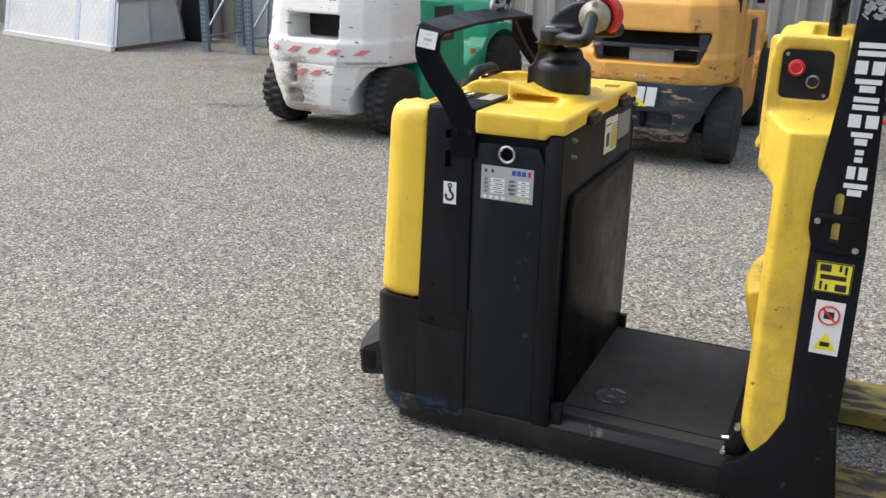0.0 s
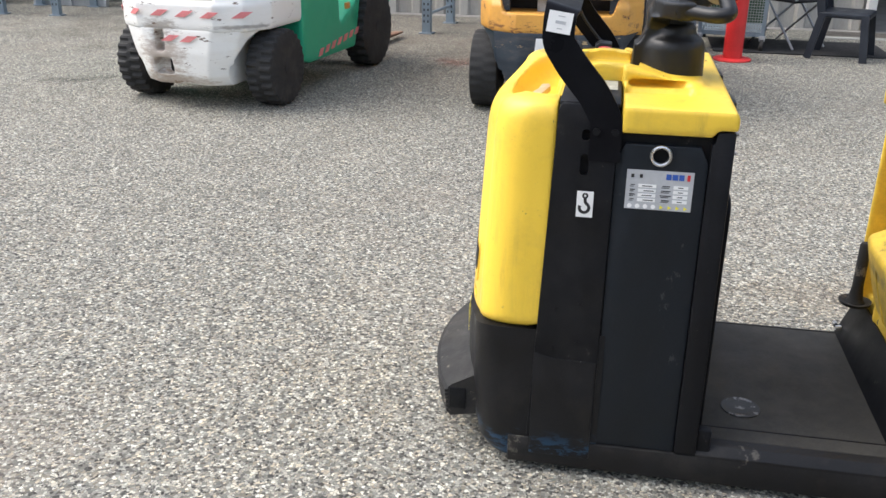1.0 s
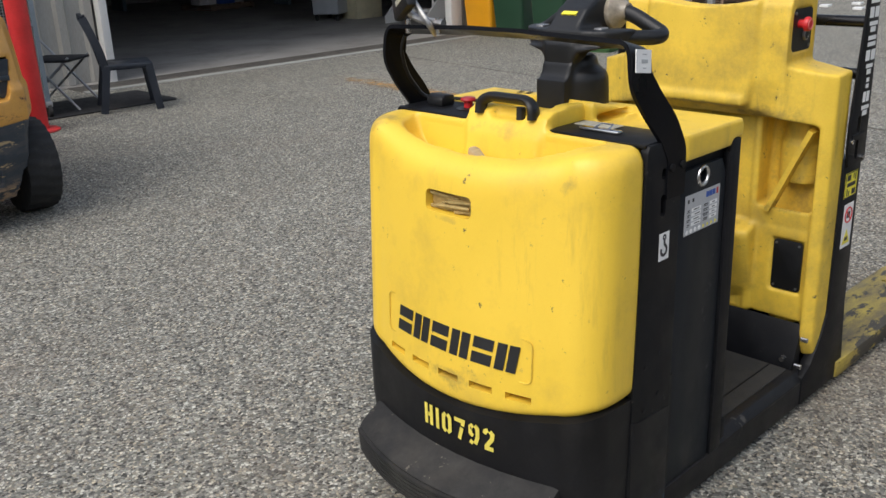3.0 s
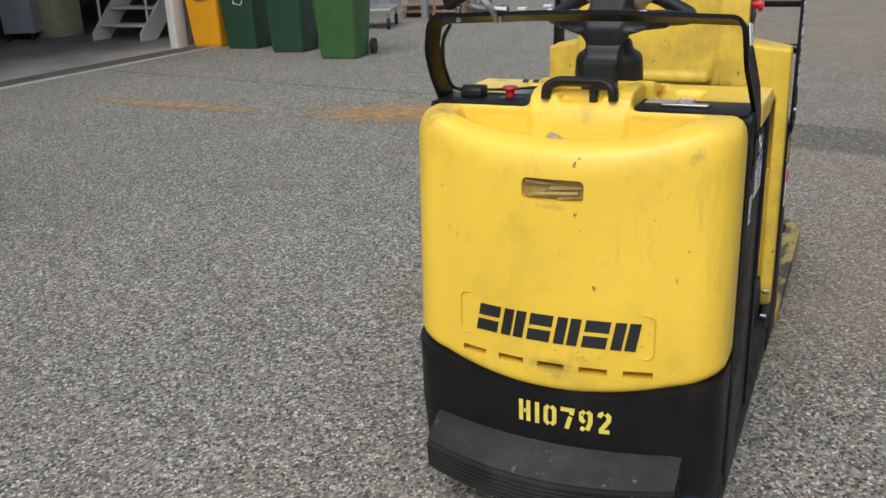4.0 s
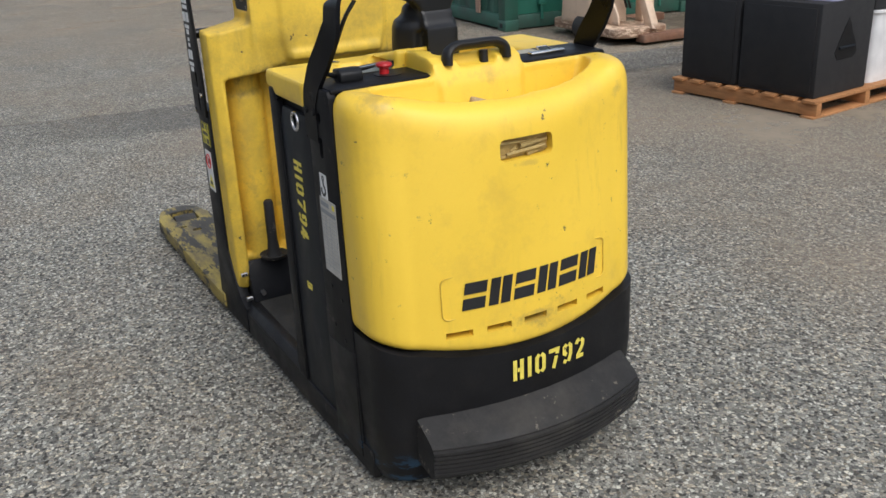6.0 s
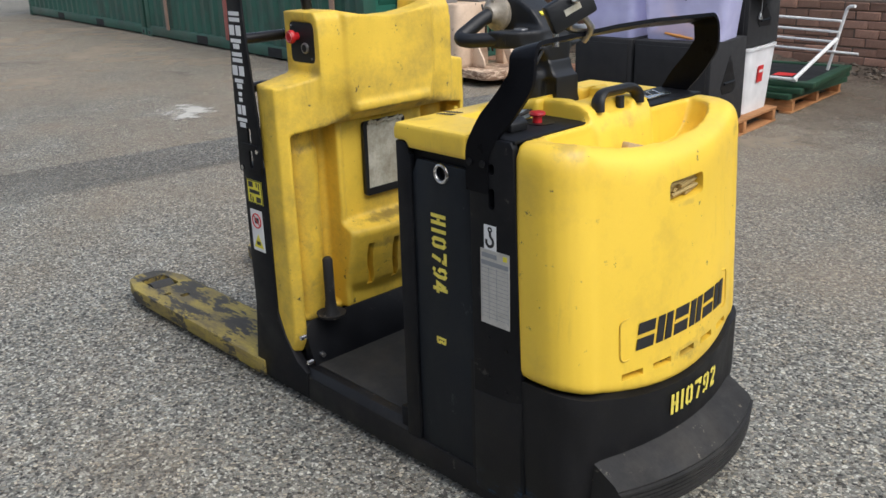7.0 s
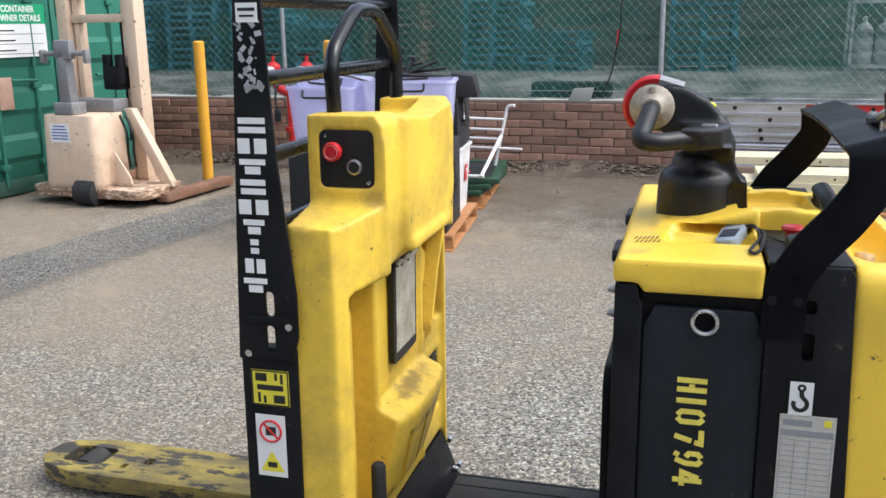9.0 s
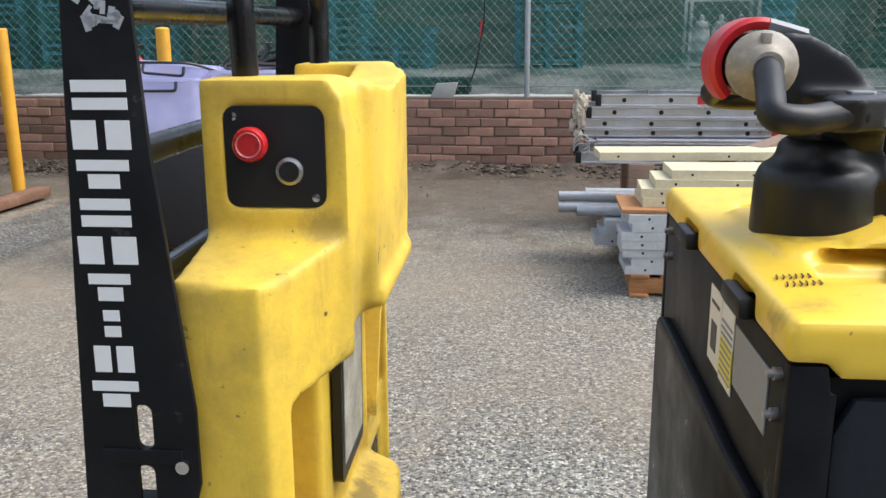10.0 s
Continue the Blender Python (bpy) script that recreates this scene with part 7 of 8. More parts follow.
def wheelie_bin(m, label, material):
    t = thing("wheelie_bin", m, label, "bin", "wheelie bins")
    lo = rect_round(0.02, 0.50, -0.24, 0.24, 0.05)
    hi = rect_round(-0.06, 0.62, -0.29, 0.29, 0.06)
    part("tub", prism(bmesh.new(), lo, "z", 0.03, 0.96, hi), material, t)
    part("rim", prism(bmesh.new(), rect_round(-0.08, 0.64, -0.305, 0.305, 0.06), "z", 0.94, 0.985), material, t)
    part("lid", prism(bmesh.new(), rect_round(-0.09, 0.68, -0.30, 0.30, 0.06), "z", 0.987, 1.04, rect_round(-0.03, 0.64, -0.25, 0.25, 0.06)), material, t)
    part("grip_bar", tube(bmesh.new(), [(0.71, -0.25, 0.98), (0.71, 0.25, 0.98)], 0.015, 8), material, t)
    for s in (-1, 1):
        w = part("wheel", lathe(bmesh.new(), [(0.06, s * 0.25), (0.098, s * 0.252), (0.1, s * 0.275), (0.098, s * 0.295), (0.05, s * 0.298)], (0.57, 0, 0.1), "y", 24), m_tyre, t)
        part("hub", lathe(bmesh.new(), [(0.05, s * 0.29), (0.045, s * 0.303), (0.01, s * 0.306)], (0.57, 0, 0.1), "y", 16), m_blackplastic, w)
    part("axle", cyl(bmesh.new(), (0.57, -0.26, 0.1), (0.57, 0.26, 0.1), 0.012, 8), m_galv, t)
    part("base_ridge", prism(bmesh.new(), rect_round(0.03, 0.49, -0.23, 0.23, 0.05), "z", 0.0, 0.03), material, t)
    return t


ob = wheelie_bin(pose(7.08, 10.92, 0, 0, 0, 4), "bright orange plastic wheelie bin", m_binorange)
part("bin_label", cube(-0.062, -0.058, -0.10, 0.06, 0.66, 0.72), m_blue, ob)
b2 = wheelie_bin(pose(6.98, 10.22, 0, 0, 0, 6), "dark green plastic wheelie bin", m_bingreen)
part("chalk_mark", tube(bmesh.new(), [(-0.045, 0.02, 0.80), (-0.035, 0.03, 0.62), (-0.035, -0.08, 0.60), (-0.035, -0.11, 0.66)], 0.006, 6), m_white, b2)
wheelie_bin(pose(6.74, 9.28, 0, 0, 0, 8), "dark green plastic wheelie bin", m_bingreen)
wheelie_bin(pose(6.28, 8.2, 0, 0, 0, 10), "mid green plastic wheelie bin", m_bingreen_light)

t = thing("hand_cart", pose(9.9, 9.75, 0, 0, 0, 20), "metal hand cart loaded with wire baskets", "cart")
part("deck", cube(-0.5, 0.5, -0.35, 0.35, 0.28, 0.32, 0.005), m_galv, t)
for x in (-0.42, 0.42):
    for y in (-0.3, 0.3):
        part("castor", lathe(bmesh.new(), [(0.03, y - 0.025), (0.09, y - 0.02), (0.09, y + 0.02), (0.03, y + 0.025)], (x, 0, 0.09), "y", 16), m_tyre, t)
        part("leg", tube(bmesh.new(), [(x, y, 0.12), (x, y, 0.30)], 0.015, 8), m_galv, t)
bm = bmesh.new()
for i in range(40):
    a = random.uniform(0, 6.28)
    tube(bm, [(random.uniform(-0.45, 0.45), random.uniform(-0.3, 0.3), 0.34), (0.45 * math.cos(a), 0.33 * math.sin(a), random.uniform(0.45, 0.75))], 0.006, 5)
tagged(part("wire_load", bm, m_galv, t), kind="stuff")
slatted_pallet("pallet", pose(11.9, 9.5, 0, 0, 0, 12), "dark weathered pallet at the back of the yard", material=m_palletgrey)
slatted_pallet("pallet", pose(11.9, 9.5, 0.12, 0, 0, 14), "dark weathered pallet stacked on another", material=m_palletgrey)
slatted_pallet("pallet", pose(13.4, 9.9, 0, 0, 0, 5), "dark weathered pallet at the back of the yard", material=m_palletgrey)
tagged(part("steel_post", cube(11.1, 11.2, 9.4, 9.5, 0, 2.4, 0.005), m_galv), "galvanised steel post at the back of the yard", "post")
for x, y in ((13.0, 8.3), (13.6, 8.0), (12.7, 7.6)):
    tagged(part("plastic_scrap", prism(bmesh.new(), [(x, y), (x + 0.3, y + 0.06), (x + 0.22, y + 0.2), (x + 0.05, y + 0.17)], "z", 0.0, 0.03), m_white), "white plastic scrap on the ground", "scrap", "scraps")


# ---- shipping containers ----
def container(m, label, door):
    L, W, H = 6.06, 2.44, 2.59
    t = thing("shipping_container", m, label, "container", "shipping containers")
    # the long flank lies on local y = 0, the container runs along +x and back along -y
    def ribs(p0, p1, z0, z1, name, mat, pitch=0.278, depth=0.036):
        a, b = Vector(p0), Vector(p1)
        n = round((b - a).length / pitch)
        d = (b - a).normalized()
        out = Vector((d.y, -d.x, 0))
        bm = bmesh.new()
        prof = []
        for i in range(n):
            for f, e in ((0.0, 0), (0.26, 0), (0.5, 1), (0.76, 1)):
                prof.append(a + d * (i + f) * (b - a).length / n - out * e * depth)
        prof.append(b)
        rows = [[bm.verts.new((p.x, p.y, z)) for z in (z0, z1)] for p in prof]
        for q, r in zip(rows, rows[1:]):
            bm.faces.new((q[0], r[0], r[1], q[1]))
        return part(name, bm, mat, t, "", 20)
    ribs((L - 0.1, -0.02, 0), (0.1, -0.02, 0), 0.16, H - 0.12, "corrugated_side", m_container)
    part("inner_skin", cube(0.1, L - 0.1, -W + 0.1, -0.09, 0.18, H - 0.1), m_container, t)
    for y in (-0.03, -W + 0.03):
        part("bottom_rail", cube(0.15, L - 0.15, y - 0.03, y + 0.03, 0.03, 0.17, 0.004), m_container, t)
        part("top_rail", cube(0.15, L - 0.15, y - 0.03, y + 0.03, H - 0.13, H, 0.004), m_container, t)
    for x in (0.09, L - 0.09):
        for y in (-0.08, -W + 0.08):
            part("corner_post", cube(x - 0.075, x + 0.075, y - 0.078, y + 0.078, 0.118, H - 0.118, 0.006), m_container, t)
            for z in (0.0, H - 0.118):
                c = part("corner_casting", cube(x - 0.092, x + 0.092, y - 0.084, y + 0.084, z, z + 0.118, 0.01), m_container, t)
                if z == 0 and y > -1:
                    part("casting_hole", prism(bmesh.new(), rect_round(x - 0.03, x + 0.03, z + 0.035, z + 0.085, 0.02), "y", y + 0.083, y + 0.0855), m_grill, c)
    for x in (2.0, 4.06):
        part("fork_pocket", cube(x - 0.17, x + 0.17, -0.06, 0.004, 0.035, 0.145), m_grill, t)
    part("roof", cube(0.1, L - 0.1, -W + 0.05, -0.05, H - 0.06, H - 0.02), m_container, t)
    if door:
        for k, (y0, y1) in enumerate(((-1.21, -0.16), (-W + 0.16, -1.23))):
            leaf = part("door_leaf", cube(0.06, 0.10, y0, y1, 0.16, H - 0.14, 0.006), m_contdoor, t, "bright green container door leaf")
            for i in range(5):
                z = 0.30 + i * 0.42
                part("door_rib", prism(bmesh.new(), [(0.06, z), (0.035, z + 0.05), (0.035, z + 0.20), (0.06, z + 0.25)], "y", y0 + 0.06, y1 - 0.06), m_contdoor, leaf, "", 0)
            for f in (0.28, 0.72):
                y = y0 + (y1 - y0) * f
                part("lock_rod", tube(bmesh.new(), [(0.02, y, 0.10), (0.02, y, H - 0.1)], 0.017, 10), m_contdoor, leaf)
                for z in (0.25, 0.95, 1.7, 2.3):
                    part("rod_bracket", cube(0.0, 0.05, y - 0.045, y + 0.045, z, z + 0.05, 0.004), m_contdoor, leaf)
                part("lock_lever", tube(bmesh.new(), [(0.005, y, 1.02), (0.0, y + 0.30, 1.03)], 0.014, 8), m_contdoor, leaf)
            for z in (0.35, 1.0, 1.65, 2.25):
                part("hinge", cube(0.03, 0.09, (y1 if k == 0 else y0) - 0.03, (y1 if k == 0 else y0) + 0.03, z, z + 0.10, 0.006), m_contdoor, leaf)
        part("door_sill", cube(0.03, 0.12, -W + 0.17, -0.17, 0.02, 0.158, 0.006), m_container, t)
        part("lock_box", cube(0.0, 0.03, -0.62, -0.46, 0.78, 1.06, 0.006), m_strap, t, "rusty brown lock cover plate")
        at = facing((0.012, -0.78, 1.46), (0, -1, 0), (0, 0, 1))
        board = part("details_board", plate(bmesh.new(), at, 0.62, 0.46, 0.006), m_white, t, "white and green container details sign", 0)
        part("sign_header", plate(bmesh.new(), at, 0.62, 0.17, 0.009, 0, 0.145), m_signgreen, board, "", 0)
        lettering("sign_text", "CONTAINER\nOWNER DETAILS", 0.078, at @ Matrix.Translation((0, 0.145, 0.010)), m_white, board, 0.001, 0.85)
        bars = bmesh.new()
        for i in range(3):
            plate(bars, at, 0.20, 0.012, 0.008, -0.16, 0.0 - i * 0.085)
            plate(bars, at, 0.55, 0.004, 0.008, 0, -0.03 - i * 0.085)
        part("print_line", bars, m_inkblack, board, "", 0)
        at = facing((0.012, -0.80, 2.1), (0, -1, 0), (0, 0, 1))
        part("upper_sign", plate(bmesh.new(), at, 0.7, 0.55, 0.006), m_white, t, "", 0)
    return t


CONT = pose(5.02, -1.36, 0, 0, 0, -4.2)
c1 = container(CONT, "dark green corrugated shipping container with pale graphics", True)
container(CONT @ pose(6.16, -0.02, 0, 0, 0, 0.6), "dark green corrugated shipping container", False)
for x, mt, lab in ((0.60, m_strap, "faded timber batten"), (3.22, m_strapred, "red timber batten"), (5.18, m_strap, "faded timber batten")):
    part("batten", cube(x - 0.04, x + 0.04, 0.004, 0.028, 0.15, 2.5, 0.003), mt, c1, lab)
# graphics: plain shapes for the big wordmark, a swash and a line of script strokes
gx = facing((0, 0.0025, 0), (-1, 0, 0), (0, 0, 1))
for i, (x, w) in enumerate(((0.98, 0.26), (1.32, 0.28), (1.66, 0.28), (1.92, 0.10), (2.14, 0.18), (2.42, 0.22), (2.72, 0.10), (3.10, 0.28), (3.46, 0.28), (3.95, 0.36), (4.35, 0.24))):
    x, w = 0.78 + (x - 0.85) * 1.249, w * 1.2
    bm = bmesh.new()
    h0, h1 = 1.44, 1.80 + (0.12 if i in (3, 4, 6) else 0)
    path = rect_round(-x - w / 2, -x + w / 2, h0, h1, min(0.06, w * 0.3))
    pts = [gx @ Vector((a, b, 0.004)) for a, b in path]
    sweep(bm, pts + [pts[0]], [(-0.022, -0.003), (0.022, -0.003), (0.022, 0.003), (-0.022, 0.003)], (0, 1, 0))
    part("wordmark_shape", bm, m_graphic if i % 4 else m_white, c1, "pale green outlined shape", 0)
slant = Matrix(((1, 0.35, 0, 0), (0, 1, 0, 0), (0, 0, 1, 0), (0, 0, 0, 1)))
lettering("slogan", "Connecting you to the future", 0.27, facing((3.12, 0.0035, 1.085), (-1, 0, 0), (0, 0, 1)) @ slant, m_graphic, c1, 0.002, 0.98, "pale green slogan in slanted letters", 0.03)
bm = prism(bmesh.new(), [(-5.98, 1.95), (-5.72, 1.95), (-5.66, 1.55), (-5.60, 1.40), (-5.42, 1.38), (-5.38, 1.16), (-5.44, 1.00), (-5.58, 0.95), (-5.74, 1.02), (-5.86, 1.25)], "z", 0.002, 0.006)
bmesh.ops.transform(bm, matrix=gx, verts=bm.verts)
part("leaf_swash", bm, m_leafgreen, c1, "lime green swash graphic", 0)
bm = bmesh.new()
tube(bm, [gx @ Vector((a, b, 0.006)) for a, b in ((-6.0, 1.95), (-5.88, 1.25), (-5.75, 1.0), (-5.58, 0.93), (-5.42, 0.98), (-5.36, 1.16))], 0.008, 6)
part("swash_outline", bm, m_graphic, c1, "", 0)


# ---- cream stacker truck, posts, hydrant ----
m_tiller = surface("worn_grey_metal", (0.24, 0.24, 0.245), 0.45, 0.2, var=0.2, scale=12.0, dirt=(0.08, 0.07, 0.06), amount=0.4, dscale=12.0)
def stacker():
    t = thing("pallet_stacker", pose(4.06, -1.62, 0, 0, 0, -4), "cream painted pedestrian pallet stacker with rusty chassis", "stacker")
    part("motor_cover", prism(bmesh.new(), rect_round(-0.16, 0.42, -0.44, 0.0, 0.07), "z", 0.13, 0.77, rect_round(-0.14, 0.40, -0.44, -0.02, 0.07), bevel=0.015), m_cream, t)
    at = facing((0.20, -0.008, 0.62), (-1, 0, 0), (0, 0.03, 1))
    lab = part("notice", plate(bmesh.new(), at, 0.20, 0.16, 0.002), m_white, t, "white notice with small blue print", 0)
    bars = bmesh.new()
    for i, w in enumerate((0.12, 0.15, 0.17, 0.17, 0.16)):
        plate(bars, at, w, 0.010, 0.003, 0, 0.056 - i * 0.026)
    part("print_line", bars, m_blue, lab, "", 0)
    part("drive_wheel", lathe(bmesh.new(), [(0.07, -0.105), (0.118, -0.095), (0.122, 0.0), (0.118, 0.095), (0.07, 0.105)], (-0.01, -0.06, 0.122), "x", 24), m_tyre, t)
    part("chassis", prism(bmesh.new(), rect_round(-0.58, 0.62, -0.62, -0.02, 0.12), "z", 0.075, 0.16, bevel=0.01), m_cream, t)
    part("outrigger", prism(bmesh.new(), rect_round(-0.66, -0.52, -1.25, -0.25, 0.03), "z", 0.03, 0.105, bevel=0.010), m_rustbase, t, "rust brown outrigger")
    part("outrigger", prism(bmesh.new(), rect_round(0.44, 0.58, -1.35, -0.45, 0.03), "z", 0.03, 0.105, bevel=0.010), m_rustbase, t)
    for x in (-0.20, 0.52):
        part("mast_rail", cube(x - 0.055, x + 0.055, -0.66, -0.52, 0.10, 2.25, 0.008), m_cream, t)
        part("inner_rail", cube(x * 0.72 + 0.045 - 0.03, x * 0.72 + 0.045 + 0.03, -0.68, -0.58, 0.10, 2.2, 0.006), m_cream, t)
    for z in (1.52, 1.72, 2.15):
        part("mast_bar", cube(-0.20, 0.52, -0.64, -0.56, z, z + 0.07, 0.006), m_cream, t)
    part("lift_chain", cube(-0.08, -0.03, -0.62, -0.60, 0.5, 1.6), m_blacksteel, t)
    part("dash", cube(-0.12, 0.36, -0.52, -0.32, 0.77, 0.88, 0.012), m_tiller, t)
    part("valve_block", cube(-0.10, 0.08, -0.62, -0.45, 0.95, 1.15, 0.02), m_blacksteel, t)
    for x in (-0.08, 0.05):
        part("pump", cyl(bmesh.new(), (x, -0.5, 1.0), (x, -0.5, 1.25), 0.045, 14), m_blacksteel, t)
    part("side_brace", prism(bmesh.new(), [(-0.17, 0.80), (-0.25, 0.80), (-0.62, 0.14), (-0.50, 0.14)], "y", -0.46, -0.38, bevel=0.006), m_cream, t)
    part("side_plate", prism(bmesh.new(), [(-0.17, 0.14), (-0.36, 0.14), (-0.34, 0.24), (-0.19, 0.46)], "y", -0.20, -0.18, bevel=0.004), m_cream, t)
    arm = part("tiller_arm", prism(bmesh.new(), [(0.22, 0.84), (0.09, 0.84), (0.11, 1.18), (0.135, 1.30), (0.195, 1.30), (0.205, 1.18)], "y", -0.16, -0.06, bevel=0.012), m_tiller, t, "grey tiller arm")
    part("tiller_base", prism(bmesh.new(), rect_round(0.05, 0.26, -0.2, -0.02, 0.03), "z", 0.77, 0.87, bevel=0.01), m_tiller, t)
    part("tiller_grip", tube(bmesh.new(), [(-0.07, -0.10, 1.27), (0.37, -0.10, 1.27)], 0.022, 10), m_tiller, arm)
    for x in (-0.08, 0.37):
        part("grip_guard", cube(x - 0.02, x + 0.02, -0.13, -0.07, 1.19, 1.30, 0.01), m_tiller, arm)
    part("tiller_head", cube(0.06, 0.23, -0.14, -0.06, 1.22, 1.38, 0.02), m_tiller, arm)
    for x in (-0.25, -0.19):
        part("hose", tube(bmesh.new(), rounded([(x, -0.3, 0.75), (x - 0.08, -0.28, 0.6), (x - 0.05, -0.3, 0.45), (x + 0.02, -0.4, 0.3)], 0.06), 0.012, 6), m_blackplastic, t)
    return t


stacker()
for x, y in ((3.66, -2.93), (2.24, -2.70)):
    t = thing("yellow_post", pose(x, y, 0), "chipped yellow steel guard post", "post", "yellow posts")
    part("pipe", cyl(bmesh.new(), (0, 0, 0), (0, 0, 1.335), 0.052, 18), m_yellowpost, t)
    part("cap", lathe(bmesh.new(), [(0.052, 1.335), (0.04, 1.345), (0.01, 1.348)], seg=18), m_yellowpost, t)
t = thing("hydrant", pose(3.25, -4.0, 0), "red fire hydrant standpipe with two valves", "hydrant")
part("standpipe", cyl(bmesh.new(), (0, 0, 0), (0, 0, 0.78), 0.05, 16), m_redpaint, t)
part("cross_head", tube(bmesh.new(), rounded([(-0.20, 0, 1.05), (-0.17, 0, 0.86), (0, 0, 0.78), (0.17, 0, 0.86), (0.20, 0, 1.05)], 0.08), 0.05, 12), m_redpaint, t)
part("flange", cyl(bmesh.new(), (0, 0, 0.40), (0, 0, 0.44), 0.085, 16), m_redpaint, t)
for s in (-1, 1):
    v = part("valve_body", lathe(bmesh.new(), [(0.05, 0.98), (0.075, 1.0), (0.075, 1.07), (0.05, 1.10), (0.018, 1.12), (0.018, 1.19)], (0.19 * s, 0, 0), "z", 16), m_redpaint, t)
    part("valve_wheel", tube(bmesh.new(), [(0.19 * s + 0.085 * math.cos(a / 14 * 6.2832), 0.085 * math.sin(a / 14 * 6.2832), 1.19) for a in range(15)], 0.013, 6), m_blacksteel, v)
    part("outlet_cap", cyl(bmesh.new(), (0.19 * s, 0.05, 1.03), (0.19 * s + 0.05, 0.17, 1.02), 0.048, 14), m_galv, v, "dull metal outlet cap")


# ---- sound gear on pallets ----
slatted_pallet("pallet", pose(1.247, -1.326, 0, 0, 0, 6), "orange timber pallet under loudspeakers")
slatted_pallet("pallet", pose(1.40, -2.77, 0, 0, 0, 6), "orange timber pallet under folded panels")


def speaker(m, label, high=0.585, wide=0.58):
    t = thing("speaker_cabinet", m, label, "speaker", "speaker cabinets")
    part("cabinet", cube(0, wide, -0.56, 0, 0, high, 0.012), m_speaker, t)
    part("grill", cube(0.03, wide - 0.03, 0.001, 0.012, 0.03, high - 0.03, 0.004), m_grill, t)
    cup = part("recessed_cup", prism(bmesh.new(), [(-0.38, 0.38 * high), (-0.20, 0.38 * high), (-0.17, 0.46 * high), (-0.29, 0.82 * high), (-0.41, 0.46 * high)], "x", -0.004, 0.004), m_blackplastic, t, "triangular carry recess")
    part("carry_bar", tube(bmesh.new(), [(-0.006, -0.37, 0.5 * high), (-0.006, -0.21, 0.5 * high)], 0.010, 8), m_slate, cup)
    return t


speaker(pose(0.66, -0.85, 0.118, 0, 0, 6), "black carpeted loudspeaker cabinet on a pallet")
speaker(pose(1.257, -0.787, 0.118, 0, 0, 5), "black carpeted loudspeaker cabinet on a pallet", wide=0.48)
speaker(pose(0.743, -1.445, 0.60, 0, 0, 6), "black loudspeaker cabinet resting on a white tub", 0.36)


def tub(m, label, w, d, h, material, cords=False):
    t = thing("storage_tub", m, label, "tub", "storage tubs")
    bm = bmesh.new()
    lo, hi = rect_round(-w / 2 + 0.03, w / 2 - 0.03, -d / 2 + 0.03, d / 2 - 0.03, 0.05), rect_round(-w / 2, w / 2, -d / 2, d / 2, 0.05)
    inlo, inhi = [(x * 0.985, y * 0.985) for x, y in lo], [(x * 0.985, y * 0.985) for x, y in hi]
    rings = [[(*p, 0.0) for p in lo], [(*p, h) for p in hi], [(*p, h) for p in inhi], [(*p, 0.006) for p in inlo]]
    vs = [[bm.verts.new(p) for p in r] for r in rings]
    n = len(lo)
    for a, b in zip(vs, vs[1:]):
        for i in range(n):
            bm.faces.new((a[i], a[(i + 1) % n], b[(i + 1) % n], b[i]))
    bm.faces.new(vs[0][::-1])
    bm.faces.new(vs[-1])
    part("shell", bm, material, t)
    part("rim", sweep(bmesh.new(), [(*p, h) for p in hi] + [(*hi[0], h)], [(-0.012, -0.010), (0.012, -0.010), (0.012, 0.008), (-0.012, 0.008)]), material, t)
    part("carry_grip", tube(bmesh.new(), rounded([(-0.11, d / 2 + 0.004, h - 0.01), (-0.11, d / 2 + 0.018, h - 0.06), (0.11, d / 2 + 0.018, h - 0.06), (0.11, d / 2 + 0.004, h - 0.01)], 0.02), 0.008, 6), m_inkblack, t)
    if cords:
        for k in range(9):
            part("cord_loop", tube(bmesh.new(), [((0.23 - 0.02 * (k % 3)) * math.cos(a / 16 * 6.2832) * (1 - 0.06 * k) + 0.03, 0.05 + 0.14 * math.sin(a / 16 * 6.2832) * (1 - 0.05 * k), 0.03 + k * 0.012 + 0.02 * math.sin(a * 0.7854 + k)) for a in range(17)], 0.010, 6), m_orangecord, t)
        lettering("tub_text", "XX-Large", 0.032, facing((0.02, d / 2 + 0.006, h - 0.115), (-1, 0, 0), (0, 0.05, 1)), m_inkblack, t, 0.0006)
    return t


tub(pose(0.975, -1.098, 0.704, 0, 0, 12), "milky lilac plastic tub holding orange cord", 0.60, 0.42, 0.40, m_tub, True)
tub(pose(1.525, -1.03, 0.704, 0, 0, 4), "milky lilac plastic tub with handles", 0.47, 0.48, 0.36, m_tub)
w = tub(pose(1.028, -1.676, 0.118, 0, 0, 6), "milky white plastic tub on a pallet", 0.56, 0.50, 0.475, m_tubwhite)
part("red_label", plate(bmesh.new(), facing((-0.276, 0.02, 0.28), (0, -1, 0), (-0.06, 0, 1)), 0.09, 0.12, 0.004), m_redpaint, w, "red printed label", 0)
part("red_label_print", plate(bmesh.new(), facing((-0.280, 0.02, 0.30), (0, -1, 0), (-0.06, 0, 1)), 0.06, 0.02, 0.004), m_white, w, "", 0)
part("contents", cube(-0.2, 0.2, -0.18, 0.18, 0.02, 0.40, 0.03), m_greysticker, w)
tub(pose(1.53, -1.03, 0.80, 3, -5, 7), "milky lilac plastic tub nested askew in another", 0.43, 0.44, 0.34, m_tub)
t = thing("loose_cable", pose(1.49, -0.80, 1.12), "black cable draped over the tub rims", "cable")
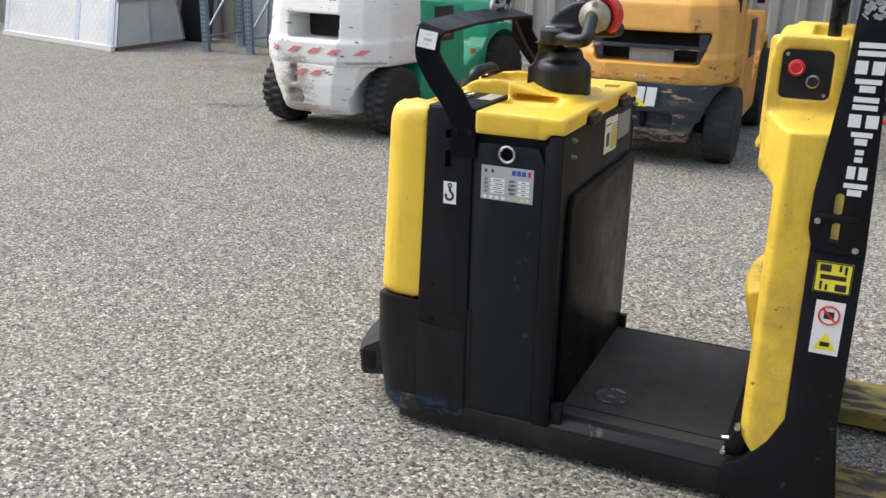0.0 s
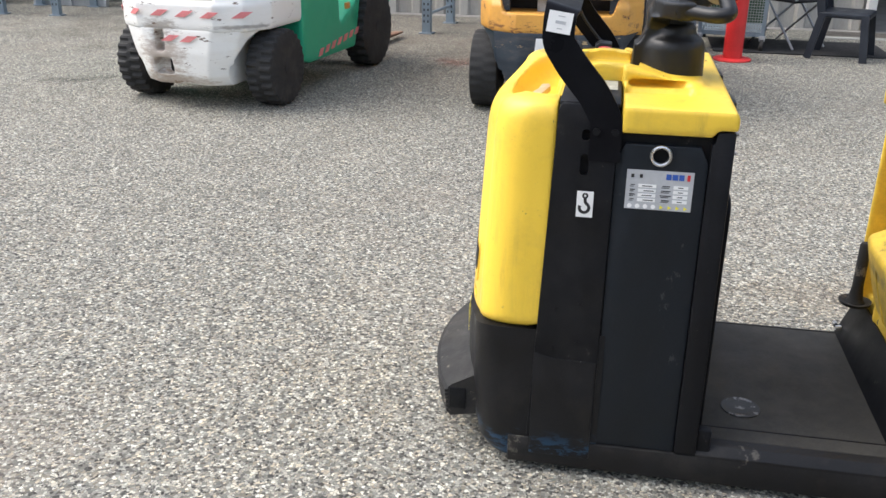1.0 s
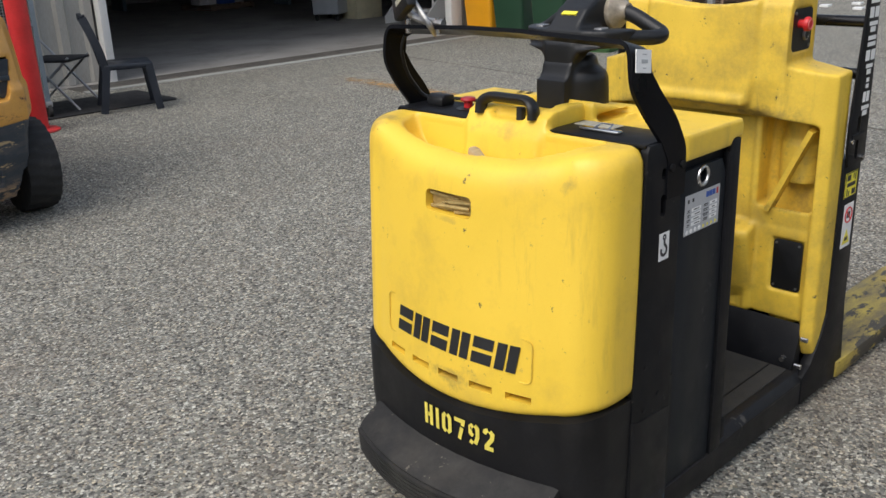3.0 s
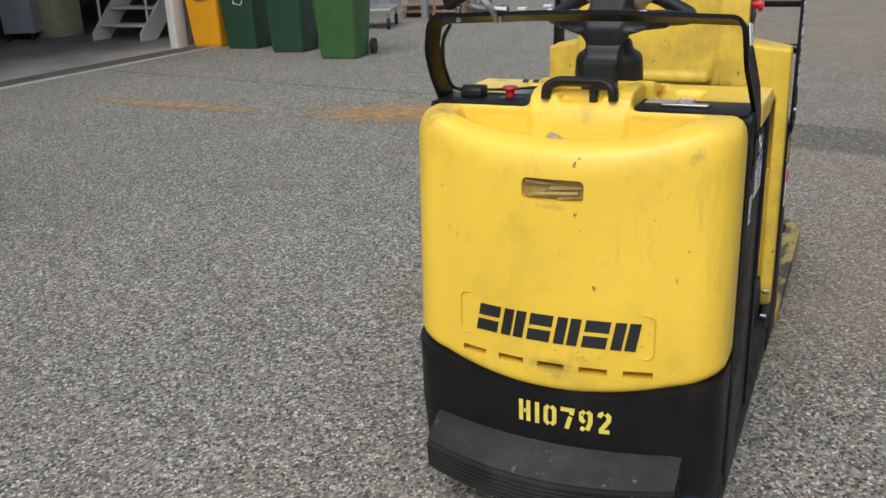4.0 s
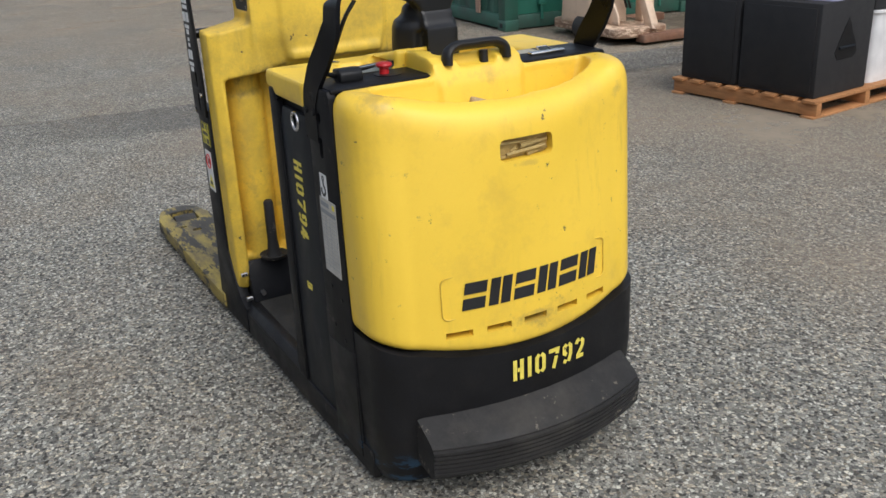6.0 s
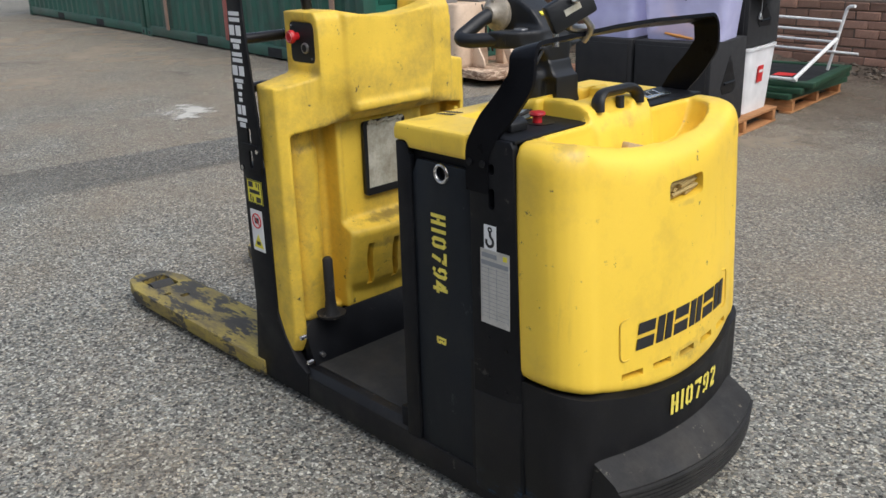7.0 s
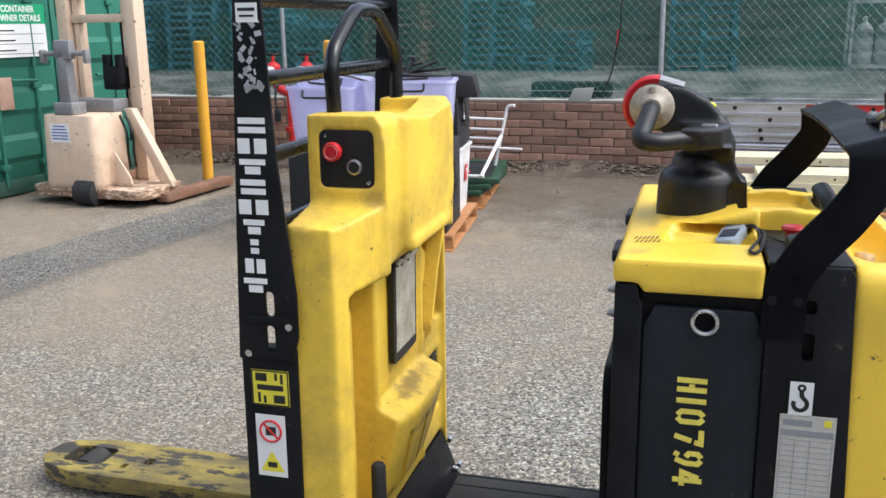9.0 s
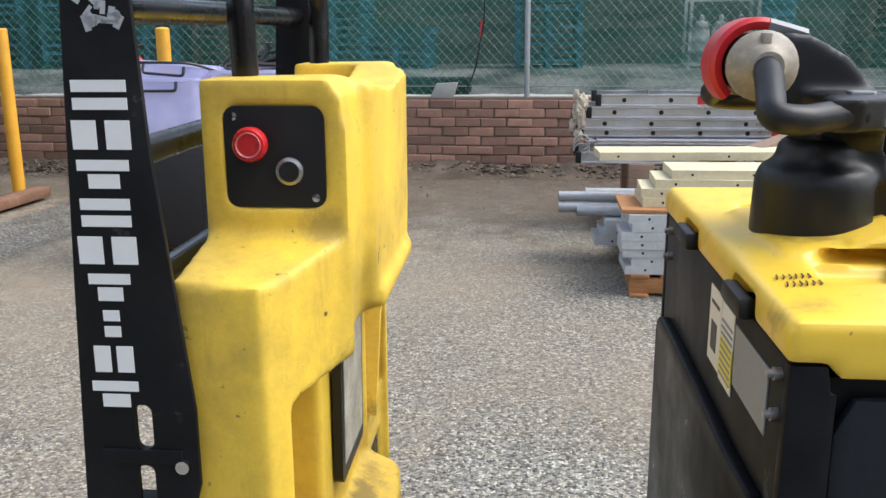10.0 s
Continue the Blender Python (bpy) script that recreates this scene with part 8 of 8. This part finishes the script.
part("lead", tube(bmesh.new(), rounded([(-0.3, -0.1, -0.02), (-0.2, 0.06, 0.035), (0.1, 0.1, 0.04), (0.27, 0.06, 0.02), (0.30, 0.09, -0.10), (0.28, 0.09, -0.22)], 0.06), 0.008, 6), m_inkblack, t)
part("plug", cube(0.265, 0.305, 0.07, 0.10, -0.27, -0.19, 0.006), m_blackplastic, t)
t = thing("lighting_stand", pose(1.02, -1.32, 1.05, 0, 0, 15), "folded black stand and leads piled on tubs", "audio gear")
for k, (a, b, r) in enumerate((((-0.26, 0.0, 0.06), (0.22, 0.06, 0.09), 0.014), ((-0.22, 0.05, 0.12), (0.2, -0.05, 0.08), 0.012), ((-0.05, -0.04, 0.16), (0.26, 0.03, 0.07), 0.012), ((-0.16, 0.02, 0.17), (0.12, 0.04, 0.06), 0.010), ((0.0, 0.0, 0.19), (0.06, 0.02, 0.08), 0.016))):
    part("leg_tube", cyl(bmesh.new(), a, b, r, 8), m_inkblack, t)
part("lead", tube(bmesh.new(), rounded([(0.1, 0.05, 0.09), (0.22, 0.1, 0.14), (0.28, 0.1, 0.06), (0.12, 0.14, 0.045), (-0.1, 0.12, 0.06)], 0.06), 0.008, 6), m_inkblack, t)
part("knob", lathe(bmesh.new(), [(0.012, 0.17), (0.024, 0.175), (0.024, 0.20), (0.012, 0.205)], (0.0, 0.0, 0), "z", 12), m_inkblack, t)
for k, (x, y, yaw) in enumerate(((0.80, -1.62, 10), (1.16, -1.66, 4))):
    t = thing("stage_monitor", pose(x, y, 0.961, 0, 0, yaw), "black wedge loudspeaker lying on a cabinet", "speaker", "stage monitors")
    part("cabinet", prism(bmesh.new(), [(-0.17, 0), (0.16, 0), (0.17, 0.05), (0.02, 0.17), (-0.13, 0.15)], "y", -0.17, 0.17, bevel=0.008), m_speaker, t)
    part("grill", sweep(bmesh.new(), [(0.165, -0.15, 0.062), (0.165, 0.15, 0.062)], [(0.0, -0.01), (0.004, -0.01), (0.004, 0.01), (0.0, 0.01)]), m_grill, t)
t = thing("hanging_clamp", pose(0.752, -1.63, 0.793, 0, 0, 6), "small metal clamp hanging on a loudspeaker edge", "clamp")
part("cord", tube(bmesh.new(), [(0.03, 0, 0.168), (-0.004, 0.0, 0.165), (-0.006, 0.01, 0.05)], 0.003, 5), m_galv, t)
part("jaw", tube(bmesh.new(), [(-0.008, 0.03, 0.05), (-0.01, 0.0, 0.0), (-0.01, 0.05, 0.01), (-0.008, 0.03, 0.05)], 0.007, 6), m_galv, t)


def door_panel(m, label):
    t = thing("green_panel", m, label, "panel", "stacked panels")
    part("board", cube(-0.55, 0.55, -0.50, 0.50, 0, 0.03, 0.003), m_grill, t)
    for a, b, c, d in ((-0.58, 0.58, -0.54, -0.46), (-0.58, 0.58, 0.46, 0.54), (-0.58, -0.5, -0.46, 0.46), (0.5, 0.58, -0.46, 0.46)):
        part("edge_frame", cube(a, b, c, d, -0.0, 0.042, 0.003), m_bingreen, t)
    return t


for i in range(3):
    g = door_panel(pose(1.36 - 0.03 * i, -2.74 - 0.02 * i, 0.118 + 0.043 * i, 0, 0, 4 * i + 1), "dark green framed panel stacked flat on a pallet")
part("red_mark", cube(-0.30, -0.14, 0.05, 0.2, 0.031, 0.033), m_redpaint, g)
t = thing("folding_rack", pose(0.80, -2.95, 0.249, 0, 0, 3), "white tubular folding frame leaning over panels", "frame")
for x, y in ((0.0, 0.0), (0.72, -0.02)):
    part("hooked_tube", tube(bmesh.new(), rounded([(x + 0.02, y, 0.012), (x - 0.06, y, 0.40), (x - 0.085, y - 0.01, 0.53), (x - 0.15, y + 0.01, 0.535)], 0.04), 0.014, 8), m_whitepaint, t)
for x0, x1, z in ((-0.055, 0.70, 0.415), (-0.05, 0.70, 0.325), (-0.03, 0.70, 0.245), (-0.22, 0.62, 0.16)):
    part("cross_tube", tube(bmesh.new(), [(x0, 0.015, z), (x1, -0.005, z + 0.02)], 0.011, 8), m_whitepaint, t)
part("diagonal_tube", tube(bmesh.new(), [(0.02, 0.66, 0.016), (-0.035, 0.025, 0.27)], 0.016, 8), m_whitepaint, t)
part("diagonal_tube", tube(bmesh.new(), [(0.66, 0.60, 0.016), (0.62, 0.02, 0.25)], 0.016, 8), m_whitepaint, t)
part("foot_tube", tube(bmesh.new(), [(0.0, 0.64, 0.016), (0.68, 0.58, 0.016)], 0.014, 8), m_whitepaint, t)


# ---- ladders, planks and tubes on pallets ----
slatted_pallet("pallet", pose(-1.64, -0.98, 0, 0, 0, -2), "brown timber pallet under metal planks")
slatted_pallet("pallet", pose(-1.60, -2.36, 0, 0, 0, 1), "brown timber pallet under ladders")
slatted_pallet("pallet", pose(-3.0, -2.36, 0, 0, 0, 1), "brown timber pallet under ladders")
slatted_pallet("pallet", pose(-3.0, -1.0, 0, 0, 0, -1), "brown timber pallet under planks")


def channel(name, m, label, L, w, h, material, group, cat):
    """A plank with folded edges and a row of end holes."""
    t = thing(name, m, label, cat, group)
    bm = prism(bmesh.new(), [(-w / 2, 0), (-w / 2 + 0.02, 0), (-w / 2 + 0.004, 0.004), (-w / 2 + 0.004, h - 0.004), (w / 2 - 0.004, h - 0.004), (w / 2 - 0.004, 0.004), (w / 2 - 0.02, 0), (w / 2, 0), (w / 2, h), (-w / 2, h)], "x", -L, 0)
    part("channel", bm, material, t, "", 0)
    part("end_cap", cube(-0.004, 0.0005, -w / 2 + 0.005, w / 2 - 0.005, 0.003, h - 0.005), material, t)
    holes = bmesh.new()
    for k in range(6):
        cyl(holes, (-0.10 - k * 0.3, w / 2 - 0.001, h / 2), (-0.10 - k * 0.3, w / 2 + 0.0012, h / 2), 0.007, 8)
    tagged(part("bolt_hole", holes, m_grill, t, "", 0), kind="stuff")
    return t


for i in range(7):
    for j in range(2):
        channel("metal_plank", pose(-0.98 - random.uniform(0, 0.07) - 0.05 * j, -0.56 - 0.30 * j + random.uniform(-0.015, 0.015), 0.119 + i * 0.044, 0, 0, random.uniform(-1.5, 1.5)), "zinc grey folded steel plank in a stack", 2.6, 0.27, 0.043, m_bluegreyplate, "metal planks", "plank")
for i in range(3):
    channel("metal_plank", pose(-0.90 - 0.03 * i, -1.16 + random.uniform(-0.01, 0.01), 0.119 + i * 0.05, 0, 0, 1.5 - i), "zinc grey folded steel plank in a stack", 2.6, 0.24, 0.049, m_bluegreyplate, "metal planks", "plank")
tagged(part("plywood_sheet", cube(-2.3, -0.99, -0.86, -0.44, 0.430, 0.448, 0.002), m_pallet), "orange plywood sheet between planks", "plywood")
for i in range(4):
    channel("cream_plank", pose(-1.02 - random.uniform(0, 0.10) - 0.06 * i, -0.66 - 0.01 * i, 0.449 + i * 0.046, 0, 0, random.uniform(-2, 2)), "cream painted plank with end holes", 2.4, 0.30, 0.045, m_planks, "cream planks", "plank")
    channel("cream_plank", pose(-1.75 - random.uniform(0, 0.15), -1.06 - 0.01 * i, 0.435 + i * 0.046, 0, 0, random.uniform(-3, 3)), "cream painted plank with end holes", 1.9, 0.28, 0.045, m_planks, "cream planks", "plank")
channel("cream_plank", pose(-0.90, -1.08, 0.619, 0, 0, 4), "cream painted plank lying on top of the pile", 2.4, 0.26, 0.045, m_planks, "cream planks", "plank")
for i, (x, y, z) in enumerate(((-0.70, -1.22, 0.305), (-0.74, -1.30, 0.305), (-0.70, -1.25, 0.365), (-0.86, -1.35, 0.37), (-0.80, -1.14, 0.30))):
    t = thing("steel_tube", pose(x, y, z, 0, 0, random.uniform(-2, 2)), "dull galvanised scaffold tube", "tube", "scaffold tubes")
    bm = lathe(bmesh.new(), [(0.026, 0.0), (0.030, 0.0), (0.030, -2.8), (0.026, -2.8)], (0, 0, 0), "x", 14)
    part("pipe", bm, m_galv, t)
    part("bore", cyl(bmesh.new(), (0.0005, 0, 0), (0.001, 0, 0), 0.025, 14), m_grill, t)


def ladder(m, label, L, w, h, material, tip=None):
    t = thing("ladder", m, label, "ladder", "ladders")
    e = 0.16 * h
    for y in (-w / 2, w / 2):
        bm = prism(bmesh.new(), [(y - 0.017, 0), (y + 0.017, 0), (y + 0.017, e * 0.6), (y - 0.001, e), (y - 0.001, h - e), (y + 0.017, h - e * 0.6), (y + 0.017, h), (y - 0.017, h), (y - 0.017, h - e * 0.6), (y - 0.004, h - e), (y - 0.004, e), (y - 0.017, e * 0.6)], "x", -L, 0)
        rail = part("side_rail", bm, material, t, "", 0)
        for k in range(int(L / 0.30)):
            part("rung_end", cyl(bmesh.new(), (-0.15 - k * 0.30, y - 0.001, h / 2), (-0.15 - k * 0.30, y + 0.003, h / 2), 0.015, 10), m_grill, rail)
        if tip and y > 0:
            part("red_tape", cube(-tip[1], -tip[0], y - 0.0008, y + 0.0008, e, h - e), m_redpaint, rail, "red section of rail")
        part("rail_foot", cube(-0.002, 0.035, y - 0.02, y + 0.02, 0.0, h, 0.004), m_blackplastic, rail)
    for k in range(int(L / 0.30)):
        part("rung", cyl(bmesh.new(), (-0.15 - k * 0.30, -w / 2, h / 2), (-0.15 - k * 0.30, w / 2, h / 2), 0.014, 8), material, t)
    return t


for x, y, z, h, tip in ((-0.86, -2.17, 0.46, 0.074, None), (-0.87, -2.18, 0.636, 0.044, (1.2, 3.0)), (-0.86, -2.20, 0.684, 0.064, None), (-0.92, -2.21, 0.752, 0.072, None), (-0.98, -2.23, 0.828, 0.076, (0.62, 3.2))):
    ladder(pose(x, y, z, 0, 0, random.uniform(-0.4, 0.4)), "aluminium ladder stacked flat" + (" with red rail" if tip else ""), 3.6, 0.42, h, m_alu, tip)
for y in (-1.99, -2.06, -2.30, -2.37):
    for z, r in ((0.556, 0.020), (0.605, 0.028)):
        t = thing("long_tube", pose(-0.92 - random.uniform(0, 0.08), y, z, 0, 0, random.uniform(-0.3, 0.3)), "bright aluminium tube between stacked ladders", "tube", "long tubes")
        part("pipe", lathe(bmesh.new(), [(r * 0.85, 0.0), (r, 0.0), (r, -3.4), (r * 0.85, -3.4)], (0, 0, 0), "x", 14), m_alu, t)
        part("bore", cyl(bmesh.new(), (0.0005, 0, 0), (0.001, 0, 0), r * 0.84, 14), m_grill, t)
for y in (-1.96, -2.42):
    for x in (-1.25, -2.4, -3.3):
        tagged(part("timber_block", cube(x - 0.08, x + 0.08, y - 0.05, y + 0.05, 0.118, 0.46, 0.004), m_palletgrey), "rough timber block under ladders", "timber block", "timber blocks")
for k, (x, y, z, r) in enumerate(((-0.86, -1.96, 0.855, 0.045), (-0.83, -1.95, 0.80, 0.05), (-0.85, -1.94, 0.745, 0.045), (-0.80, -1.96, 0.70, 0.035), (-0.84, -1.95, 0.65, 0.035), (-0.82, -1.97, 0.90, 0.03))):
    bm = bmesh.new()
    bmesh.ops.create_icosphere(bm, subdivisions=3, radius=r)
    for v in bm.verts:
        d = 1 + 0.55 * noise.noise(v.co * 45 + Vector((k, 0, 0))) + 0.25 * noise.noise(v.co * 110)
        v.co = Vector((v.co.x * 0.7 * d + x, v.co.y * 0.6 * d + y, v.co.z * 1.3 * d + z))
    tagged(part("rag", bm, m_rag), "crumpled cream rag stuffed round the ladder ends", "rag", "rags")
for k in range(3):
    tagged(part("wire_hook", tube(bmesh.new(), [(-0.86 + 0.05 * math.cos(a / 2), -1.93 - 0.01 * k, 0.60 - 0.03 * k + 0.05 * math.sin(a / 2)) for a in range(10)], 0.005, 6), m_galv), "bent galvanised wire hook tied to ladder ends", "wire hook", "wire hooks")
t = thing("timber_offcut", pose(-1.75, -1.22, 0.625, 0, 10, 35), "dark brown timber offcut on the plank pile", "timber")
part("board", cube(-0.35, 0.35, -0.06, 0.06, 0, 0.03, 0.004), m_palletgrey, t)
t = thing("timber_offcut", pose(-2.3, -1.0, 0.625, 0, 4, -50), "dark brown timber offcut on the plank pile", "timber")
part("board", cube(-0.4, 0.4, -0.05, 0.05, 0, 0.04, 0.004), m_rustbase, t)


# ---- boundary fence and the neighbour's yard ----
tagged(part("neighbour_ground", cube(-30, 30, -40, -4.66, -0.05, 0.64), m_neighbour), "pale concrete apron of the neighbouring yard", "ground", "", "structure")
tagged(part("neighbour_wall", cube(-30, 30, -14.6, -14.3, 0.64, 6.0), m_olive), "olive grey rendered wall of the neighbouring building", "wall", "", "structure")
bm = bmesh.new()
n = 120
rows = []
for i in range(n + 1):
    x = -9.0 + i * 20.0 / n
    rows.append([bm.verts.new((x, -4.60 + 0.012 * math.sin(x * 2.1 + k), 0.72 + k * 1.75 / 8 + (0.03 * noise.noise((x * 3, 0, 1)) if k == 0 else 0))) for k in range(9)])
for a, b in zip(rows, rows[1:]):
    for k in range(8):
        bm.faces.new((a[k], b[k], b[k + 1], a[k + 1]))
fence = thing("fence", pose(0, 0, 0), "chain-link fence with green shade cloth on a brick wall", "fence", "", "structure")
part("shade_cloth", bm, m_cloth, fence, "sagging green shade cloth")
bm = bmesh.new()
p = 0.088
zb, zt = 0.72, 2.46
for i in range(int((20 + 1.74) / p)):
    for s in (-1, 1):
        x0 = -10.7 + i * p if s > 0 else -9.0 + i * p
        a, b = Vector((x0, -4.545 + 0.002 * s, zb)), Vector((x0 + s * (zt - zb) * 0.92, -4.545 + 0.002 * s, zt))
        d = 0.0017
        v = [bm.verts.new(q) for q in (a + Vector((-d, 0, 0)), a + Vector((d, d, 0)), a + Vector((d, -d, 0)), b + Vector((-d, 0, 0)), b + Vector((d, d, 0)), b + Vector((d, -d, 0)))]
        for q in ((0, 1, 4, 3), (1, 2, 5, 4), (2, 0, 3, 5)):
            bm.faces.new([v[k] for k in q])
tagged(part("chain_wire", bm, m_wire, fence, "", 0), kind="stuff")
for x in (-8.5, -4.5, -0.48, 3.56, 7.6):
    part("fence_post", cyl(bmesh.new(), (x, -4.52, 0.62), (x + 0.01, -4.52, 2.55), 0.026, 14), m_galv, fence)
for z in (0.80, 2.44):
    part("tension_wire", tube(bmesh.new(), [(-9, -4.54, z), (11, -4.54, z)], 0.004, 5), m_galv, fence)
part("red_cable_tie", cyl(bmesh.new(), (-0.05, -4.50, 1.25), (-0.06, -4.50, 1.40), 0.012, 8), m_redpaint, fence)
part("drooping_cable", tube(bmesh.new(), rounded([(-0.1, -4.49, 2.4), (-0.08, -4.49, 1.4), (-0.0, -4.49, 0.95), (0.1, -4.48, 0.74)], 0.1), 0.008, 6), m_blackplastic, fence)


def pallet_stack(x, y, n, yaw, material, label):
    t = thing("pallet_stack", pose(x, y, 0.64, 0, 0, yaw), label, "pallet stack", "stacked pallets")
    for i in range(n):
        z = i * 0.142
        sx, sy = random.uniform(-0.03, 0.03), random.uniform(-0.03, 0.03)
        bm = bmesh.new()
        for k in range(3):
            box(bm, -0.58 + k * 0.53 + sx, -0.48 + k * 0.53 + sx, -0.58, 0.58, z + 0.022, z + 0.112)
        for y in (-0.58, -0.05, 0.48):
            box(bm, -0.58 + sx, 0.58 + sx, y + sy, y + 0.10 + sy, z, z + 0.022)
        for k in range(7):
            y = -0.58 + k * 0.177
            box(bm, -0.58 + sx, 0.58 + sx, y + sy, y + 0.10 + sy, z + 0.112, z + 0.134)
        part("pallet_layer", bm, material, t, "", 0)
    return t


pallet_stack(-0.76, -12.6, 13, 2, m_palletblue, "tall stack of blue pallets behind the fence")
pallet_stack(1.86, -12.6, 5, -2, m_palletblue, "low stack of blue pallets behind the fence")
pallet_stack(3.06, -12.9, 14, 1, m_palletblue, "tall stack of blue pallets behind the fence")
pallet_stack(4.9, -12.4, 12, 3, m_palletgrey, "tall stack of brown pallets behind the fence")
pallet_stack(6.3, -12.4, 7, -2, m_palletblue, "stack of blue pallets behind the fence")
pallet_stack(7.8, -12.6, 14, 0, m_palletblue, "tall stack of blue pallets behind the fence")
pallet_stack(9.3, -12.6, 12, 2, m_palletblue, "tall stack of blue pallets behind the fence")
pallet_stack(10.8, -12.2, 14, -1, m_palletblue, "tall stack of blue pallets behind the fence")
pallet_stack(-6.6, -12.6, 8, 0, m_palletgrey, "stack of brown pallets behind the fence")
t = thing("gas_cage", pose(-3.75, -12.5, 0.64), "wire cage with white gas bottles behind the fence", "gas cage")
for x in (-0.56, 0.56):
    for y in (-0.3, 0.3):
        part("cage_post", cube(x - 0.025, x + 0.025, y - 0.025, y + 0.025, 0, 1.15), m_white, t)
for z in (0.05, 1.12):
    for y in (-0.3, 0.3):
        part("cage_rail", cube(-0.56, 0.56, y - 0.02, y + 0.02, z, z + 0.05), m_white, t)
for x in (-0.33, 0.0, 0.33):
    part("gas_bottle", lathe(bmesh.new(), [(0.13, 0.1), (0.15, 0.14), (0.15, 0.66), (0.10, 0.76), (0.04, 0.80), (0.04, 0.88), (0.01, 0.9)], (x, 0, 0), "z", 18), m_white, t)
for x, z0 in ((-4.72, 0.0), (-4.70, 0.82)):
    tagged(part("blue_barrel", lathe(bmesh.new(), [(0.26, 0.64 + z0), (0.29, 0.68 + z0), (0.29, 0.92 + z0), (0.30, 0.94 + z0), (0.29, 0.96 + z0), (0.29, 1.40 + z0), (0.26, 1.45 + z0)], (x, -12.5, 0), "z", 24), m_palletblue), "blue plastic barrel behind the fence", "barrel", "blue barrels")
tagged(part("black_crate", cube(0.15, 1.05, -6.2, -5.8, 0.64, 0.80, 0.01), m_speaker), "low black crate behind the fence", "crate")
tagged(part("black_crate", cube(2.2, 3.0, -6.4, -5.9, 0.64, 0.82, 0.01), m_speaker), "low black crate behind the fence", "crate")
tagged(part("concrete_block", prism(bmesh.new(), [(0.20, 0.70), (0.42, 0.70), (0.36, 0.83), (0.16, 0.84)], "y", -4.5, -4.44, bevel=0.004), m_neighbour), "pale paving offcut on the wall top", "paver")

# closing walls out of sight
corrugated("wall_east", (28, 26), (28, -40), 4.0, "grey corrugated fence at the far end of the yard", m_corr, pitch=0.6)
corrugated("wall_west", (-22, -40), (-22, 11.1), 4.0, "grey corrugated fence at the far end of the yard", m_corr, pitch=0.6)


# ---- brick wall, piece by piece ----
brick_wall = tagged(part("wall_south", cube(-9.0, 11.0, -4.64, -4.407, -0.02, 0.70), m_mortar), "low red brick boundary wall with dirty joints", "wall", "", "structure")
shapes = []
for k in range(5):
    bm = cube(-0.1145, 0.1145, -0.016, 0.10, -0.0385, 0.0385, 0.006, 1)
    for v in bm.verts:
        v.co += Vector((noise.noise(v.co * 9 + Vector((k, 0, 0))), noise.noise(v.co * 9 + Vector((0, k, 5))), noise.noise(v.co * 9 + Vector((7, 0, k))))) * 0.007
    me = bpy.data.meshes.new("brick")
    bmesh.ops.recalc_face_normals(bm, faces=bm.faces)
    bm.to_mesh(me)
    bm.free()
    me.materials.append(m_brick)
    shapes.append(me)
rest = bmesh.new()
for row in range(8):
    z0 = 0.045 + row * 0.0858
    for i in range(84):
        x = -8.9 + i * 0.239 + (0.119 if row % 2 else 0)
        z = z0 + 0.006 * noise.noise((x * 0.8, row * 0.3, 0)) + random.uniform(-0.002, 0.002)
        if x > 10.85:
            continue
        y = -4.41 + random.uniform(-0.007, 0.008)
        x += random.uniform(-0.007, 0.007)
        if -1.9 < x < 5.6 and row > 0 or -0.9 < x < 3.0:
            ob = new("brick", shapes[(i * 7 + row * 3) % 5])
            ob.parent = brick_wall
            ob.matrix_basis = pose(x, y, z, 0, random.uniform(-1.2, 1.2), 180 + random.uniform(-1.5, 1.5))
        else:
            m = pose(x, y, z, 0, 0, 180)
            box(rest, x - 0.114, x + 0.114, y - 0.1, y + 0.012, z - 0.038, z + 0.038)
far = part("far_brick", rest, m_brick, brick_wall, "", 0)
tagged(far, kind="stuff")
